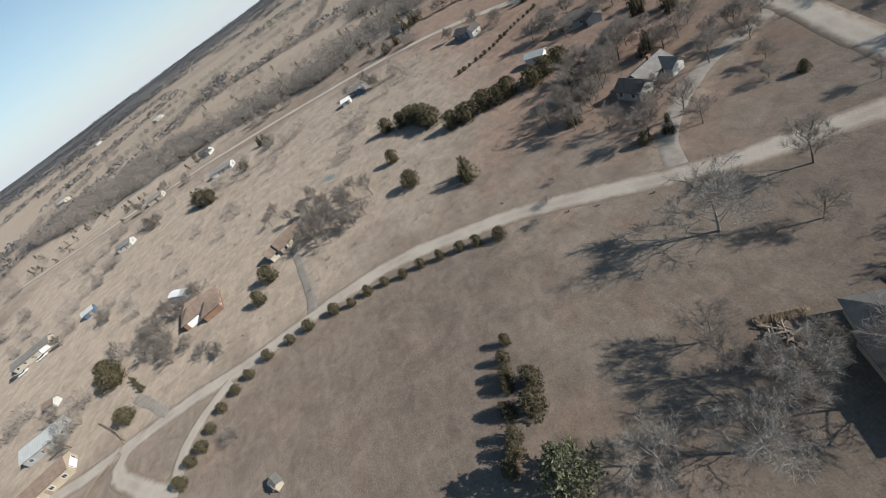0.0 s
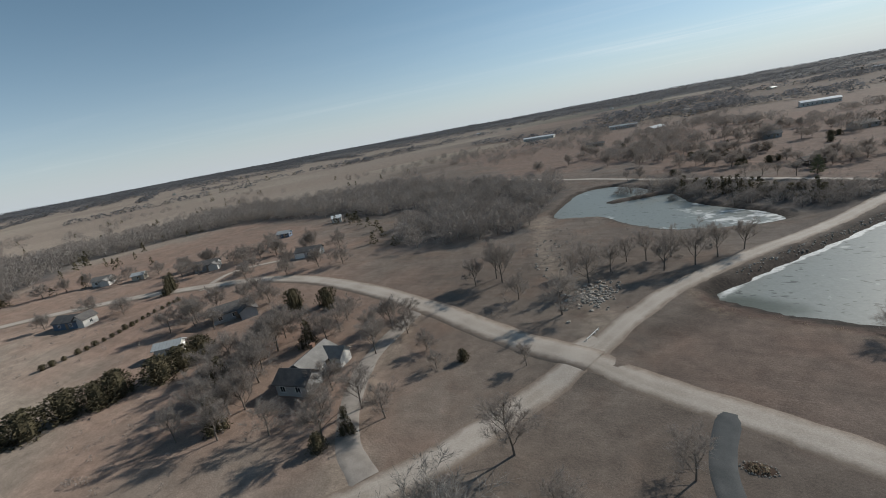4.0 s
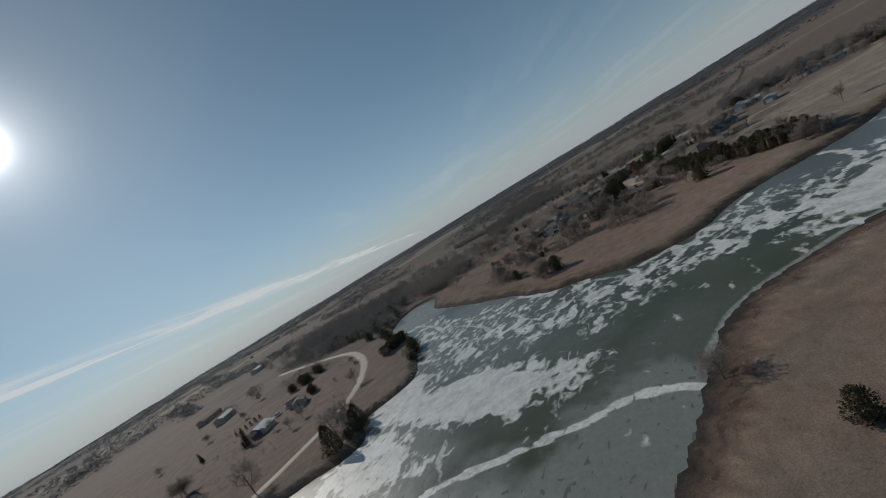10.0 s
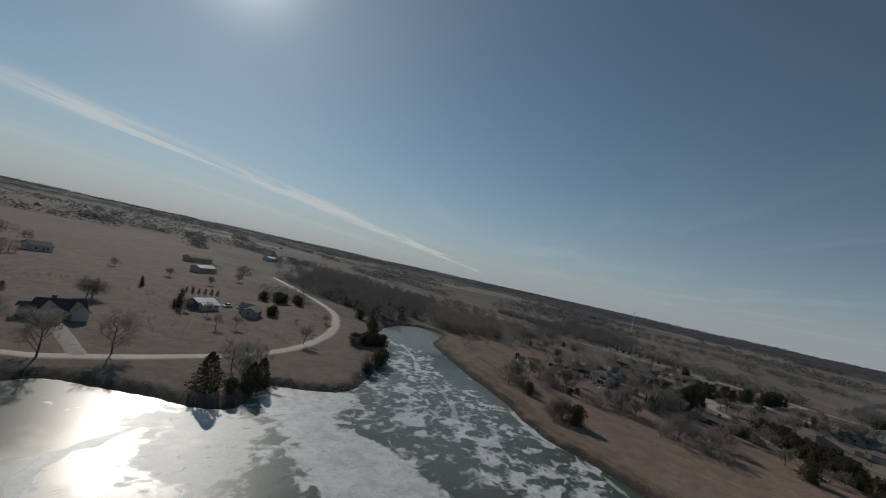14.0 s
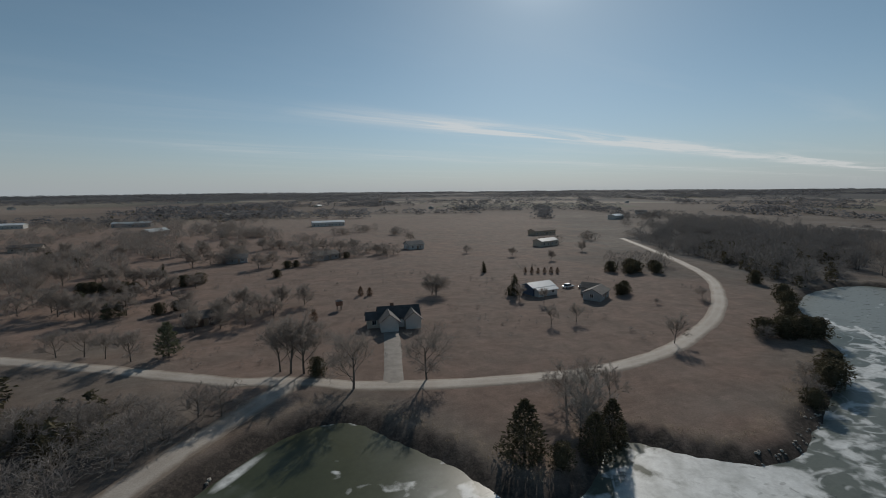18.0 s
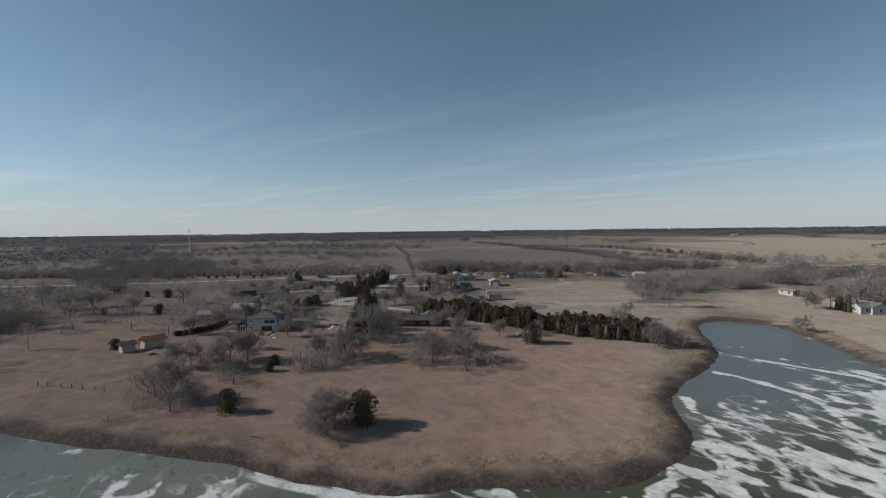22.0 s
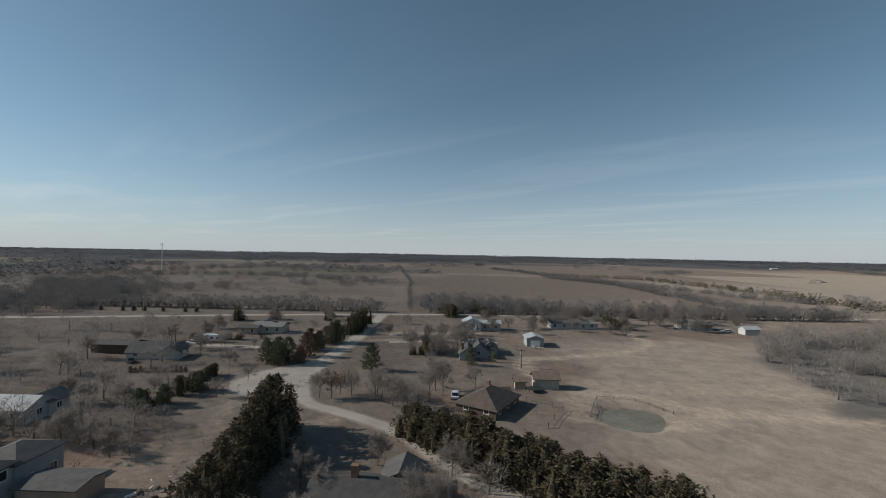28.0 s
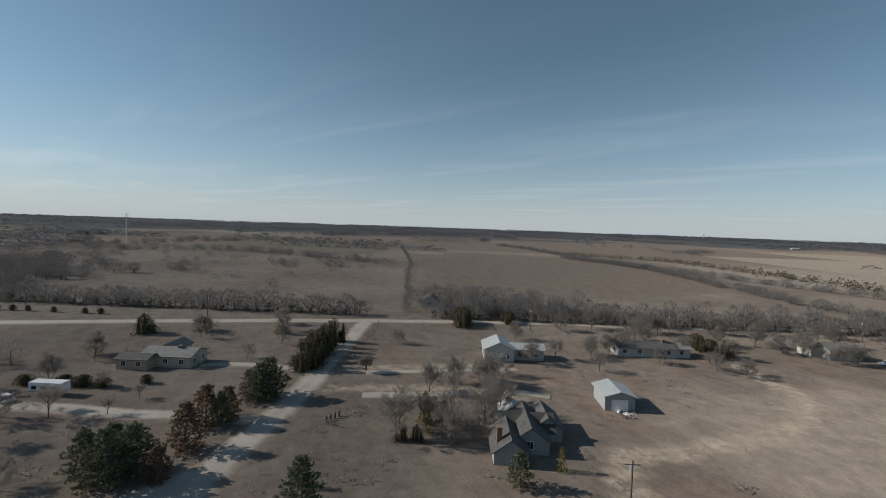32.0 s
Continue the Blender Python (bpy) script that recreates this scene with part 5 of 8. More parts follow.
# far shore and dam end
plants("dome", [(-44, 347, 8), (-36, 308, 7), (-23, 292, 9.5), (-10, 291, 7), (29, 280, 7), (40, 279, 7), (47, 280, 6.5), (38, 270, 6), (31, 263, 6), (25, 262, 5), (24, 274, 6), (12, 286, 6), (-46, 330, 8), (-58, 318, 7), (-2, 310, 6), (8, 322, 6), (-30, 346, 8), (-66, 350, 9), (-80, 332, 8), (15, 276, 6), (34, 274, 6.5), (-24, 338, 7), (-16, 334, 7)], "leafless tree in the lots beyond the dam", "trees beyond the dam", 1.25)
plants("dome", [(79, 408, 7), (89, 383, 6), (62, 422, 7), (48, 393, 7), (26, 430, 8), (124, 441, 7), (5, 427, 8), (-17, 420, 8), (72, 414, 6), (55, 410, 7), (36, 424, 7), (14, 436, 8), (-8, 428, 8), (90, 280, 7), (24, 268, 6), (19, 261, 6), (-27, 298, 7), (-35, 297, 7), (-16, 314, 7), (-7, 305, 6), (2, 313, 7), (-58, 366, 8), (170, 330, 5), (158, 350, 5), (205, 352, 6), (140, 372, 5)],
       "leafless tree in the northern farm lots", "trees in the northern lots", 1.25)
plant("pine0", 17, 244, 7.5, "dark pine beside the lake road", "", 1.05)
plants("round", [(-30, 327, 4), (-26.5, 326, 4.3), (-23, 325.5, 4), (-19.5, 324.5, 4.4), (-16, 324, 4), (-12, 323, 3.8)], "dark cedar in a dense row beyond the dam", "cedars in the row beyond the dam", 1.3)
plants("pine", [(-8, 284, 4.5), (-5.5, 286, 4.2), (-21, 303, 5)], "small dark pine in a yard beyond the dam")
plants("cone", [(116, 268, 7.5), (124, 312, 5), (-10, 353, 6), (60, 380, 4.5), (68, 381, 4.5), (94, 385, 4.5)], "dark cedar in the lots beyond the dam", "", 0.95)
plants("rust1", [(140 + 2.6 * k, 303 - k, RNG.uniform(2.2, 3.0)) for k in range(6)], "reddish brown shrub in a clipped row", "shrubs in the reddish row", 0.9)
plants("rust1", [(49, 260, 3.6), (66, 287, 3.2), (69, 286, 2.8)], "rusty brown shrub in dry grass", "", 1.0)
plants("pale", [(86, 187, 8.5), (84, 186, 7)], "pale leafless tree on the shore", "", 1.0)
plants("bare", [(43, 223, 11.5), (45.5, 222, 10.5), (41, 225, 9.5), (54, 213, 11.5), (68, 212.5, 11), (93, 197, 6.5), (87, 194, 8), (95, 193, 6), (129, 212, 7), (110, 235, 5), (10, 243, 7), (4, 247, 6), (-1, 250, 6.5), (-7, 252, 6.5), (134, 187, 4.5), (118, 235, 5),
                (92, 281, 7.5), (120, 255, 5), (115, 262, 5), (-34, 262, 6), (-60, 276, 6), (172, 242, 4.5)], "leafless tree near the far shore", "", 1.15)
plant("bare3", 91, 278, 7, "round-crowned leafless tree beside a house", "", 1.5)
plants("spire", [(73.5, 184, 8.2), (83, 181.5, 6.6), (88, 184, 7)], "tall dark cedar on the shore", "", 1.25)
plants("round", [(77, 180.5, 3.4), (48, 220.5, 3.6)], "dark round cedar shrub near the water")
plants("round", [(154, 209, 4.6), (157, 206, 5.2), (162, 205, 5.4), (166, 204, 5), (160, 208, 4.6), (145, 189, 5), (138, 185.5, 4.6), (141, 187, 4.4), (127, 181, 3.2), (175, 217, 4.6), (190, 227, 4.6), (196, 233, 5), (211, 253, 5)], "dark spreading cedar on the lake point", "cedars on the point", 1.25)
plants("round", [(151, 256, 4), (154, 258, 4.2), (177, 293, 4.6), (181, 286, 4.4), (186, 288, 5), (193, 283, 4.6), (189, 295, 4.8), (198, 290, 4.4)], "dark cedar beside the low houses on the point", "", 1.3)
plants("shrub", [(153, 242, 2), (167, 237, 2), (130, 184, 4), (151, 206, 4), (163, 209, 4)], "low leafless shrub on the point", "", 1.3)
plants("shrub", [(-60 + 6 * i + RNG.uniform(-2, 2), 243 - 4.6 * i + RNG.uniform(-3, 3) + (6 if i % 2 else 0), RNG.uniform(4, 7)) for i in range(9)] + [(8 + 3.5 * i, 212 + RNG.uniform(-6, 4) - 0.5 * i, RNG.uniform(4, 6)) for i in range(8)], "dense leafless thicket beside the pond", "thicket beside the pond", 1.3)
plants("cone", [(-30 + 7 * i + RNG.uniform(-2, 2), 236 - 5.6 * i + RNG.uniform(-3, 3), RNG.uniform(4.5, 7)) for i in range(7)], "dark cedar in the thicket beside the pond", "cedars beside the pond", 1.2)
plants("round", [(30, 79.5, 3.7), (28, 73, 3.8), (9, 87.5, 4.0)], "dark cedar with long shadow on the mown bank", "cedars on the bank", 0.95)
plants("bare", [(46, 89, 5), (5, 103, 6), (14, 101, 5), (88, 22, 6)], "leafless tree leaning over the shore", "", 1.3)
# meadow on the lake's east side
plants("round", [(169, 140, 4.4), (191, 130, 2.6), (299, 161, 3.6), (306, 181, 3), (351, 161, 4.5), (307, 161, 3.1), (361, 171, 3.4), (236, 167, 3.2), (237, 160, 2.8), (196, 128, 2.6)], "dark round cedar in dry meadow", "", 1.0)
plants("round", [(151, 119.5, 6.0), (179, 58, 6.0)], "dark broad cedar standing alone in the meadow", "", 0.95)
plants("dome", [(181, 150, 8.8), (186, 153, 7), (206, 151, 6.5), (207, 147, 7), (204, 138, 7.8), (203, 134, 8.2), (199, 141, 6.5), (216, 133, 6), (198, 117, 5.8), (191, 111, 9), (178, 92, 8), (174, 83, 7.6), (186, 88, 6.4), (185, 80, 7), (226, 120, 6), (224, 113, 6.5), (246, 148, 6.5), (190, 62, 5.5), (193, 106, 6)],
       "leafless tree with a dome of fine twigs in the meadow", "trees in the meadow", 1.15)
plants("dome", [(152, 124, 7.4), (154.5, 125, 6), (150, 126, 5.5)], "dense tall leafless thicket beside the lone cedar", "", 1.15)
plants("shrub", [(177, 96, 3), (181, 95, 3), (173, 79, 3), (171, 86, 3.2), (205, 132, 3), (189, 114, 3), (178, 148, 3), (169, 90, 2.5), (186, 108, 3)], "low leafless thicket in the meadow", "", 1.5)
plants("bare", [(311, 185, 11), (302, 170, 8), (288, 199, 9), (318, 196, 10), (324, 153, 9), (296, 190, 8), (330, 172, 7), (335, 190, 9), (300, 210, 9)], "spreading leafless tree in a dry field", "", 1.3)
plant("pale0", 209, 98.5, 11.5, "pale leafless tree beside the tall cedar screen", "", 1.25)
plant("pale1", 207, 93, 9, "pale leafless tree beside the tall cedar screen", "", 1.2)
plants("hedge", [(250, 85, 10.5), (247, 86.5, 11.2), (243, 88, 10.8), (239, 89.5, 10), (235.5, 91, 9.4), (232, 92.3, 9), (228, 94, 8.8), (224, 95.7, 8.6), (220, 97.5, 8.4), (216, 99.5, 7.8), (212, 102, 7.2)], "tall dark cedar in a dense screen", "cedars in the tall screen", 1.0)
hedge_line = spline([(238, 61.5), (227, 57), (212, 52), (201, 46.5), (191, 42), (180, 36.5), (171, 30.5), (164, 26.5)], 1.9)
plants("hedge", [(p[0] + RNG.uniform(-0.8, 0.8), p[1] + RNG.uniform(-0.8, 0.8), RNG.uniform(4.2, 7.3)) for p in hedge_line], "rusty dark green cedar in a dense windbreak", "cedars in the windbreak", 1.6)
plants("dome", [(159.5, 28, 6.6), (157, 30.5, 5.2), (172, 30, 8.4)], "grey leafless tree at the end of the windbreak", "", 1.15)
plants("hedge", [(p[0] + 1.0 + RNG.uniform(-0.8, 0.8), p[1] - 2.3 + RNG.uniform(-0.8, 0.8), RNG.uniform(4.8, 7.0)) for p in hedge_line[3::2]], "rusty dark green cedar in a dense windbreak", "cedars in the windbreak", 1.3)
plants("shrub", [(157, 28, 6), (155, 24, 5.5), (160, 26, 5), (153, 27, 4.5), (188, 48, 4.5), (186, 52, 4)], "leafless thicket at the end of the windbreak", "", 1.2)
# lots along the lane
plants("dome", [(213, 70, 5.5), (208, 75, 5), (222, 63, 6), (230, 72, 5), (206, 68, 4.5), (216, 86, 5), (228, 84, 5)], "leafless tree round the low brick house", "", 1.15)
plants("bare", [(216, 72, 5.6), (224, 82, 4.4), (254, 52, 8), (257, 47, 8), (261, 47, 8), (259, 37, 6), (266, 74, 6), (264, 67, 6.5), (262, 62, 6), (258, 58, 5.5), (251, 56, 5), (299, 38, 7.9), (303, 36, 7), (298, 21, 8), (300, 16, 7), (310, 21, 6), (313, -24, 6), (306, 14, 6), (296, 30, 6), (303, 26, 5),
                (272, 58, 4)], "leafless tree along the lane", "", 1.1)
plants("bare", [(322, 100, 6.5), (334, 94, 4.6), (348, 110, 6.2), (266, 119, 4.5), (255, 113, 5.8), (366, 94, 5), (330, 93, 5.7), (356, 59, 4.6), (297, -61, 4.5), (250, 110, 5), (262, 128, 6), (268, 136, 6), (280, 120, 5), (290, 118, 5), (383, 46, 6), (382, 71, 5.3), (312, 132, 7), (330, 130, 7), (345, 120, 6),
                (286, 88, 4.4), (275, 95, 4.2), (284, 108, 4), (335, 80, 3), (328, 84, 3.4), (344, 88, 4), (334, 33, 4.3), (318, 10, 5), (326, -20, 6), (322, -30, 5)], "small leafless yard tree", "", 1.1)
plants("dome", [(326, -46, 7), (334, -62, 7), (316, -62, 6), (308, -72, 6), (302, -56, 5.5), (306, -108, 7), (303, -122, 7), (292, -100, 6), (288, -124, 6), (314, -96, 7), (320, -84, 7), (352, -60, 7), (341, -76, 8), (322, -118, 7), (330, -100, 7), (303, -150, 8)], "leafless tree round the houses by the county road", "", 1.15)
plants("dome", [(316, 24, 6.5), (302, 31, 6), (294, 29, 5.5), (314, 10, 7), (319, 16, 6), (356, 16, 5), (334, 33, 4.5), (394, 46, 6), (390, 71, 6.5), (373, 95, 6), (352, 99, 6.5), (331, 100, 6), (351, 111, 6.5), (306, 92, 5), (262, 130, 7), (252, 140, 7), (258, 118, 6), (276, 112, 6), (284, 124, 6)], "leafless yard tree with fine grey twigs", "", 1.1)
plants("dome", [(58, 18, 6), (57, 10, 7), (52, 12, 6), (54, 4, 7), (48, 8, 6), (44, 2, 6), (77, -22, 4.5), (60, -2, 5), (92, 17, 4), (135, -103, 9), (135, -116, 9), (124, -84, 8), (118, -92, 8), (152, -96, 7), (162, -74, 6), (110, -84, 5)], "leafless tree beside the lakeside road", "", 1.2)
plants("cone", [(152, -76, 7), (156, -79, 6), (148, -104, 7), (142, -110, 6), (159, -112, 6)], "dark cedar beside the long white house", "", 1.1)
plants("dead", [(81, 13, 11), (65, 36, 8.5), (82, 18, 7), (72, 18, 10), (68.5, 21.5, 8), (66.5, 33, 6)], "dead tree with broken pale limbs beside the muddy inlet", "dead trees at the mud", 1.0)
plants("bare", [(146, -24, 7), (160, -82, 9), (188, 5, 6.6), (196, -31, 11.5), (94, 16, 6), (140, -86, 8), (165, -74, 8), (104, 0, 8), (94, 4, 7), (98, 8, 5)], "leafless tree by the inlet", "", 1.1)
plants("pine", [(284.5, 56, 7.6), (301, 79, 7.8), (303, 76, 7.2), (304.5, 82, 7), (306, 79, 6.6), (326, 56, 8), (325, 58, 7.4), (315, 65, 6), (281, 98.5, 4.8), (271, 109, 4.8), (273, 105, 4.6), (279, 26.5, 5)], "dark green pine on a dry lawn", "pines along the lane", 1.2)
plants("rust1", [(316, 67.5, 7.4), (308, 70, 7.6), (318, 64, 6), (327, 60, 6), (300, 73, 5)], "conifer with rusty brown needles", "")
plants("rust0", [(265, 71.5, 6.5), (267, 69, 5)], "tree holding dull brown leaves", "")
plants("yellow0", [(280, 18, 3.8), (303, 31, 6), (299, 32, 4), (301, 28, 4.6)], "yellowish conifer beside the house", "")
plants("cone", [(341, 46, 8), (344, 44.5, 8), (348, 42.5, 8.5), (352, 40.5, 8.5), (356, 39, 8.3), (360, 36.5, 8), (365, 34, 7.6), (345, 47, 7), (353, 43, 7.5)], "dense dark cedar hedge tree beside the lane", "cedars in the lane hedge", 1.15)
plants("dome", [(324, -39, 6.5), (325, -33, 6), (325, -11, 6), (320, 3, 6.5), (316, 8, 6), (353, -46, 7), (339, -80, 7), (308, -123, 7), (311, -136, 7), (295, -139, 6), (295, -58, 4.5), (302, -100, 7), (290, -104, 6), (330, -62, 6.5), (312, -46, 5), (395, 87, 6), (372, 95, 5), (368, 49, 6.5), (348, -22, 6), (306, -94, 6)],
       "grey leafless yard tree near the county road", "yard trees near the county road", 1.15)
plants("round", [(376, -17, 6.2), (371, -35, 4.4), (321, -75, 4.6), (315, -73.5, 4.2), (310, -74.5, 3.6), (336, -106, 4), (392, 71, 4.5)], "dark round cedar in a dry yard near the road", "", 1.15)
plants("round", [(352, 103, 2.2), (349, 95.5, 2.2), (347, 92, 2.4), (345, 88, 2.0), (344, 80, 2.0)], "low dark spreading cedar shrub beside a drive", "low cedar shrubs beside the drive", 1.5)
plants("round", [(273, 109, 4.2), (275.5, 105, 4.0), (280, 102.5, 4.6), (283, 99, 4.4), (290.5, 97.5, 3.4), (292.3, 96.8, 3.4), (294.1, 96.2, 3.3), (295.9, 95.7, 3.2)], "dark oval cedar in a short row beside the turning place", "cedars beside the turning place", 0.72)
plants("cone", [(298, 37.5, 3.2), (297, 35, 3), (393, 87, 6.6), (372, -16, 6.8), (369, -14, 6.5), (384, -37, 7.2), (368, -34, 5.5), (380, 48, 5), (291, 55, 3), (274, 108, 4), (283, 100, 4.6), (317, -72, 5), (309, -70, 4.5), (314, -80, 4)], "dark cedar near the county road", "", 1.25)
plants("round", [grid_at(-8, v) + (2.2,) for v in (100, 106, 118, 128, 134, 140, 152)], "small dark cedar along the county road", "cedars along the county road")

plants("dome", [(-236, 122, 7), (-226, 122, 6), (-240, 136, 8), (-222, 138, 7), (-246, 128, 7), (-280, 116, 7), (-296, 104, 7), (-300, 96, 7), (-274, 108, 6), (-262, 122, 7), (-306, 88, 7), (-316, 78, 7), (-212, 146, 7), (-204, 152, 7), (-218, 158, 8), (-228, 166, 8), (-190, 156, 7)], "leafless yard tree beside the western road", "", 1.3)
plants("cone", [(-219, 104, 7), (-223, 108, 7), (-214, 101, 6), (-131, 95, 6), (-119, 97, 6)], "dark cedar near the road bend", "", 1.15)
plants("round", [(q[0], q[1], RNG.uniform(1.5, 2.2)) for q in spline([(247, 152), (248.5, 146), (252, 141), (259, 137)], 1.5)], "dark low cedar in the yard hedge", "cedars in the yard hedge", 1.2)
# low shrub line in the western pasture, rusty hedge by the low houses
plants("round", [(q[0] + RNG.uniform(-0.5, 0.5), q[1], RNG.uniform(1.1, 1.9)) for q in spline([(-185, 49), (-185, 58), (-189, 71), (-194, 83), (-198, 96)], 2.4)], "low dark shrub in a pasture fence row", "shrubs in the fence row", 1.1)
plants("rust1", [(307.5 - 0.45 * k, 116 - 1.2 * k, RNG.uniform(1.3, 1.9)) for k in range(12)], "low rusty brown shrub in a hedge", "shrubs in the rusty hedge", 1.1)
plants("round", [(248, 60, 2.2), (246, 58.6, 2), (244.5, 57.6, 2)], "small dark shrub beside the drive", "", 1.0)
# trees along the western gravel road
plants("cone", [(-296, -54, 6), (-292, -50, 6.5), (-268, -66, 6), (-272, -96, 7.5), (-277, -101, 7), (-268, -92, 6.5), (-293, -139, 6.5), (-299, -143, 6), (-321, 74, 7), (-316, 70, 7.5), (-311, 64, 7), (-300, 52, 7), (-296, 44, 6.5)], "dark cedar beside the western gravel road", "cedars along the western road", 1.25)
plants("dome", [(-352, -48, 8), (-358, -40, 8.5), (-347, -30, 7.5), (-366, -60, 8), (-306, 36, 7), (-285, -131, 7), (-338, -118, 7), (-345, -160, 8), (-359, -140, 8)], "leafless tree beside the western gravel road", "trees along the western road", 1.2)

# yard trees north of the lake road
plants("dome", [(-114, 361, 8), (-108, 381, 8), (-103, 395, 8.5), (-98, 388, 7.5), (-109, 418, 8), (-115, 424, 8), (-66, 384, 8), (-70, 390, 7.5), (-66, 405, 8), (-60, 412, 7), (-89, 440, 8), (-82, 446, 8), (-68, 452, 8), (-11, 281, 7), (-4, 287, 7), (-7, 330, 7.5), (-12, 336, 7), (-3, 374, 8), (4, 380, 7.5), (14, 390, 8), (-3, 405, 8), (-10, 398, 7.5), (28, 358, 7.5), (34, 364, 7), (-54, 280, 6), (-18, 290, 7), (-24, 352, 7), (-38, 366, 7.5), (-46, 420, 8), (-130, 340, 8), (-136, 352, 7.5)], "leafless yard tree north of the lake road", "trees north of the lake road", 1.3)
plants("round", [(5, 285, 3.6), (9, 288, 3.2), (3, 328, 4.5), (8, 331, 4.6), (37, 333, 3.4), (41, 355, 3.6), (45, 357, 3.2), (71, 377, 3.4), (-37, 275, 3.0), (-58, 398, 4.5), (-84, 432, 4.5), (18, 384, 4)], "dark cedar shrub in a northern yard", "cedar shrubs north of the lake road", 1.2)

# ---- houses and sheds ----


def wall_mesh(L, W, h, rise, mat, hip):
    """Four walls on a low plinth, with the gable triangles."""
    b = Build()
    x, y = L / 2, W / 2
    if hip:
        b.box(-x, -y, -0.4, x, y, h)
    else:
        vs = [(-x, -y, -0.4), (x, -y, -0.4), (x, y, -0.4), (-x, y, -0.4), (-x, -y, h), (x, -y, h), (x, y, h), (-x, y, h), (-x, 0, h + rise), (x, 0, h + rise)]
        b.add(vs, [(3, 2, 1, 0), (0, 1, 5, 4), (2, 3, 7, 6), (1, 2, 6, 9, 5), (3, 0, 4, 8, 7), (4, 5, 9, 8), (6, 7, 8, 9)])
    return b.mesh("wall", mat)


def roof_mesh(L, W, h, rise, mat, hip, over=0.5, thick=0.16):
    """Roof slabs with eaves; a hip roof slopes on four sides."""
    b = Build()
    x, y = L / 2 + over, W / 2 + over
    drop = rise * over / (W / 2)
    z0, z1 = h - drop + 0.03, h + rise + 0.03
    k = x - y if hip else x
    k = max(k, 0.3)
    vs = [(-x, -y, z0), (x, -y, z0), (x, y, z0), (-x, y, z0), (-k, 0, z1), (k, 0, z1)]
    top = [(p[0], p[1], p[2] + thick) for p in vs]
    if hip:
        fs = [(0, 1, 5, 4), (2, 3, 4, 5), (1, 2, 5), (3, 0, 4)]
    else:
        fs = [(0, 1, 5, 4), (2, 3, 4, 5)]
    b.add(top + vs, fs + [tuple(i + 6 for i in f[::-1]) for f in fs])
    ring = [0, 1, 2, 3] if hip else None
    if hip:
        b.add(top[:4] + vs[:4], [(i + 4, (i + 1) % 4 + 4, (i + 1) % 4, i) for i in range(4)])
    else:
        b.add(top + vs, [(6, 7, 1, 0), (8, 9, 3, 2), (7, 11, 5, 1), (11, 8, 2, 5), (9, 10, 4, 3), (10, 6, 0, 4)])
    return b.mesh("roof", mat)


SHARED = {}


def shared(key, make):
    if key not in SHARED:
        SHARED[key] = make()
    return SHARED[key]


def window(parent, side, along, L, W, z=1.0, w_=1.1, h=1.2, mat="trim"):
    """A framed window set in one of four walls."""
    def frame_mesh():
        b, t = Build(), 0.09
        b.box(-w_ / 2 - t, -0.06, -t, w_ / 2 + t, 0.05, 0), b.box(-w_ / 2 - t, -0.06, h, w_ / 2 + t, 0.05, h + t)
        b.box(-w_ / 2 - t, -0.06, 0, -w_ / 2, 0.05, h), b.box(w_ / 2, -0.06, 0, w_ / 2 + t, 0.05, h), b.box(-0.025, -0.05, 0, 0.025, 0.03, h)
        return b.mesh("window_frame", mat)
    m = {"s": pose(along, -W / 2, z), "n": pose(along, W / 2, z, 0, 0, 180), "w": pose(-L / 2, along, z, 0, 0, -90), "e": pose(L / 2, along, z, 0, 0, 90)}[side]
    win = part("window", shared(("frame", w_, h, mat), frame_mesh), parent, m=m)
    part("pane", shared(("pane", w_, h), lambda: Build().box(-w_ / 2, -0.03, 0, w_ / 2, 0.02, h).mesh("pane", "glass")), win)


def door(parent, side, along, L, W, w_=1.0, h=2.05, mat="wood", name="door"):
    def leaf():
        b = Build().box(-w_ / 2 - 0.09, -0.05, -0.1, w_ / 2 + 0.09, 0.05, h + 0.09)
        rows = 4 if name == "garage_door" else 2
        for i in range(rows):
            b.box(-w_ / 2 + 0.1, -0.08, 0.08 + i * h / rows, w_ / 2 - 0.1, -0.04, (i + 1) * h / rows - 0.05)
        return b.mesh(name, mat)
    m = {"s": pose(along, -W / 2, 0.05), "n": pose(along, W / 2, 0.05, 0, 0, 180), "w": pose(-L / 2, along, 0.05, 0, 0, -90), "e": pose(L / 2, along, 0.05, 0, 0, 90)}[side]
    part(name, shared((name, w_, h, mat), leaf), parent, m=m)


def block(parent, L, W, h, rise, wall, roof, hip=False, m=None, sides="snwe", storeys=1, over=0.5):
    """Walls, roof and windows of one wing under a house."""
    wl = part("wall", wall_mesh(L, W, h, rise, wall, hip), parent, m=m)
    part("roof", roof_mesh(L, W, h, rise, roof, hip, over), parent, m=m)
    for s in sides:
        run = L if s in "sn" else W
        n = max(1, int(run / 3.6))
        for st in range(storeys):
            for i in range(n):
                window(wl, s, (i + 0.5) * run / n - run / 2 + 0.15, L, W, 0.95 + 2.7 * st)
    return wl


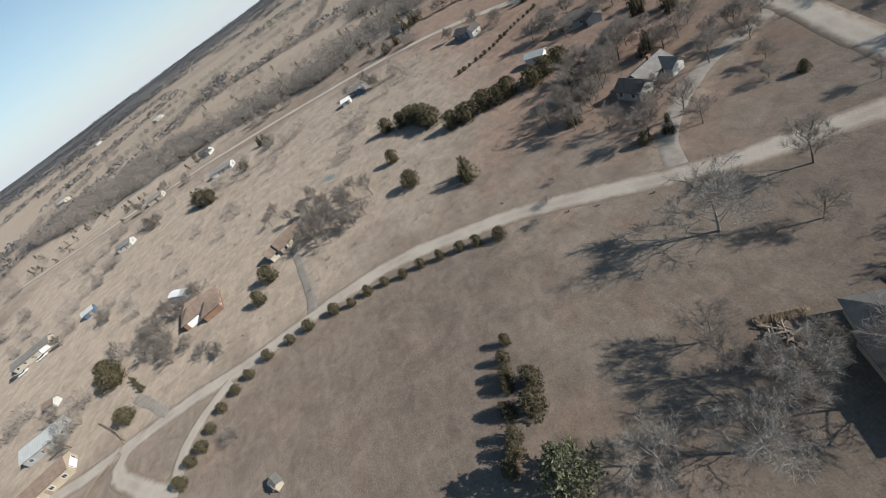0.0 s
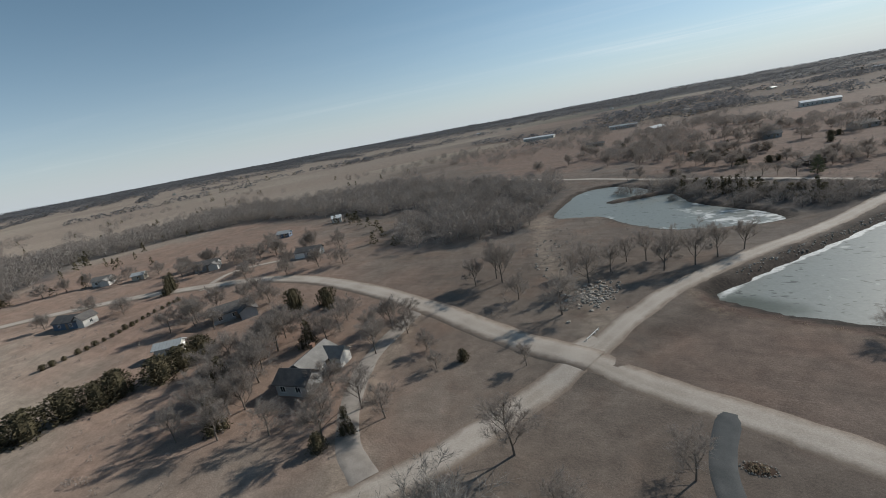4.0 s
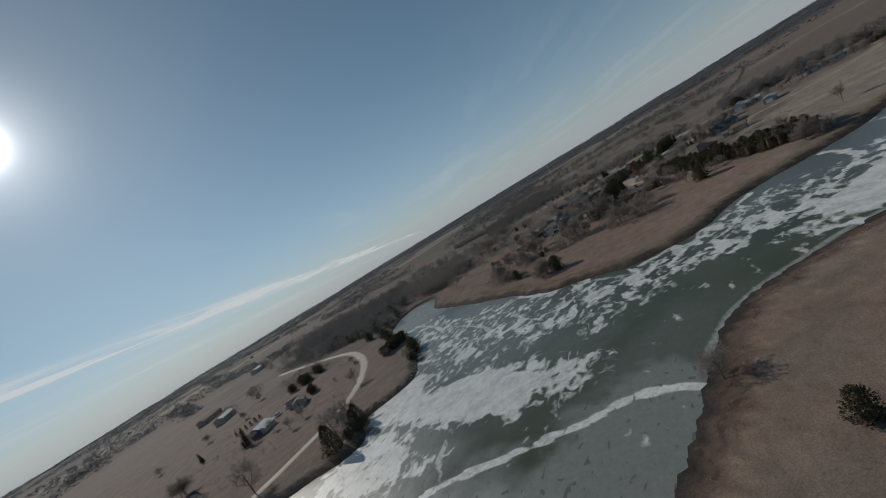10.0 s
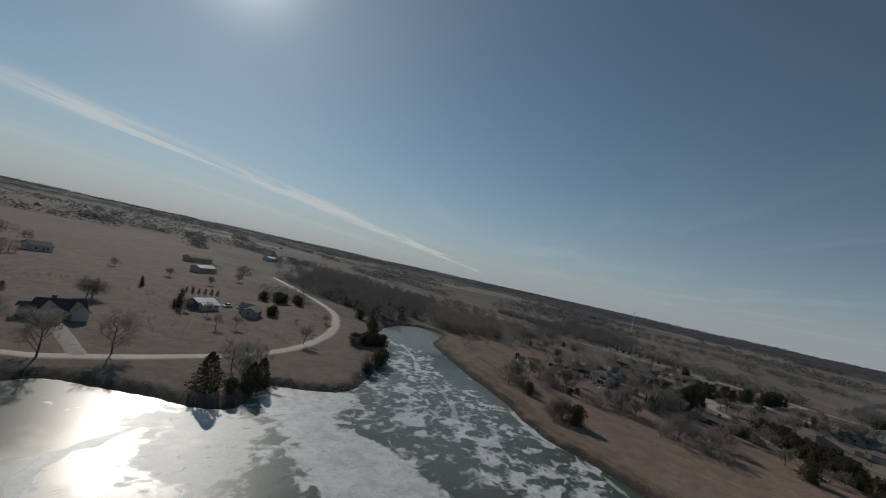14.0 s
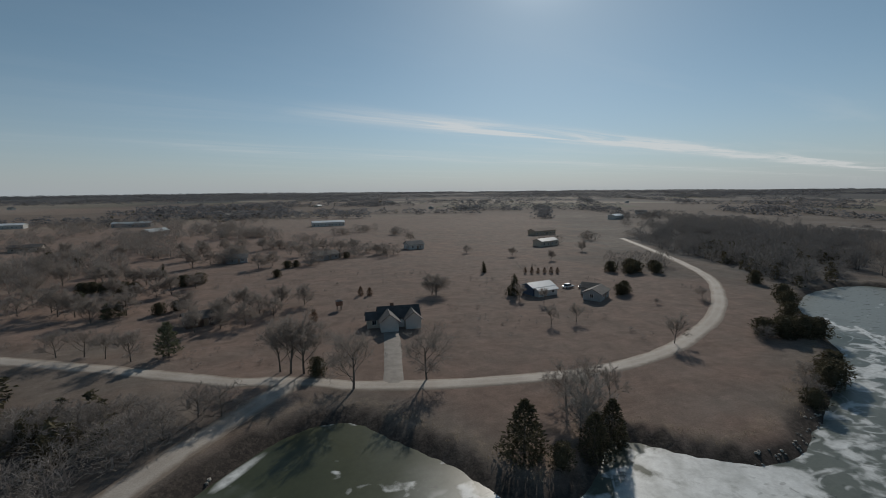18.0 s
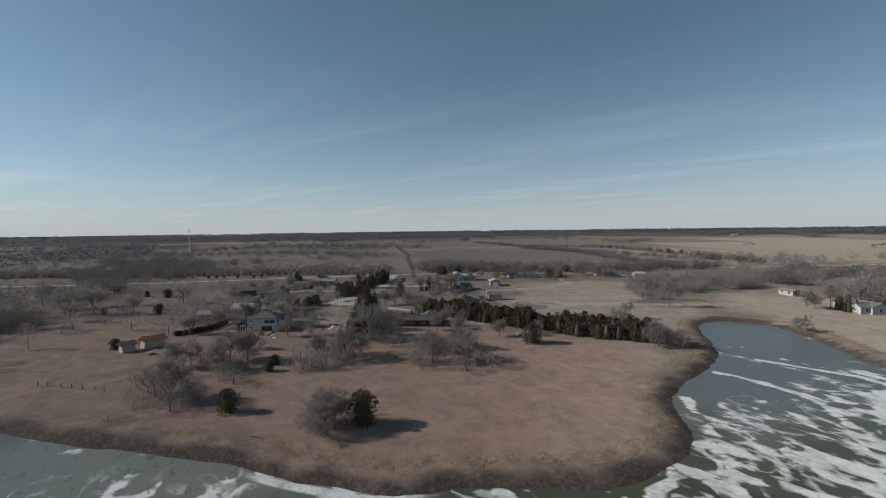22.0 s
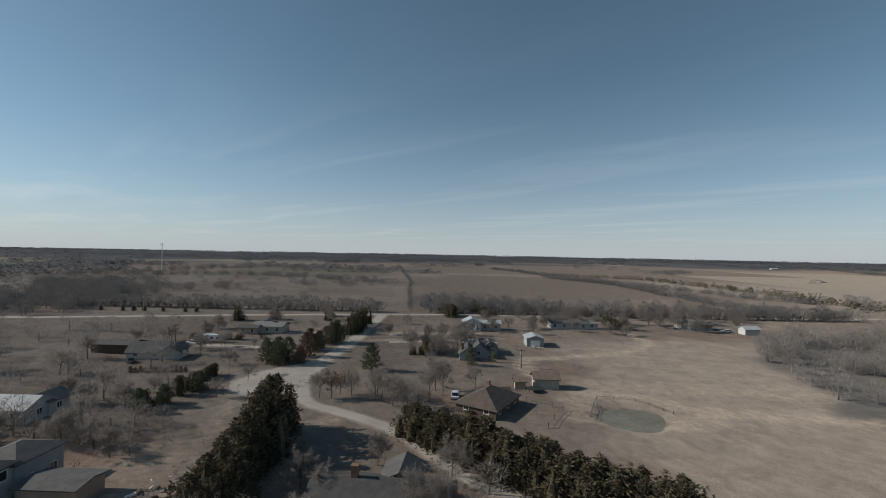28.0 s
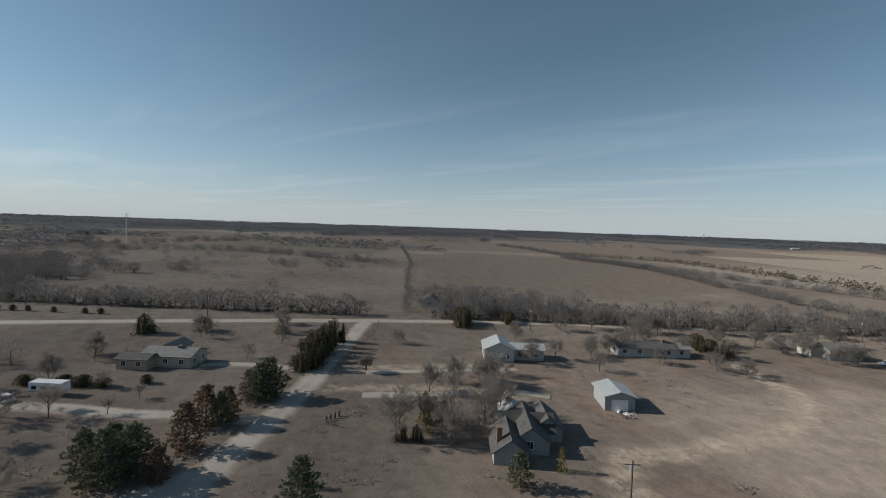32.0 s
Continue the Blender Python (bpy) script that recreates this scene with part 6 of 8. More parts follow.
def house(label, x, y, turn, L, W, h=2.7, rise=1.8, wall="white", roof="shingle", hip=False, wings=(), chimney=None, garage=None, doors=("s",), storeys=1, name="house", category="house", sides="snwe"):
    ob = base(name, label, category, x, y, turn)
    L, W, rise = L * 0.82, W * 0.82, rise * 0.82
    wl = block(ob, L, W, h, rise, wall, roof, hip, None, sides, storeys)
    for s in doors:
        door(wl, s, 0.9, L, W)
    if garage:
        door(wl, garage[0], garage[1] * 0.8, L, W, garage[2] if len(garage) > 2 else 4.4, 2.2, "trim", "garage_door")
    for dx, dy, dt, l2, w2, h2, r2, *rest in wings:
        dx, dy, l2, w2, r2 = dx * 0.82, dy * 0.82, l2 * 0.82, w2 * 0.82, r2 * 0.82
        block(ob, l2, w2, h2, r2, rest[0] if rest else wall, rest[1] if len(rest) > 1 else roof, hip if len(rest) < 3 else rest[2], pose(dx, dy, 0, 0, 0, dt), "sn" if l2 > 4 else "")
    if chimney:
        cx, cy, ch = chimney[0] * 0.82, chimney[1] * 0.82, chimney[2] * 0.92
        b = Build().box(cx - 0.45, cy - 0.4, h * 0.5, cx + 0.45, cy + 0.4, ch).box(cx - 0.53, cy - 0.48, ch, cx + 0.53, cy + 0.48, ch + 0.12)
        part("chimney", b.mesh("chimney", "brick"), ob)
    return ob


# west side of the road
house("grey-roofed house with white gables among bare trees", -96, 69, 100, 12.5, 7.5, 2.8, 2.2, "white", "shingle", wings=((-8, -1.5, 90, 9, 6.5, 2.8, 2.0, "greywall", "dark_shingle"), (4, -4, 90, 7, 5, 2.7, 1.7)), chimney=(2, 0.5, 6.0), garage=("s", 5.0))
house("brown-roofed bungalow beside a pale driveway", -147, -42, 114, 14, 9, 2.7, 2.0, "tanwall", "brown_shingle", wings=((-9, 1, 0, 6, 7, 2.5, 1.6, "cream", "brown_shingle"),), garage=("e", 0.0))
house("large grey-brown hip-roofed house on a dry lot", -143, -80, 100, 17, 11, 2.8, 2.6, "brick", "brown_shingle", True, wings=((5, -7, 90, 9, 8, 2.8, 2.2), (-5, 6, 90, 8, 7, 2.8, 2.0)), garage=("s", -4.0))
house("small blue house with grey roof beside the road", -259, 12, 70, 11, 7, 2.8, 1.8, "blue", "shingle", wings=((4, -4, 90, 6, 5, 2.4, 1.2),))
house("small white shed beside the blue house", -253, 4, 70, 6, 5, 2.4, 1.2, "white", "white_roof", sides="s", name="shed", category="shed")
house("long dark-blue house with a white gable end", -224, 71, 20, 13, 7.5, 2.8, 2.0, "blue", "dark_shingle", wings=((7.5, 0, 90, 7, 5, 3.0, 2.0, "white", "dark_shingle"),))
house("pale metal-roofed shed behind cedars", -148, 66, 40, 8, 5, 2.8, 1.2, "white", "metal_roof", sides="s", name="shed", category="shed", garage=("e", 0, 3.0))
house("dark-roofed house half hidden by trees", -153, 89, 60, 15, 9, 2.8, 2.2, "greywall", "dark_shingle", wings=((5, -5, 90, 8, 6, 2.6, 1.6),))
house("low dark house beyond the road bend", -179.5, 148.5, 25, 14, 7, 2.8, 1.8, "greywall", "dark_shingle", garage=("s", -5))
house("small blue outbuilding in a wooded yard", -239, 185, 25, 9, 6, 2.6, 1.4, "blue", "metal_roof", name="shed", category="shed")
house("small white building at the wood's edge", -226, 217, 40, 7, 5, 3.0, 1.6, "white", "white_roof", name="shed", category="shed")
house("pale green metal-roofed building by the fence", -131, -141, 96, 16, 11, 3.0, 2.0, "greywall", "metal_roof", name="shed", category="shed", garage=("w", 0, 4.0))
house("long white house with a grey roof beside the gravel road", -299, -84, 72, 20, 8, 2.8, 1.8, "white", "shingle", garage=("s", -6))
house("small white shed among roadside trees", -283, -100, 72, 7, 5, 2.5, 1.3, "white", "white_roof", sides="s", name="shed", category="shed")
house("white gabled house across the gravel road", -378, -106, 66, 13, 8, 3.0, 2.2, "white", "dark_shingle", wings=((5, -4, 90, 6, 5, 2.6, 1.6),))
house("low pale house under trees by the gravel road", -350, -148, 84, 16, 8, 2.8, 1.8, "cream", "shingle")
house("pale house in a wooded roadside yard", -287, -156, 80, 13, 8, 2.8, 1.8, "white", "shingle")
house("small white house across the western road", -288, 108, 38, 10, 7, 2.8, 1.8, "white", "shingle", wings=((4, -4, 90, 6, 5, 2.4, 1.2),))
house("grey farmhouse in a wooded western yard", -231, 130, 40, 13, 8, 2.8, 2.0, "greywall", "dark_shingle", wings=((5, -4, 90, 6, 5, 2.5, 1.4, "white", "shingle"),))
house("pale shed beside the western road", -268, 116, 38, 7, 5, 2.6, 1.2, "cream", "metal_roof", sides="s", name="shed", category="shed")
house("dark-roofed farmhouse near the wood", -325, 62, 30, 12, 8, 2.8, 2.0, "greywall", "dark_shingle")
house("long low house with pale walls on a bare lot", -217, -190, 100, 24, 9, 2.8, 1.8, "cream", "shingle", garage=("s", 8))
house("small blue metal shed on a bare lot", -218, -157, 100, 7, 5, 2.6, 1.3, "blue", "metal_roof", name="shed", category="shed", sides="s")
house("narrow white trailer home behind a house", -165, -93, 50, 12, 3.6, 2.7, 0.5, "white", "white_roof", name="mobile_home", category="trailer")
house("small white shed at the lot's corner", -154, -150, 80, 6, 4, 2.4, 1.1, "white", "brown_shingle", sides="s", name="shed", category="shed")
house("long brown-roofed barn beside the fenced loop", -108, -130, 106, 20, 9, 3.2, 2.0, "tanwall", "brown_shingle", name="barn", category="barn", garage=("e", 0, 3.4))
house("wide lakeside house with slate grey hipped roofs", -13.5, 40, -24, 20, 10.5, 2.9, 2.6, "tanwall", "lake_shingle", True, wings=((-6, -4.5, 84, 11, 9, 2.9, 2.2), (6, -5, 90, 11, 8, 2.9, 2.0), (0, -5, 90, 12, 10.5, 2.9, 2.3)), chimney=(1, 1.6, 6.2), doors=("n",))
house("small white-roofed pump house by a trellis", -58, -52, 30, 2.4, 1.8, 1.5, 0.5, "cream", "shingle", sides="", name="shed", category="shed")
# far shore
house("gabled white-fronted house with a dark roof", 71, 250, 174, 13, 7.5, 2.8, 2.8, "white", "dark_shingle", wings=((-4.2, 2.6, 90, 8, 5, 2.8, 2.2), (3.6, 4.2, 90, 8, 5.6, 2.8, 2.3), (8, 0.5, 0, 5, 5, 2.6, 1.6, "cream", "dark_shingle")), garage=("n", 0.2, 2.6), chimney=(2, -1, 6.4))
house("long white-roofed metal barn", 125.5, 268, 10, 11.5, 7, 2.9, 1.3, "blue", "white_roof", name="barn", category="barn", wings=((0, -4.8, 0, 10, 3.2, 2.2, 0.6, "white", "white_roof"),), sides="s", garage=("e", 0, 3.0))
house("low house with a pale yard among trees", 140, 255, 35, 11, 7, 2.5, 1.6, "greywall", "dark_shingle", wings=((6, 4, 90, 7, 6, 2.6, 1.5),))
house("white farmhouse beside the far road", 116, 402, 10, 13, 9, 3.0, 2.4, "white", "shingle")
house("low dark house in distant trees", 60, 378, 30, 16, 9, 2.8, 2.0, "greywall", "dark_shingle")
house("pale distant shed with metal roof", 200, 384, 20, 20, 9, 3.4, 1.6, "cream", "metal_roof", name="barn", category="barn", sides="s")
house("large distant white-roofed barn", 412, 571, 20, 24, 12, 4.5, 2.0, "white", "white_roof", name="barn", category="barn", sides="s")
house("distant long brown barn", 236, 448, 14, 28, 10, 3.6, 1.8, "tanwall", "brown_shingle", name="barn", category="barn", sides="s")
house("long blue-roofed poultry barn far away", -119, 689, 0, 44, 12, 4.0, 1.8, "greywall", "metal_roof", name="barn", category="barn", sides="s")
house("long pale poultry barn far away", 79, 614, 5, 40, 12, 4.0, 1.8, "white", "white_roof", name="barn", category="barn", sides="s")
house("long pale barn far away", -250, 720, 0, 60, 12, 4.0, 1.8, "white", "white_roof", name="barn", category="barn", sides="s")
house("low dark house in scattered trees", 19, 269, 20, 10, 7, 2.4, 1.6, "dark_brick", "dark_shingle")
house("low house beyond the pond road", -117, 483, 10, 20, 9, 2.8, 1.8, "cream", "dark_shingle")
house("small grey house in a wooded lot", 16, 384, 5, 12, 8, 2.8, 1.9, "greywall", "shingle")
# east meadow
villa = house("two-storey white house with a grey hipped roof", 241.1, 124.9, -118, 12, 8.6, 4.7, 1.9, "white", "dark_shingle", True, wings=((-8.2, -0.6, 90, 6.4, 4.4, 2.5, 1.5, "blue", "dark_shingle", False), (2.5, 8.5, 90, 9, 8, 4.4, 1.6, "greywall", "dark_shingle", True)), doors=(), sides="")
villa_wall = villa.children[0]
for along_, z_, wd_, ht_ in ((-3.7, 3.3, 0.7, 0.6), (-2.5, 3.3, 0.7, 0.6), (-0.7, 3.3, 0.7, 0.6), (2.6, 2.9, 3.6, 1.1), (-3.8, 0.9, 0.9, 1.2), (1.6, 0.35, 3.7, 1.7)):
    window(villa_wall, "s", along_, 12 * 0.82, 8.6 * 0.82, z_, wd_, ht_)
for along_ in (-1.9, 1.4):
    window(villa_wall, "e", along_, 12 * 0.82, 8.6 * 0.82, 2.9, 2.2, 1.2)
part("door", Build().box(-0.85, -0.05, 0, 0.85, 0.05, 2.05).box(-0.95, -0.07, 2.05, 0.95, 0.07, 2.15).mesh("door", "trim"), villa, "white glazed double door", pose(-6.72, -3.16, 0.1))
for sx in (-0.42, 0.42):
    part("door_pane", Build().box(-0.3, -0.03, 0, 0.3, 0.03, 1.7).mesh("door_pane", "glass"), villa, "", pose(-6.72 + sx, -3.21, 0.3))
deck = base("deck", "reddish brown wooden deck with low rails beside the white house", "deck", 237.7, 135.2, -118)
for k in range(14):
    part("board", shared("deck_board", lambda: Build().box(-2.9, -0.14, 0.52, 2.9, 0.14, 0.58).mesh("board", "deck_wood")), deck, m=pose(0, -2.1 + k * 0.3, 0))
for sx in (-2.8, -0.9, 0.9, 2.8):
    for sy in (-2.1, 1.9):
        part("post", shared("deck_post", lambda: Build().box(-0.06, -0.06, -0.3, 0.06, 0.06, 1.45).mesh("post", "deck_wood")), deck, m=pose(sx, sy, 0))
for z_ in (0.95, 1.4):
    part("rail", Build().box(-2.8, -2.16, z_, 2.8, -2.08, z_ + 0.07).mesh("rail", "deck_wood"), deck)
    part("rail", Build().box(-2.86, -2.1, z_, -2.78, 1.9, z_ + 0.07).mesh("rail", "deck_wood"), deck)
house("dark flat-roofed garage beside the white house", 238.5, 113, -118, 9.5, 6, 2.5, 0.5, "tanwall", "dark_shingle", name="garage", category="garage", sides="", doors=())
booth = base("lookout_booth", "small wooden booth on posts in dry grass", "booth", 57, 270, 10)
for sx in (-0.6, 0.6):
    for sy in (-0.5, 0.5):
        part("post", shared("booth_post", lambda: Build().box(-0.07, -0.07, -0.3, 0.07, 0.07, 3.2).mesh("post", "bark")), booth, m=pose(sx, sy, 0))
part("cabin", Build().box(-0.9, -0.8, 1.5, 0.9, 0.8, 2.9).mesh("cabin", "brick"), booth)
part("roof", Build().box(-1.1, -1.0, 2.9, 1.1, 1.0, 3.3, 0, 0.35).mesh("roof", "dark_shingle"), booth)
house("pale metal-roofed house behind the yard", 277, 129, 62, 9.5, 8, 2.8, 2.0, "white", "metal_roof", wings=((-2, -5, 90, 6, 6, 2.8, 1.6, "white", "shingle"),))
house("low grey house with a flat-pitched roof", 271.5, 141.5, 62, 10, 6, 2.6, 1.2, "greywall", "shingle")
house("dark low shed with pale roof edge", 338.2, 123.7, 62, 16, 8, 2.8, 1.2, "dark_brick", "dark_shingle", wings=((2, -5.5, 0, 9, 4, 2.4, 0.5, "greywall", "metal_roof"),), name="shed", category="shed", sides="s")
house("long white-fronted house with a dark roof", 326, 113.5, 72, 13, 8.5, 2.2, 2.9, "white", "dark_shingle", wings=((-9, 1, 90, 9, 6, 2.6, 1.6),))
house("low grey-roofed house with a carport", 358.3, 75.8, 62, 15, 9, 2.8, 1.6, "cream", "shingle", wings=((5, -8, 90, 8, 6, 2.6, 1.6, "white", "shingle"), (8, 5, 0, 9, 6, 2.6, 0.9, "tanwall", "dark_shingle")), chimney=(-2, 0.5, 5.0), garage=("s", 5.5))
house("long low brick house under a dark roof", 220, 76, 58, 19, 8, 2.2, 1.5, "dark_brick", "dark_shingle", wings=((-4, -5, 90, 7, 6, 2.6, 1.4),), chimney=(3, 0, 5.4))
house("dark-roofed house beside the cedar windbreak", 245.6, 41.6, 122, 15, 11.5, 2.1, 2.9, "dark_brick", "umber_shingle", True, chimney=(-3, -1.5, 5.6))
house("cream garden building with a brown roof", 252.5, 20, 62, 7.5, 4.6, 2.7, 1.5, "cream", "brown_shingle", sides="s", doors=("w",), name="shed", category="shed")
house("small brown garden shed", 254.5, 26.5, 62, 3.2, 2.6, 2.1, 0.7, "tanwall", "brown_shingle", sides="", name="shed", category="shed")
house("grey house with many dark gables", 290.4, 17, -28, 13, 7.5, 2.2, 2.8, "greywall", "dark_shingle", wings=((-6, 4.5, 0, 10, 6.5, 2.1, 2.4), (4, -4.5, 0, 9, 6.5, 2.2, 2.4), (1.5, 0.5, 90, 12, 6, 2.2, 2.5), (9.5, 2, 0, 5, 5, 2.1, 1.6, "greywall", "metal_roof")), chimney=(-8.5, 6.6, 5.6), storeys=1)
house("pale metal garage with a ribbed roof", 296, -10.5, -28, 9, 7.5, 3.0, 1.2, "greywall", "metal_roof", sides="s", garage=("w", 0, 3.2), name="garage", category="garage")
house("white gabled house with a long metal-roofed wing", 333.5, -5.5, 152, 11, 10, 3.4, 2.3, "white", "metal_roof", wings=((-1, 10, 90, 11, 7, 3.0, 1.2, "white", "metal_roof"),), garage=("e", 0, 4.2))
house("long white ranch house with a sunroom", 321, -50, 62, 21, 8, 2.7, 1.5, "white", "dark_shingle", wings=((-13, -0.5, 0, 6, 7, 2.7, 1.2, "white", "shingle"),), chimney=(-7, 0.5, 5.2))
house("white house with a grey roof under bare trees", 296.7, -108.4, 62, 12, 8.5, 2.8, 2.0, "white", "shingle", wings=((7, -3, 90, 7, 6, 2.6, 1.6),))
house("small white metal shed beside the road", 279, -118, 62, 8, 6, 2.6, 1.3, "white", "metal_roof", sides="", garage=("w", 0, 2.6), name="shed", category="shed")
house("small white house with a blue-grey roof beyond the road", 414, -21.5, -28, 10, 8, 3.0, 2.6, "white", "shingle", wings=((5, 3, 90, 6, 5, 2.6, 1.6),))
house("small red-roofed shed at the meadow's edge", 234.5, 157.5, 118, 7, 4, 2.4, 1.0, "cream", "red_roof", sides="", name="shed", category="shed")
house("small cream shed at the meadow's edge", 231.5, 163.5, 118, 4, 3, 2.2, 0.8, "cream", "brown_shingle", sides="", name="shed", category="shed")
house("long white house with a porch near the inlet", 150, -83, -28, 17, 8, 2.9, 1.8, "white", "shingle", wings=((-4, 5, 90, 6, 6, 2.8, 1.6), (10, 0, 0, 6, 6, 2.6, 1.4, "white", "dark_shingle")), chimney=(2, 0, 5.4))
house("dark-roofed house next to the white one", 128, -98, -28, 15, 8, 2.8, 1.8, "greywall", "dark_shingle")
house("pale trailer home by a thicket", 186, -108, -28, 11, 4, 2.5, 0.7, "cream", "shingle", name="mobile_home", category="trailer")


# ---- vehicles ----


def car(label, x, y, turn, paint, tall=1.45, length=4.6):
    ob = base("car", label, "car", x, y, turn)
    b = Build()
    w_, l = 0.9, length / 2
    prof = [(-l, 0.45), (-l, 0.85), (-l * 0.62, 0.95), (l * 0.45, 0.95), (l * 0.95, 0.85), (l, 0.45)]
    n = len(prof)
    vs = [(px_, s * w_, pz) for s in (-1, 1) for px_, pz in prof]
    b.add(vs, [tuple(range(n))[::-1], tuple(range(n, 2 * n))] + [(i, (i + 1) % n, (i + 1) % n + n, i + n) for i in range(n)])
    part("body", b.mesh("body", paint), ob)
    part("cabin", Build().box(-l * 0.72, -0.82, 0.94, l * 0.4, 0.82, tall - 0.04, 0, 0.8).mesh("cabin", "glass"), ob)
    part("car_roof", Build().box(-l * 0.55, -0.66, tall - 0.05, l * 0.22, 0.66, tall + 0.02).mesh("car_roof", paint), ob)
    for sx in (-1, 1):
        for sy in (-1, 1):
            wh = part("wheel", shared("tyre", lambda: Build().tube([(0, -0.11, 0), (0, 0.11, 0)], [0.34, 0.34], 14).mesh("wheel", "black")), ob, m=pose(sx * l * 0.62, sy * 0.84, 0.34))
            part("rim", shared("rim", lambda: Build().tube([(0, -0.125, 0), (0, 0.125, 0)], [0.2, 0.2], 10).mesh("rim", "steel")), wh)
    return ob


car("white car parked by the low house", 342, 103, 40, "car_white", 1.5)
car("white car beside the dark-roofed house", 254.5, 45, -30, "car_white", 1.55)
car("white car in the farm yard", 286, -113, 60, "car_white")
car("dark car parked in the yard", 320, 118, 20, "car_dark")
car("white pickup by the long house", -208, -182, 100, "car_white", 1.6, 5.4)
car("white car by the long house", -206, -192, 95, "car_white")
car("dark car by the long house", -207, -198, 95, "car_dark")
car("white car beside the barn", 140, 271, 10, "car_white", 1.6)
car("white car beside the barn", 145, 269, 30, "car_white")


def caravan(label, x, y, turn):
    ob = base("caravan", label, "caravan", x, y, turn)
    part("body", Build().box(-3.4, -1.15, 0.55, 3.4, 1.15, 2.8, 0, 0.985).mesh("body", "car_white"), ob)
    for px_ in (-2.0, 0.2, 2.2):
        part("window", Build().box(px_ - 0.5, -1.2, 1.4, px_ + 0.5, 1.2, 2.1).mesh("window", "glass"), ob)
    part("stripe", Build().box(-3.42, -1.17, 0.9, 3.42, 1.17, 1.1).mesh("stripe", "tanwall"), ob)
    for px_ in (-0.5, 0.6):
        for sy in (-1, 1):
            part("wheel", shared("tyre", None), ob, m=pose(px_, sy * 1.05, 0.34))
    return ob


caravan("white caravan parked beside the gravel drive", 343.5, 96.5, 62)

# ---- poles, mast, fences ----


def utility_pole(x, y, h=8.5, turn=62):
    ob = base("utility_pole", "weathered wooden utility pole with a crossarm", "pole", x, y, turn, "utility poles")
    part("pole", shared(("pole", h), lambda: Build().tube([(0, 0, -0.5), (0, 0, h)], [0.16, 0.11], 8).mesh("pole", "bark")), ob)
    part("crossarm", shared("arm", lambda: Build().box(-1.1, -0.06, -0.06, 1.1, 0.06, 0.06).mesh("crossarm", "bark")), ob, m=pose(0, 0.12, h - 0.5))
    part("transformer", shared("can", lambda: Build().tube([(0, 0, -0.5), (0, 0, 0.35)], [0.24, 0.24], 10).mesh("transformer", "steel")), ob, m=pose(0, -0.38, h - 1.3))


for u in (-110, -178, -60, 60, 130, 200):
    p = grid_at(-7, u)
    utility_pole(p[0], p[1])
utility_pole(270, 14.5, 6.0)
utility_pole(338, 108, 8.0)

mast = base("radio_mast", "tall thin lattice radio mast with antennas on top", "mast", 830, 163)
b = Build()
for a in range(3):
    c, s = math.cos(a * math.tau / 3), math.sin(a * math.tau / 3)
    b.tube([(c * 0.7, s * 0.7, -1), (c * 0.6, s * 0.6, 39)], [0.1, 0.09], 4)
part("legs", b.mesh("legs", "steel"), mast)
b = Build()
for k in range(26):
    for a in range(3):
        p, q = a * math.tau / 3, (a + 1) * math.tau / 3
        b.tube([(math.cos(p) * 0.66, math.sin(p) * 0.66, k * 1.5), (math.cos(q) * 0.66, math.sin(q) * 0.66, k * 1.5 + 1.5)], [0.05, 0.05], 3)
part("bracing", b.mesh("bracing", "steel"), mast)
for a in range(3):
    p = a * math.tau / 3
    part("antenna", Build().box(-0.2, -0.15, -1.2, 0.2, 0.15, 1.2).mesh("antenna", "trim"), mast, m=pose(math.cos(p) * 2.2, math.sin(p) * 2.2, 39.2))
part("platform", Build().tube([(0, 0, 38.0), (0, 0, 38.2)], [2.3, 2.3], 12).mesh("platform", "steel"), mast)


def fence(label, line, gap=2.6, h=1.2, rails=(0.45, 0.85, 1.15), mat="wood", thick=0.06):
    ob = tagged(new("fence"), label, "fence")
    p = spline(line, gap)
    post = shared(("post", h, mat), lambda: Build().box(-0.07, -0.07, -0.4, 0.07, 0.07, h).mesh("post", mat))
    for i, q in enumerate(p):
        part("post", post, ob, m=pose(q[0], q[1], ground_z(q[0], q[1])))
    for i in range(len(p) - 1):
        a, c = p[i], p[i + 1]
        za, zc = ground_z(*a), ground_z(*c)
        for r in rails:
            bb = Build().tube([(a[0], a[1], za + r), (c[0], c[1], zc + r)], [thick, thick], 4)
            part("rail", bb.mesh("rail", mat), ob)


fence("pale wooden rail fence beside the turning loop", [(-121, -117), (-103, -102), (-96, -108), (-88, -112)], 3.0, 1.3)
fence("low dark fence round the dugout field", [(232, 25), (237, 19), (240, 15), (235, 8), (226, 7)], 3.0, 0.7, (0.3, 0.6), "bark", 0.03)
fence("dark wire fence round the yard of the dark-roofed house", [(246, 31), (237, 28), (234, 33), (231, 37)], 3.0, 1.2, (0.5, 1.1), "bark", 0.03)
fence("wire fence along the meadow's edge", [(195, 163), (200, 159), (208, 153), (222, 146)], 5.0, 1.2, (0.5, 1.1), "wood", 0.025)
fence("wire fence in front of the ploughed field", [grid_at(-6, -4), grid_at(-30, -3), grid_at(-56, -2)], 4.0, 1.2, (0.5, 1.1), "wood", 0.025)
fence("white rail fence at the crossroads", [(-42.9, 91), (-41.6, 95.5)], 1.5, 0.55, (0.45,), "trim", 0.07)

fence("short pale rail fence in the meadow", [(207, 177), (203, 172), (199, 167.5), (195, 163)], 3.0, 1.0, (0.5, 0.9), "concrete", 0.03)

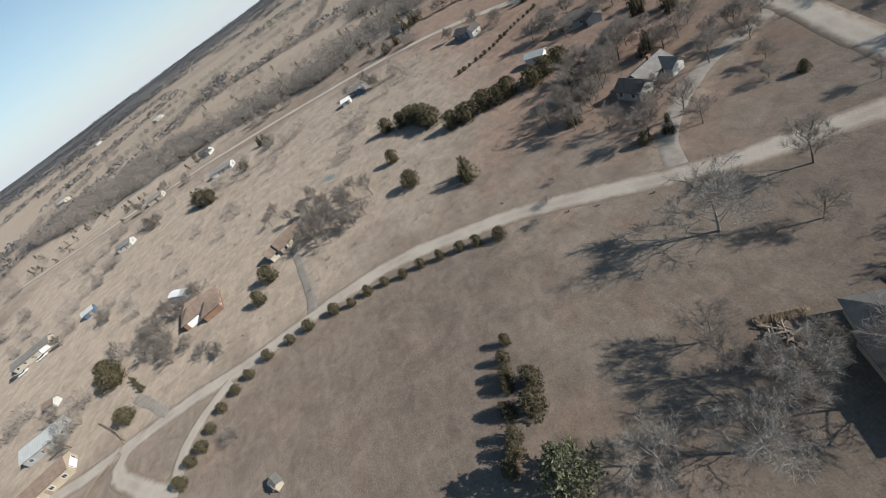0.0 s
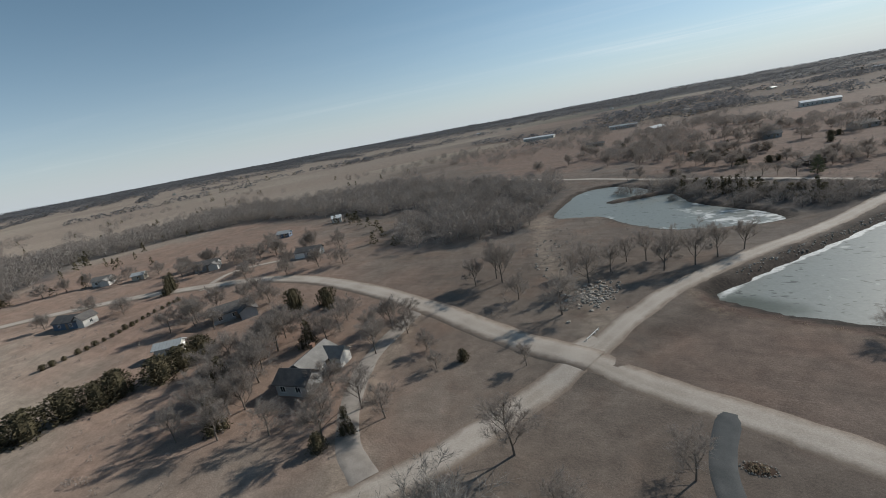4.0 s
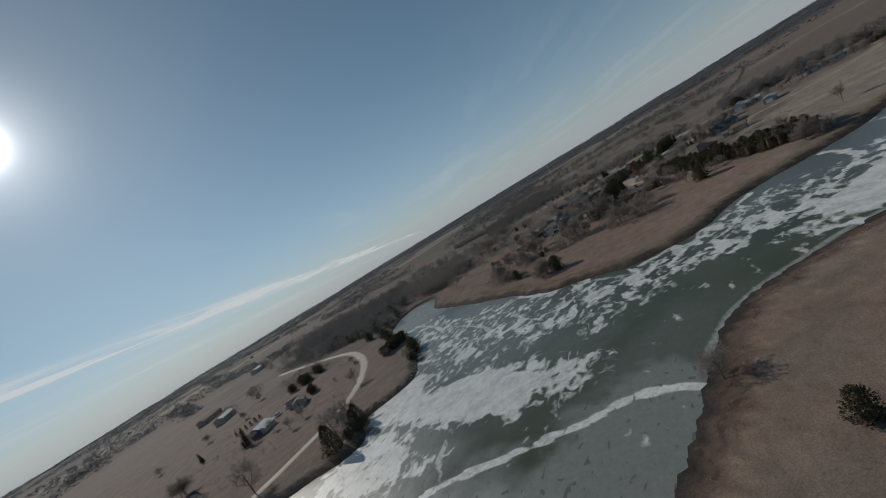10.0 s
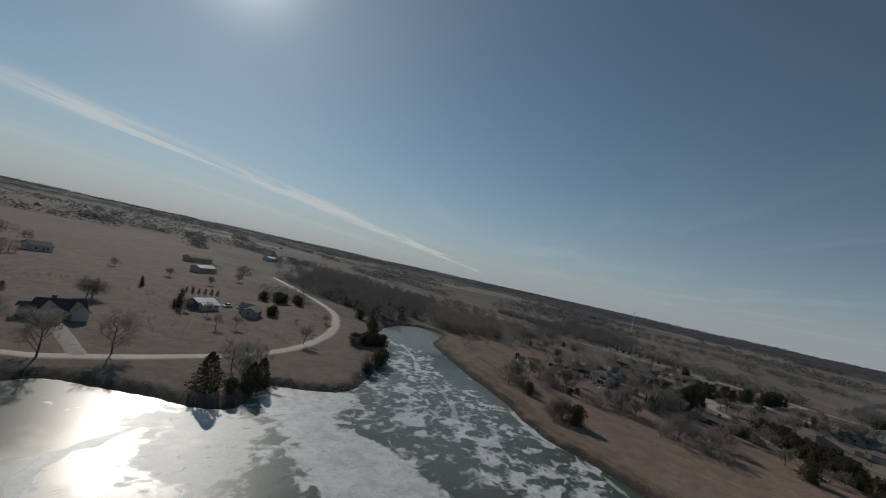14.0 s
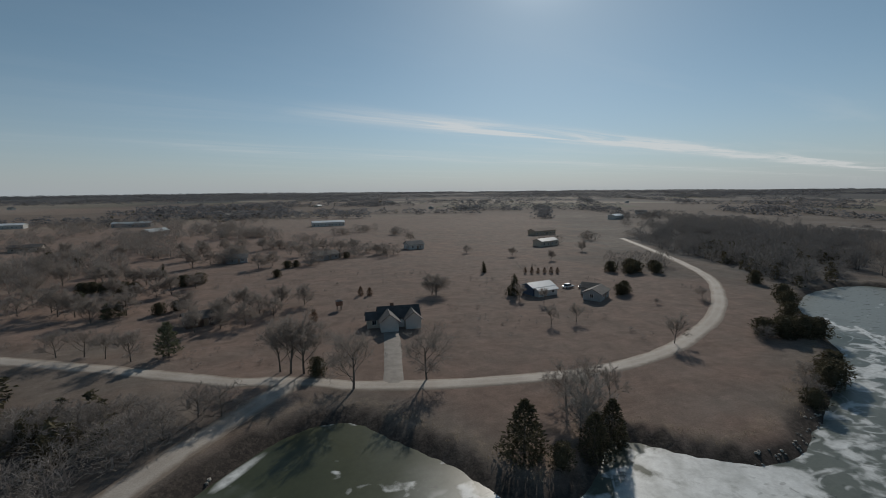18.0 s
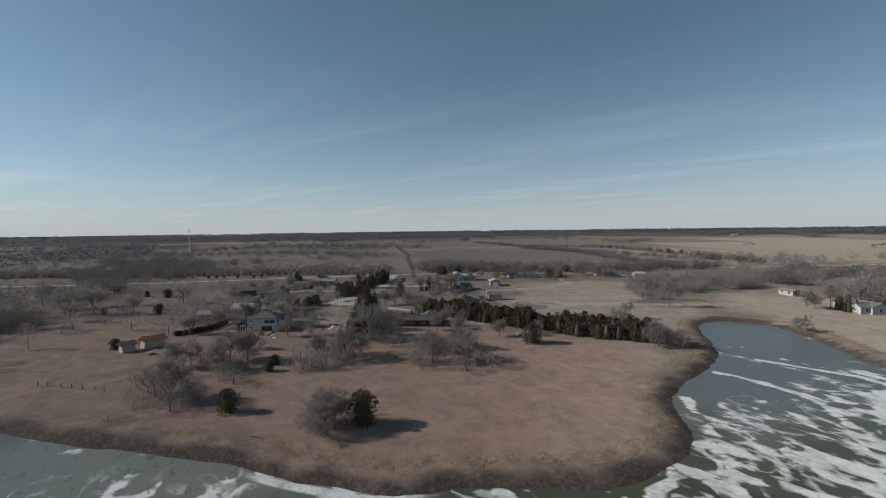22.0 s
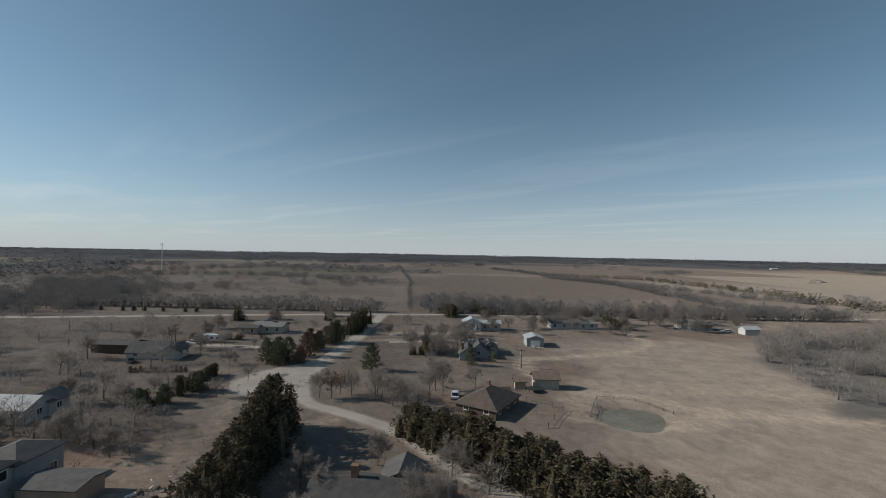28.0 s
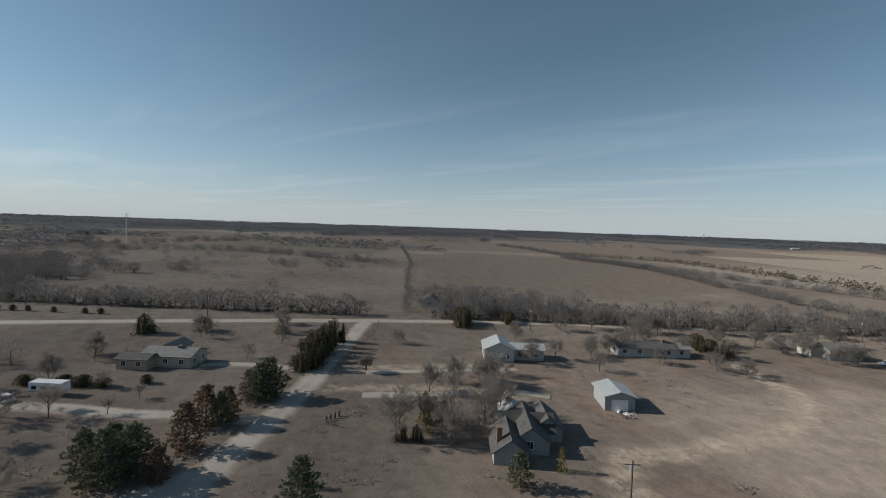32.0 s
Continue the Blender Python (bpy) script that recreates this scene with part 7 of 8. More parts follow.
# ---- small things ----
drift = tagged(new("fallen_branch"), "bleached fallen branch lying on the muddy shore", "branch")
for k, (ax, ay, bx, by, r) in enumerate(((156, 137.2, 153.9, 135.6, 0.1), (155.4, 136.7, 154.2, 137.5, 0.05), (154.9, 136.3, 155.1, 135, 0.05), (154.5, 136, 153.4, 136.5, 0.04))):
    part("limb", Build().tube([(ax, ay, ground_z(ax, ay) + 0.2), ((ax + bx) / 2, (ay + by) / 2, ground_z(ax, ay) + 0.5), (bx, by, ground_z(bx, by) + 0.3)], [r, r * 0.8, r * 0.3], 6).mesh("limb", "pale_twig"), drift)
bench = base("picnic_table", "small weathered picnic table near the sheds", "table", 224, 157, 30)
part("tabletop", Build().box(-0.9, -0.4, 0.7, 0.9, 0.4, 0.76).mesh("tabletop", "wood"), bench)
for sy in (-0.75, 0.75):
    part("seat", Build().box(-0.9, sy - 0.14, 0.42, 0.9, sy + 0.14, 0.47).mesh("seat", "wood"), bench)
for sx in (-0.65, 0.65):
    part("leg", Build().box(sx - 0.05, -0.85, -0.05, sx + 0.05, 0.85, 0.42).box(sx - 0.05, -0.1, 0.42, sx + 0.05, 0.1, 0.7).mesh("leg", "wood"), bench)



def boulder(rng, s):
    b = bmesh.new()
    bmesh.ops.create_icosphere(b, subdivisions=1, radius=s)
    for v in b.verts:
        v.co = Vector((v.co.x * rng.uniform(0.8, 1.25), v.co.y * rng.uniform(0.8, 1.25), v.co.z * rng.uniform(0.5, 0.85)))
    me = bpy.data.meshes.new("rock")
    b.to_mesh(me)
    b.free()
    me.materials.append(M["rock"])
    return me


BOULDERS = [boulder(random.Random(200 + i), 0.5) for i in range(6)]


def rockery(name, label, spots, smin, smax, category="rocks"):
    ob = tagged(new(name), label, category)
    for x, y in spots:
        s = RNG.uniform(smin, smax)
        part("rock", BOULDERS[RNG.randrange(6)], ob, m=pose(x, y, ground_z(x, y) + 0.05, RNG.uniform(-20, 20), RNG.uniform(-20, 20), RNG.uniform(0, 360)) @ Matrix.Diagonal((s, s, s, 1)))
    return ob


BEDS = []
for cx, cy, a, bb in ((-14.5, 54.5, 2.6, 1.6), (-17.5, 65, 1.8, 1.1)):
    soil = [(cx + a * 0.95 * math.cos(k * math.tau / 16), cy + bb * 0.95 * math.sin(k * math.tau / 16)) for k in range(16)]
    BEDS.append([(*q, ground_z(*q) + 0.06) for q in soil])
    garden = rockery("garden_bed", "oval mulched lawn bed edged with small stones and dry tufts", [(cx + a * (1 + 0.12 * math.sin(3 * k)) * math.cos(k * math.tau / 34), cy + bb * (1 + 0.12 * math.cos(2 * k)) * math.sin(k * math.tau / 34)) for k in range(34)] + [(cx + RNG.uniform(-1, 1) * a * 0.62, cy + RNG.uniform(-1, 1) * bb * 0.62) for _ in range(16)], 0.14, 0.3, "garden bed")
    part("soil", mesh_from("soil", BEDS[-1] + [(cx, cy, ground_z(cx, cy) + 0.14)], [(k, (k + 1) % 16, 16) for k in range(16)], "mulch"), garden)
    tufts_ = Build()
    for _ in range(60):
        q = Vector((cx + RNG.uniform(-0.6, 0.6) * a, cy + RNG.uniform(-0.6, 0.6) * bb, 0))
        q.z = ground_z(q.x, q.y) + 0.08
        clump(tufts_, q, 0.3, RNG, Vector((0, 0, 1)))
    tagged(part("dry_tufts", tufts_.mesh("dry_tufts", "reed"), garden), kind="stuff")
rockery("riprap", "spillway of broken pale limestone below the dam", [(-46.5 + RNG.gauss(0, 2.9), 114 + RNG.gauss(0, 3.8)) for _ in range(240)], 0.4, 1.2)
rockery("riprap", "scattered pale stones along the creek", [(-62 + RNG.gauss(0, 3) - 0.25 * k, 126 + k * 0.9 + RNG.gauss(0, 2)) for k in range(40)], 0.4, 1.2)
rockery("riprap", "stones along the upstream face of the dam", [tuple(np.array([-15, 128]) + np.array([0.61, 0.79]) * k * 0.55 + np.array([-1.6, 1.2]) * RNG.uniform(0.4, 1.4)) for k in range(150)], 0.3, 0.75)
rockery("riprap", "stones along the point's shore", [tuple(LAKE[np.argmin(np.hypot(*(LAKE - np.array([104, 173])).T)) + k % 12] + np.array([RNG.uniform(-1, 1.5), RNG.uniform(0, 2.2)])) for k in range(70)], 0.2, 0.55)

for x, y in ((-72.5, 26.5), (-77, 20), (-68.5, 31.5), (-89.5, 18.5), (-81, 13), (-62, 40)):
    stone = base("marker_stone", "short pale marker stone beside the gravel road", "marker stone", x, y, RNG.uniform(0, 90), "marker stones")
    part("stone", shared("marker", lambda: Build().box(-0.18, -0.18, -0.2, 0.18, 0.18, 0.55, 0, 0.8).mesh("stone", "concrete")), stone)

crate = base("garden_box", "small dull red wooden box on the lawn", "box", 20, 61, 30)
part("body", Build().box(-0.5, -0.35, -0.1, 0.5, 0.35, 0.7).mesh("body", "red_roof"), crate)
part("lid", Build().box(-0.55, -0.4, 0.7, 0.55, 0.4, 0.76).mesh("lid", "red_roof"), crate)

# straw bundles and brush pile


def straw_mesh(seed):
    rng = random.Random(seed)
    b = Build()
    for i in range(170):
        a, r = rng.random() * math.tau, 0.55 * rng.random() ** 0.5
        p = Vector((math.cos(a) * r, math.sin(a) * r * 1.5, -0.05))
        e = p * 0.75 + Vector((rng.gauss(0, 0.16), rng.gauss(0, 0.16), rng.uniform(0.5, 1.05)))
        s = unit(rng) * 0.05
        b.add([p - s, p + s, e], [(0, 1, 2)])
    return b.mesh("straw", "straw")


for k in range(7):
    bale = base("straw_bale", "tan shaggy bundle of straw in a row", "straw bale", -30.4 + k * 0.45 + RNG.uniform(-0.2, 0.2), 29.2 + k * 0.82 + RNG.uniform(-0.2, 0.2), 40 + RNG.uniform(-30, 30), "straw bales")
    part("straw", shared(("straw", k % 3), lambda: straw_mesh(500 + k % 3)), bale)
pile = tagged(new("brush_pile"), "pile of cut logs and brush on the grass", "brush pile")
for k in range(26):
    x, y = -26.6 + RNG.gauss(0, 1.0), 29.6 + RNG.gauss(0, 1.2)
    a, z = RNG.uniform(0, 6.28), ground_z(x, y)
    q = Vector((math.cos(a), math.sin(a), 0)) * RNG.uniform(0.6, 1.6)
    part("log", Build().tube([Vector((x, y, z + RNG.uniform(0.1, 0.7))) - q, Vector((x, y, z + RNG.uniform(0.1, 0.6))) + q], [0.14, 0.11], 6).mesh("log", ("bark", "wood", "rock")[k % 3]), pile)

for x, y, r, lab in ((207.5, 91.5, 1.7, "round blue-grey covered pool on the lawn"),):
    pool = base("garden_pool", lab, "pool", x, y)
    part("rim", Build().tube([(0, 0, -0.2), (0, 0, 0.5)], [r, r], 24).mesh("rim", "steel"), pool)
    part("cover", Build().tube([(0, 0, 0.5), (0, 0, 0.54)], [r - 0.12, r - 0.2], 24).mesh("cover", "tarp"), pool)
tramp = base("trampoline", "round black trampoline beside the garden shed", "trampoline", 250.5, 25)
part("mat", Build().tube([(0, 0, 0.8), (0, 0, 0.86)], [1.7, 1.7], 22).mesh("mat", "black"), tramp)
for k in range(6):
    c, s = math.cos(k * math.tau / 6), math.sin(k * math.tau / 6)
    part("leg", Build().tube([(c * 1.7, s * 1.7, -0.1), (c * 1.7, s * 1.7, 0.82)], [0.04, 0.04], 5).mesh("leg", "steel"), tramp)
for k in range(4):
    pot = base("garden_post", "short dark post standing in the lawn", "post", 311.5 - k * 0.5, 45.0 + k * 0.9, 0, "lawn posts")
    part("post", shared("bollard", lambda: Build().tube([(0, 0, -0.2), (0, 0, 0.9), (0, 0, 1.2)], [0.22, 0.25, 0.1], 8).mesh("post", "bark")), pot)


def heap(label, x, y, n, spread, mats=("wood", "trim", "concrete", "rust")):
    ob = tagged(new("rubble_heap"), label, "rubble")
    for k in range(n):
        px_, py_ = x + RNG.gauss(0, spread), y + RNG.gauss(0, spread)
        s = RNG.uniform(0.25, 1.0)
        me = shared(("scrap", mats[k % len(mats)], k % 3), lambda: Build().box(-0.9, -0.25, 0, 0.9, 0.25, (0.12, 0.3, 0.5)[k % 3], 0, 0.8).mesh("scrap", mats[k % len(mats)]))
        part("scrap", me, ob, m=pose(px_, py_, ground_z(px_, py_) + 0.02, RNG.uniform(-12, 12), RNG.uniform(-12, 12), RNG.uniform(0, 360)) @ Matrix.Diagonal((s, s, s, 1)))


heap("heap of pale boards and rubble in the yard", 233, 103, 50, 2.8)
heap("boards and scrap behind the white house", 232, 126, 40, 2.6)
heap("scrap beside the lone cedar", 188, 55, 26, 1.8)
heap("boards near the cedar windbreak", 207, 55, 16, 1.6)
heap("firewood and scrap behind the tan garage", 291, -9, 16, 1.0)

# ---- thickets, hedgerows and far woods ----


def tuft_block(seed, n, thin=0.006, thick=0.016):
    """Corner and face arrays of one small leafless crown on a stem, for joining by the hundred."""
    rng = random.Random(seed)
    b = Build()
    b.tube([(0, 0, -0.3), (0, 0, 0.5)], [0.035, 0.02], 3, cap=False)
    for i in range(n):
        a, k = rng.random() * math.tau, rng.random()
        r = 0.48 * math.sqrt(max(0.05, 1 - (2 * k - 0.95) ** 2)) * rng.random() ** 0.4
        p = Vector((math.cos(a) * r, math.sin(a) * r, 0.12 + 0.88 * k))
        d = (Vector((math.cos(a) * 0.5, math.sin(a) * 0.5, 0.8)) + unit(rng) * 0.8).normalized() * rng.uniform(0.12, 0.3)
        s = d.cross(unit(rng)).normalized() * rng.uniform(thin, thick)
        b.add([p - s, p + s, p + d], [(0, 1, 2)])
    return np.array(b.v), b.f


def green_block(seed, n):
    rng = random.Random(seed)
    b = Build()
    for i in range(n):
        a, k = rng.random() * math.tau, rng.random() ** 1.2
        r = 0.32 * (1 - k) ** 0.7 * rng.random() ** 0.4
        clump(b, Vector((math.cos(a) * r, math.sin(a) * r, 0.02 + 0.95 * k)), 0.13, rng)
    return np.array(b.v), b.f




def canopy_block(seed, n):
    """A far crown: broad flakes of twig mass over an uneven dome, with gaps."""
    rng = random.Random(seed)
    b = Build()
    for i in range(n):
        a, k = rng.random() * math.tau, rng.random()
        r = 0.5 * math.sqrt(max(0.03, 1 - k * k)) * rng.uniform(0.75, 1.08)
        p = Vector((math.cos(a) * r, math.sin(a) * r, 0.1 + 0.85 * k * rng.uniform(0.8, 1.1)))
        u, v = unit(rng) * rng.uniform(0.1, 0.2), unit(rng) * rng.uniform(0.1, 0.2)
        b.add([p - u * 0.6 - v * 0.4, p + u * 0.6 - v * 0.4, p + v], [(0, 1, 2)])
    return np.array(b.v), b.f


TUFTS = [tuft_block(300 + i, 380, 0.0035, 0.009) for i in range(4)]
MID = [tuft_block(310 + i, 250, 0.006, 0.015) for i in range(4)]
SMALL = [canopy_block(320 + i, 38) for i in range(4)]
GREENS = [green_block(340 + i, 46) for i in range(3)]
FARGREEN = [green_block(350 + i, 16) for i in range(2)]


def triangles(f):
    return np.array([t for q in f for t in ((q[0], q[1], q[2]),) + (((q[0], q[2], q[3]),) if len(q) == 4 else ())], np.int32)


def growth(name, label, category, spots, kinds, mat, seed):
    """Many crowns joined into one mesh: rows of x, y, height, width."""
    rng = random.Random(seed)
    vs, fs, k = [], [], 0
    pts = np.array([s[:2] for s in spots], float)
    hz = heights(pts)[0] + swell(pts)
    kinds = [(v, triangles(f)) for v, f in kinds]
    for (x, y, h, wd), z in zip(spots, hz):
        v, f = kinds[rng.randrange(len(kinds))]
        a = rng.random() * math.tau
        c, s = math.cos(a), math.sin(a)
        vs.append(np.column_stack([x + (v[:, 0] * c - v[:, 1] * s) * wd, y + (v[:, 0] * s + v[:, 1] * c) * wd, z + v[:, 2] * h]))
        fs.append(f + k)
        k += len(v)
    v, f = np.concatenate(vs).astype(np.float32), np.concatenate(fs)
    me = bpy.data.meshes.new(name)
    me.vertices.add(len(v))
    me.vertices.foreach_set("co", v.ravel())
    me.loops.add(f.size)
    me.loops.foreach_set("vertex_index", f.ravel())
    me.polygons.add(len(f))
    me.polygons.foreach_set("loop_start", np.arange(0, f.size, 3, dtype=np.int32))
    me.update(calc_edges=True)
    me.materials.append(M[mat])
    return tagged(new(name, me), label, category, kind="stuff")


def along_line(line, gap, wide, h, wd, seed):
    rng = random.Random(seed)
    p = spline(line, gap)
    return [(q[0] + rng.gauss(0, wide), q[1] + rng.gauss(0, wide), rng.uniform(*h), rng.uniform(*wd)) for q in p]


def within(poly, n, h, wd, seed):
    rng = random.Random(seed)
    p = np.array(poly, float)
    lo, hi = p.min(0), p.max(0)
    cand = np.array([(rng.uniform(lo[0], hi[0]), rng.uniform(lo[1], hi[1])) for _ in range(n * 3)])
    ok = distance(cand, p, True) < 0
    for line in (ROAD_A, ROAD_B, ROAD_C, ROAD_D, ROAD_E, ROAD_FAR):
        ok &= distance(cand, line) > 5
    ok &= (distance(cand, LAKE, True) > 4) & (distance(cand, POND, True) > 4)
    return [(x, y, rng.uniform(*h), rng.uniform(*wd)) for x, y in cand[ok][:n]]


def clustered(poly, n, h, wd, seed, size=50.0, cut=0.5):
    """Like within, but only where a broad pattern says that trees have grown."""
    s = within(poly, n * 3, h, wd, seed)
    p = np.array([q[:2] for q in s])
    ok = lattice(p, size, seed % 50) * 0.7 + lattice(p, size / 3, seed % 50 + 1) * 0.3 > cut
    return [q for q, k in zip(s, ok) if k][:n]


growth("creek_woods", "dense grey leafless woods along the creek below the pond", "woods", within(CREEK, 1050, (5, 10), (8, 12), 401), MID, "scrub", 402)
growth("bend_woods", "grey leafless woods where the creek bends west", "woods", within([(-427, 115), (-451, 87), (-490, 60), (-560, 60), (-590, 110), (-500, 160), (-470, 110)], 160, (5, 9), (9, 13), 403), MID, "scrub", 405)
growth("creek_cedars", "dark cedars at the edge of the creek woods", "woods", within([(-130, 152), (-165, 170), (-190, 192), (-230, 214), (-215, 226), (-160, 196)], 26, (4, 7), (6, 9), 406), GREENS, "cedar", 407)
growth("west_woods", "broad grey belt of leafless creek woods behind the western farms", "woods", within(WEST_BELT, 900, (6, 10), (8, 12), 403), MID, "scrub", 404)
for k, line in enumerate(([(-560, -500), (-620, -440), (-712, -423), (-768, -385), (-833, -388), (-900, -360)], [(-1318, -866), (-1328, -788), (-1240, -651), (-1180, -520)], [(-760, -330), (-720, -160), (-650, -30), (-610, 20), (-560, 80), (-520, 180)],
                          [(-860, -300), (-900, -120), (-900, 40), (-840, 240)], [(-650, 20), (-760, 60), (-900, 90)], [(-640, -180), (-780, -170), (-960, -150)], [(-1020, -300), (-1080, -80), (-1040, 200)])):
    growth("hedgerow", "dark leafless hedgerow between pale western fields", "hedgerow", along_line(line, 7.0, 3.0, (5, 8), (8, 12), 480 + k), MID, "scrub", 490 + k)
growth("west_cedars", "scattered dark cedars among the western woods", "woods", within([(-280, 130), (-400, 230), (-480, 0), (-480, -300), (-380, -330), (-340, 0)], 90, (4, 8), (5, 8), 405), GREENS, "cedar", 406)
growth("inlet_thicket", "grey leafless thicket behind the inlet", "woods", clustered([(197, -28), (208, -28), (249, -70), (268, -104), (256, -156), (232, -200), (215, -205), (206, -115), (207, -66)], 190, (3.0, 7.5), (4.5, 8.5), 407, 16.0, 0.47), TUFTS, "scrub", 408)
growth("cove_woods", "leafless woods behind the narrow cove", "woods", within([(218, 240), (222, 252), (240, 290), (240, 310), (281, 404), (380, 420), (447, 332), (300, 262), (257, 246)], 520, (4, 9), (5, 9.5), 409), MID, "mid_scrub", 410)
growth("cove_cedars", "dark cedars among the woods behind the cove", "woods", within([(218, 240), (240, 290), (262, 340), (330, 330), (300, 262), (257, 246)], 100, (3.5, 6.5), (6, 9), 408), GREENS, "cedar", 411)
growth("cove_bank_woods", "leafless trees on the cove's eastern bank", "woods", within([(262, 236), (260, 214), (300, 200), (360, 230), (360, 300), (300, 258)], 190, (5, 9), (6, 9), 411), MID, "scrub", 412)
growth("village_trees", "scattered leafless trees between the lots", "woods", within([(226, 200), (260, 108), (300, 100), (380, 110), (420, 190), (360, 220), (280, 210)], 70, (4, 8), (5, 8), 413), TUFTS, "scrub", 414)
growth("north_trees", "grey groves of leafless trees between the northern lots", "woods", clustered([(-14, 377), (8, 374), (45, 394), (46, 478), (-12, 612), (-75, 641), (-90, 520)], 150, (4, 9), (6, 11), 415, 26.0, 0.5) + clustered([(-50, 319), (-44, 355), (-21, 346), (-46, 431), (-120, 461), (-104, 380)], 70, (4, 9), (6, 10), 416, 20.0, 0.5) + along_line([(36, 434), (62, 424), (98, 381)], 4.0, 3.0, (4, 7), (6, 9), 418), MID, "scrub", 417)
growth("hedgerow", "grey leafless hedgerow along the county road", "hedgerow", [grid_at(10 + RNG.gauss(0, 2.2), v) + (RNG.uniform(4.5, 8), RNG.uniform(5, 8)) for v in np.arange(-260, 330, 1.9) if not -24 < v < 3] + [grid_at(16 + RNG.gauss(0, 5), v) + (RNG.uniform(5, 9), RNG.uniform(6, 9)) for v in np.arange(-250, -28, 7.0)], MID, "mid_scrub", 420)
growth("hedgerow_cedars", "low dark cedars under the county road hedgerow", "hedgerow", [grid_at(8 + RNG.gauss(0, 1), v) + (RNG.uniform(1.8, 3.6), RNG.uniform(4, 7)) for v in np.arange(-240, 330, 4.5) if not -24 < v < 10], GREENS, "cedar", 421)
growth("field_hedge", "leafless hedgerow dividing the fields", "hedgerow", along_line([(402, -4), (444, -22), (491, -40), (590, -82), (688, -120), (860, -180)], 5.5, 0.9, (2.5, 5), (2.5, 4.5), 422), MID, "mid_scrub", 423)
growth("field_house_trees", "leafless trees round the house beyond the road", "woods", [grid_at(u, v) + (h, 8.5) for u, v, h in ((30, -20, 7), (40, -24, 8), (44, -40, 8), (34, -52, 7), (28, -60, 8), (22, -70, 7), (30, -78, 7), (18, -84, 7), (24, -96, 6), (36, -66, 8), (20, -58, 6), (28, -34, 8), (34, -30, 8), (48, -52, 8), (42, -58, 8), (38, -44, 9), (46, -30, 8), (52, -40, 8), (30, -46, 7), (24, -50, 7), (54, -22, 7), (60, -30, 7), (18, -40, 6), (36, -16, 7))] + [grid_at(RNG.uniform(16, 60), RNG.uniform(-96, -18)) + (RNG.uniform(4, 7.5), RNG.uniform(5, 8)) for _ in range(34)], MID, "mid_scrub", 423)
growth("field_bushes", "scattered grey bushes in the rough eastern field", "bushes", [grid_at(RNG.uniform(60, 330), RNG.uniform(40, 420)) + (RNG.uniform(2, 5), RNG.uniform(6, 12)) for _ in range(70)] + [grid_at(RNG.gauss(150, 20), RNG.gauss(300, 26)) + (RNG.uniform(4, 7), RNG.uniform(7, 12)) for _ in range(60)], MID, "mid_scrub", 424)
growth("slope_cedars", "band of dark cedars across the pale far slope", "bushes", along_line([(760, -400), (696, -418), (622, -462), (516, -427), (443, -396), (389, -373), (333, -322), (290, -300)], 1.1, 11.0, (3, 6), (6, 10), 425), FARGREEN, "cedar", 425)
growth("hedgerow", "leafless hedge along the far slope", "hedgerow", along_line([(1000, -450), (894, -429), (663, -353), (540, -318), (441, -267), (366, -227), (310, -200)], 3.0, 3.5, (3, 6), (6, 10), 426), MID, "mid_scrub", 427)
growth("far_grove", "leafless groves in the pale far fields", "woods", along_line([(770, -690), (800, -825)], 4.0, 8.0, (5, 8), (8, 12), 428) + along_line([(1233, -1874), (978, -1853), (635, -1308)], 14.0, 16.0, (6, 9), (20, 30), 429), MID, "mid_scrub", 430)
growth("field_groves", "leafless groves in the rough eastern field", "woods", [(x + RNG.gauss(0, s), y + RNG.gauss(0, s * 0.7), RNG.uniform(4, 7), RNG.uniform(6, 10)) for x, y, s, n in ((544, 173, 14, 22), (613, 177, 14, 14), (691, 184, 16, 12), (613, 140, 10, 9), (557, 150, 12, 20), (572, 117, 5, 4), (591, 89, 8, 6), (615, 24, 8, 6), (616, -14, 8, 6), (616, -61, 6, 4)) for _ in range(n)], MID, "mid_scrub", 431)
growth("hedgerow", "leafless hedge across the far eastern fields", "hedgerow", along_line([(794, 250), (921, 181), (1060, 40)], 5.0, 4.0, (4, 7), (8, 12), 432) + along_line([(812, 198), (801, 53), (681, -28), (640, -60)], 4.0, 4.0, (4, 7), (7, 11), 433) + along_line([(1088, 130), (1035, -43), (936, -166)], 6.0, 5.0, (5, 8), (9, 14), 434), MID, "mid_scrub", 435)
growth("plough_hedge", "leafless hedge along the ploughed field", "hedgerow", [grid_at(u, v) + (RNG.uniform(3, 6), RNG.uniform(6, 10)) for u, v in [(420 - 0.82 * k + RNG.gauss(0, 3), -170 - 0.36 * k + RNG.gauss(0, 3)) for k in range(0, 400, 4)]], MID, "mid_scrub", 426)

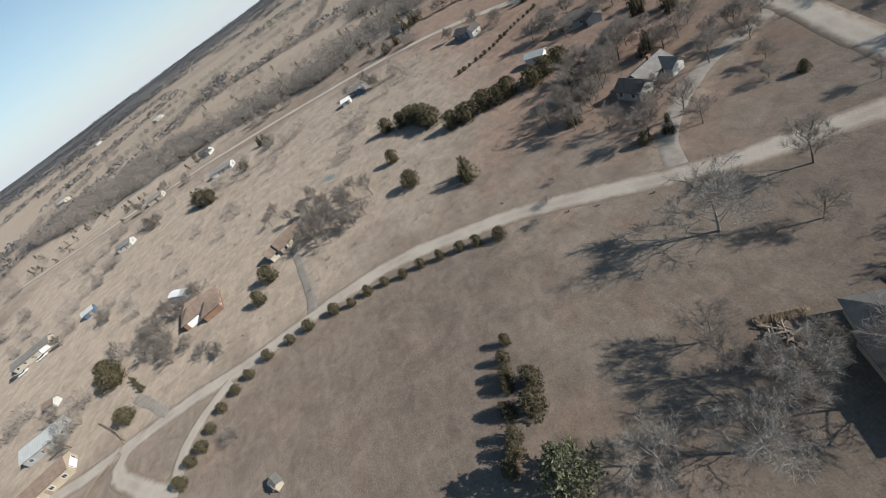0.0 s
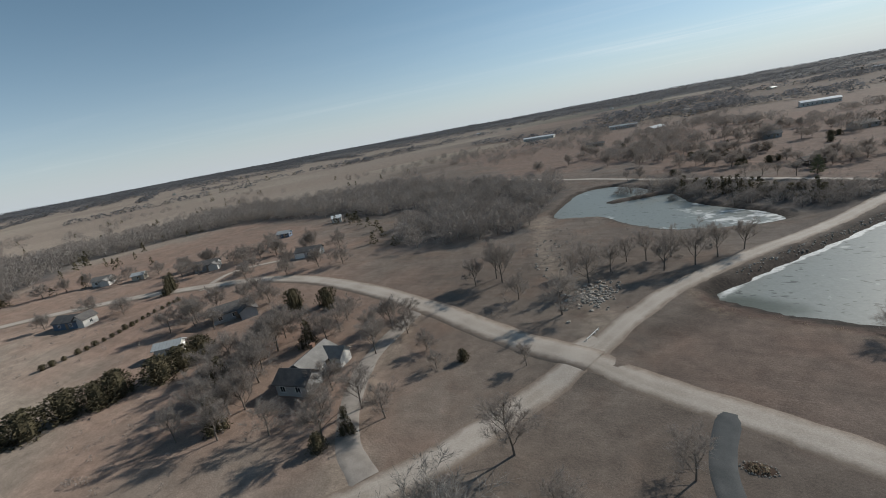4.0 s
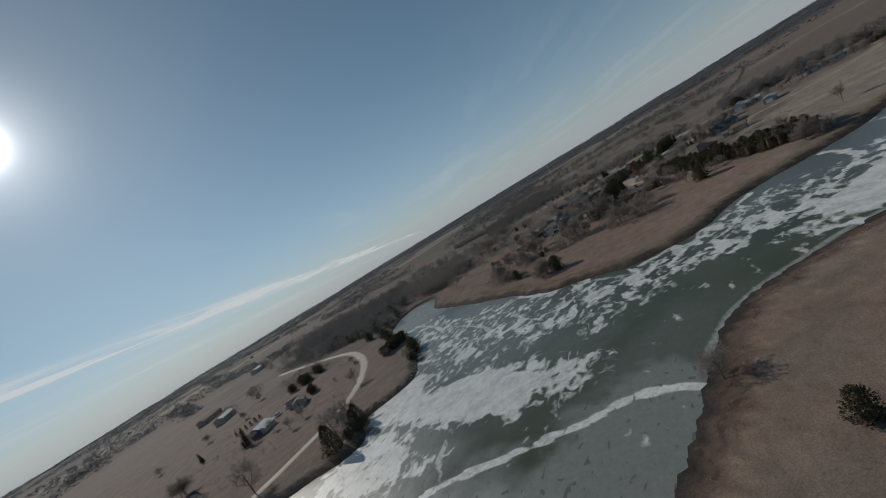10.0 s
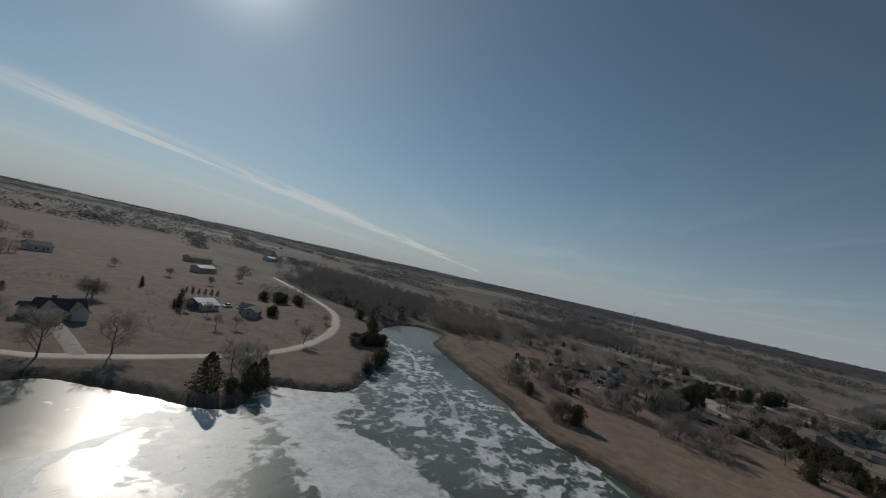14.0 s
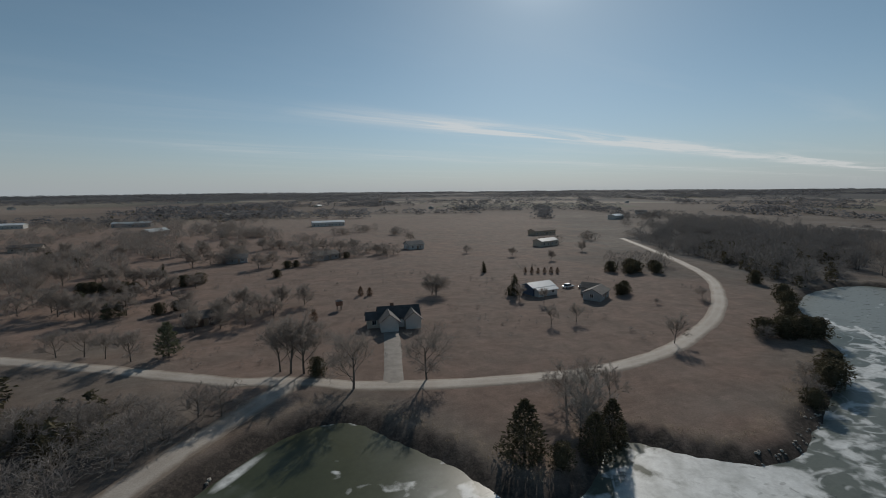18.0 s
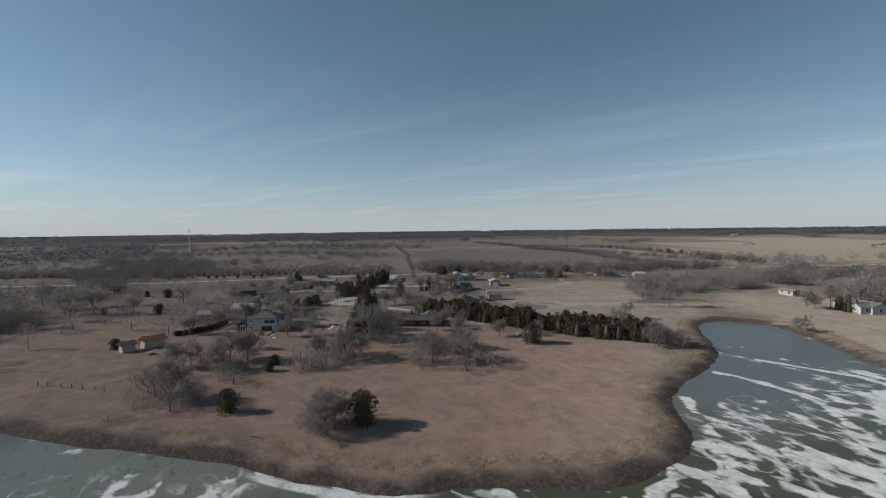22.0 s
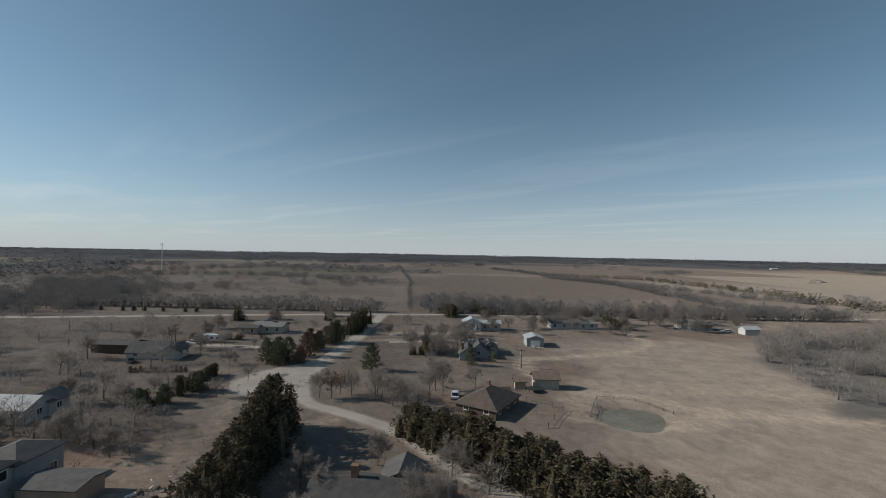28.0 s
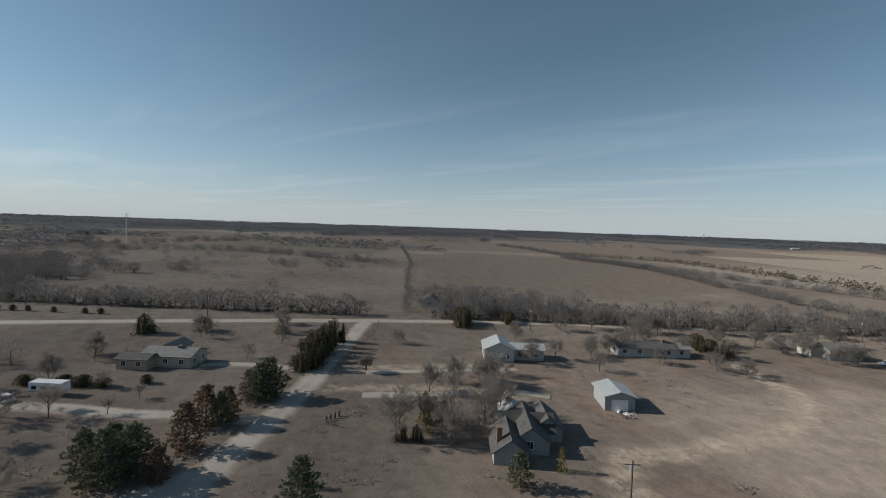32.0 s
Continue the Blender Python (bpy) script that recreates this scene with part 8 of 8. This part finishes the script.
growth("west_clumps", "clumps of leafless trees over the western farmland", "woods", clustered([(-240, 130), (-300, 60), (-320, -20), (-360, -120), (-370, -330), (-700, -500), (-800, 100), (-700, 500), (-300, 560), (-200, 320), (-420, 260), (-440, 160)], 230, (4, 9), (6, 11), 451, 60.0, 0.57), MID, "scrub", 452)
growth("west_green", "dark cedars over the western farmland", "woods", clustered([(-240, 130), (-320, -20), (-370, -330), (-700, -500), (-800, 100), (-700, 500), (-300, 560), (-200, 320), (-440, 160)], 120, (3, 7), (5, 9), 453, 60.0, 0.5), GREENS, "cedar", 454)
growth("roadside_trees", "leafless trees and cedars along the western gravel road", "woods", [(x + RNG.gauss(0, 4), y + RNG.gauss(0, 4), RNG.uniform(4, 7.5), RNG.uniform(5, 9)) for x, y, n in ((-264, -95, 4), (-292, -139, 5), (-325, -173, 6), (-283, -48, 5), (-261, -64, 3), (-257, -91, 3), (-297, 46, 5), (-280, 57, 6), (-238, 39, 4), (-269, -83, 3), (-213, 4, 2), (-281, -243, 5), (-287, -231, 4), (-300, -190, 5), (-268, -158, 4), (-250, -165, 3), (-135, -127, 4), (-155, -168, 4), (-139, -96, 4), (-151, -106, 4)) for _ in range(n)], MID, "scrub", 463)
growth("yard_clumps", "leafless yard trees west of the gravel road", "woods", clustered([(-235, 90), (-170, 70), (-160, -10), (-150, -60), (-170, -110), (-240, -220), (-330, -210), (-320, -60), (-270, 30)], 60, (4, 7), (5, 8), 455, 25.0, 0.55), TUFTS, "scrub", 456)
growth("field_edge_trees", "leafless trees along the northern field edges", "woods", [(x + RNG.gauss(0, 5), y + RNG.gauss(0, 4), RNG.uniform(4, 7), RNG.uniform(5, 9)) for x, y, n in ((74, 381, 5), (94, 385, 5), (55, 377, 5), (30, 438, 6), (52, 462, 8), (125, 496, 8), (10, 522, 8), (81, 515, 8), (107, 532, 8), (16, 383, 5), (52, 360, 4), (202, 300, 6), (192, 304, 5), (206, 390, 5), (240, 400, 6)) for _ in range(n)], MID, "scrub", 464)
growth("north_clumps", "clumps of leafless trees over the northern farmland", "woods", clustered([(-220, 420), (-130, 440), (-60, 640), (60, 640), (120, 800), (-200, 900), (-400, 600)], 300, (4, 8), (6, 10), 457, 45.0, 0.53), MID, "scrub", 458)
growth("east_clumps", "clumps of leafless trees behind the eastern lots", "woods", clustered([(290, 200), (420, 180), (470, 320), (520, 600), (360, 560), (320, 340), (262, 240)], 420, (5, 9), (6, 10), 459, 45.0, 0.48), MID, "mid_scrub", 460)
growth("south_woods", "broad grey belt of leafless woods behind the inlet houses", "woods", clustered([(235, -200), (206, -126), (196, -170), (150, -165), (120, -220), (190, -300), (240, -260)], 210, (3.5, 8), (5, 10), 467, 22.0, 0.47), MID, "mid_scrub", 468)
growth("inlet_yard_trees", "grey leafless trees round the houses by the inlet", "woods", within([(113, -198), (114, -151), (122, -118), (140, -96), (178, -104), (184, -205), (152, -221)], 130, (5, 9), (6, 10), 467), MID, "scrub", 469)
growth("inlet_yard_cedars", "dark cedars round the houses by the inlet", "woods", within([(113, -198), (114, -151), (134, -104), (178, -104), (184, -205), (152, -221)], 26, (4, 7), (6, 9), 468), GREENS, "cedar", 470)
growth("road_woods", "dense grey leafless woods beyond the county road", "woods", within([(430, 215), (428, 186), (434, 171), (492, 148), (614, 160), (614, 202), (564, 223), (526, 240)], 190, (5, 8), (7, 10), 465), MID, "mid_scrub", 466)
growth("south_clumps", "clumps of leafless trees beyond the inlet", "woods", clustered([(100, -130), (230, -150), (330, -330), (200, -600), (-200, -500), (-100, -200)], 420, (4, 9), (6, 10), 461, 45.0, 0.52), MID, "scrub", 462)

growth("pond_brush", "dark dense brush between the pond and the road", "thicket", within([(-58, 262), (-40, 240), (-26, 221), (-6, 202), (8, 190), (20, 196), (27, 205), (11, 212), (-6, 226), (-20, 243), (-40, 256)], 150, (3.0, 5.0), (5, 8), 470), TUFTS, "scrub", 471)
growth("pond_brush_cedars", "dark cedars in the brush beside the pond", "thicket", within([(-40, 254), (-20, 226), (4, 204), (16, 204), (24, 214), (-10, 236)], 22, (3.5, 6), (6, 9), 472), GREENS, "cedar", 473)
growth("meadow_brush", "brown leafless brush in clumps over the meadow", "thicket", [(x + RNG.gauss(0, s), y + RNG.gauss(0, s), RNG.uniform(2, 4.5), RNG.uniform(4, 7)) for x, y, s, n in ((180, 150, 4, 14), (199, 140, 5, 16), (190, 120, 4, 10), (177, 92, 3.5, 5), (185, 84, 4, 5), (172, 84, 3, 4), (196, 112, 4, 10), (152, 126, 2, 5), (205, 96, 4, 8), (214, 68, 4, 8), (260, 112, 6, 12), (266, 138, 7, 14), (286, 150, 8, 12), (262, 58, 4, 10), (300, 26, 5, 10)) for _ in range(n)], TUFTS, "scrub", 474)

# weeds and low brush in the lots and yards
WEED = [tuft_block(330 + i, 26, 0.03, 0.08) for i in range(3)]
weeds = clustered([(215, 60), (240, 130), (280, 150), (370, 120), (400, 40), (380, -30), (300, -120), (270, -10), (250, 10)], 620, (0.4, 1.3), (0.7, 2.0), 481, 14.0, 0.5)
weeds += clustered([(-104, 90), (-175, 110), (-260, 60), (-250, -120), (-112, -112), (-106, -20), (-92, 20)], 700, (0.4, 1.2), (0.7, 2.0), 482, 14.0, 0.5)
weeds += clustered([(-40, 260), (40, 226), (140, 216), (190, 260), (150, 330), (-60, 350)], 420, (0.4, 1.3), (0.8, 2.0), 484, 14.0, 0.52)
weeds += clustered([(-70, 95), (-90, 200), (-40, 180), (-45, 110)], 160, (0.4, 1.2), (0.7, 1.8), 485, 10.0, 0.5)
growth("weeds", "low dry weeds and brush scattered over lots and yards", "weeds", weeds, WEED, "scrub", 486)

# far belts of woodland, row behind row to the skyline
rng = random.Random(77)
spots, dark_spots = [], []
for k in range(430):
    r = 720 * (4600 / 720) ** rng.random()
    a = rng.random() * math.tau
    cx, cy = 90 + r * math.cos(a), 80 + r * math.sin(a)
    turn = radians(-28) + (math.pi / 2 if rng.random() < 0.5 else 0) + rng.gauss(0, 0.08)
    length = rng.uniform(60, 260) * (1 + r / 1500)
    n = int(length / (4.6 + r / 210))
    for j in range(n):
        s = (j / max(n - 1, 1) - 0.5) * length
        x, y = cx + math.cos(turn) * s + rng.gauss(0, 3 + r / 380), cy + math.sin(turn) * s + rng.gauss(0, 3 + r / 380)
        u = ((x - 392) * E1[0] + (y - 14) * E1[1], (x - 392) * E2[0] + (y - 14) * E2[1])
        if (8 < u[0] < 470 and -330 < u[1] < 420) or math.hypot(x, y) < 430 or math.hypot(x, y) > 4700:
            continue
        if (x < -250 and r < 1700 and k % 3) or (x > 350 and r < 1900 and k % 5 < 3):
            continue
        if -1600 < u[1] < -230 and 20 < u[0] < 2200 and rng.random() < 0.95:
            continue
        (dark_spots if rng.random() < 0.12 else spots).append((x, y, rng.uniform(6, 11), rng.uniform(8, 15) + r / 120))
growth("far_woods", "grey-brown leafless woods stretching to the horizon", "woods", spots, SMALL, "hazed_scrub", 430)
growth("far_cedars", "dark cedar groves in the far countryside", "woods", dark_spots, FARGREEN, "cedar", 431)
rim = []
for r in (2000, 2300, 2600, 3000, 3400, 3800, 4200, 4500, 4750):
    n = int(r * 6.283 / 20)
    for j in range(n):
        if lattice(np.array([[j * 3.0, r]]), 30.0, 88)[0] < 0.34:
            continue
        a = (j + rng.random()) / n * math.tau
        q = r + rng.gauss(0, 110)
        rim.append((q * math.cos(a), q * math.sin(a), rng.uniform(8, 12), rng.uniform(26, 48)))
growth("skyline_woods", "dark continuous woodland along the skyline", "woods", rim, SMALL, "hazed_scrub", 432)
for k in range(46):
    a, r = rng.random() * math.tau, rng.uniform(520, 1900)
    x, y = 90 + r * math.cos(a), 80 + r * math.sin(a)
    u = ((x - 392) * E1[0] + (y - 14) * E1[1], (x - 392) * E2[0] + (y - 14) * E2[1])
    if 8 < u[0] < 1300 and -900 < u[1] < 420:
        continue
    far = base("farmhouse", "small pale farm building far out in the fields", "house", x, y, 62 + 90 * rng.randrange(2), "far farm buildings")
    L_, W_, kind_ = rng.choice(((14, 9, 0), (22, 11, 1), (12, 8, 2)))
    part("wall", shared(("fw", L_), lambda: wall_mesh(L_, W_, 3.2, 2.2, ("white", "cream", "greywall")[kind_], False)), far)
    part("roof", shared(("fr", L_), lambda: roof_mesh(L_, W_, 3.2, 2.2, ("shingle", "metal_roof", "dark_shingle")[kind_], False)), far)

tower = base("water_tower", "tiny white water tower on the far skyline", "water tower", 2158, -2888)
part("stem", Build().tube([(0, 0, -2), (0, 0, 30)], [2.2, 1.6], 12).mesh("stem", "trim"), tower)
part("tank", Build().tube([(0, 0, 28), (0, 0, 31), (0, 0, 35), (0, 0, 38)], [2.0, 6.0, 6.0, 2.0], 16).mesh("tank", "trim"), tower)

# dry reeds along the shores
blade = Build()
brng = random.Random(12)
for i in range(22):
    p = Vector((brng.gauss(0, 0.5), brng.gauss(0, 0.5), -0.05))
    e = p + Vector((brng.gauss(0, 0.25), brng.gauss(0, 0.25), brng.uniform(0.5, 1.0)))
    s = Vector((brng.gauss(0, 1), brng.gauss(0, 1), 0)).normalized() * 0.03
    blade.add([p - s, p + s, e], [(0, 1, 2)])
REED = [(np.array(blade.v), blade.f)]
reeds = []
for i in range(len(LAKE)):
    a, c = LAKE[i], LAKE[(i + 1) % len(LAKE)]
    t = (c - a) / np.linalg.norm(c - a)
    out = np.array([t[1], -t[0]])
    if distance((a + out)[None, :], LAKE, True)[0] < 0:
        out = -out
    if a[0] < 45 and a[1] > 118:
        continue
    east = a[0] > 96 and a[1] < 160
    for _ in range(int((14 if east else 1.5 if a[0] < 100 and a[1] < 118 else 2) * np.linalg.norm(c - a) / 3)):
        q = a + (c - a) * rng.random() + out * ((2.9 if rng.random() < 0.25 else 4.3) + (2.9 if east else 2.4 if a[1] < 135 else 1.6) * rng.random() ** 1.8)
        reeds.append((q[0], q[1], rng.uniform(0.3, 0.62), rng.uniform(0.6, 1.2)))
growth("reeds", "ragged band of tan dry grass along the lake shore", "dry grass", reeds, REED, "reed", 440)
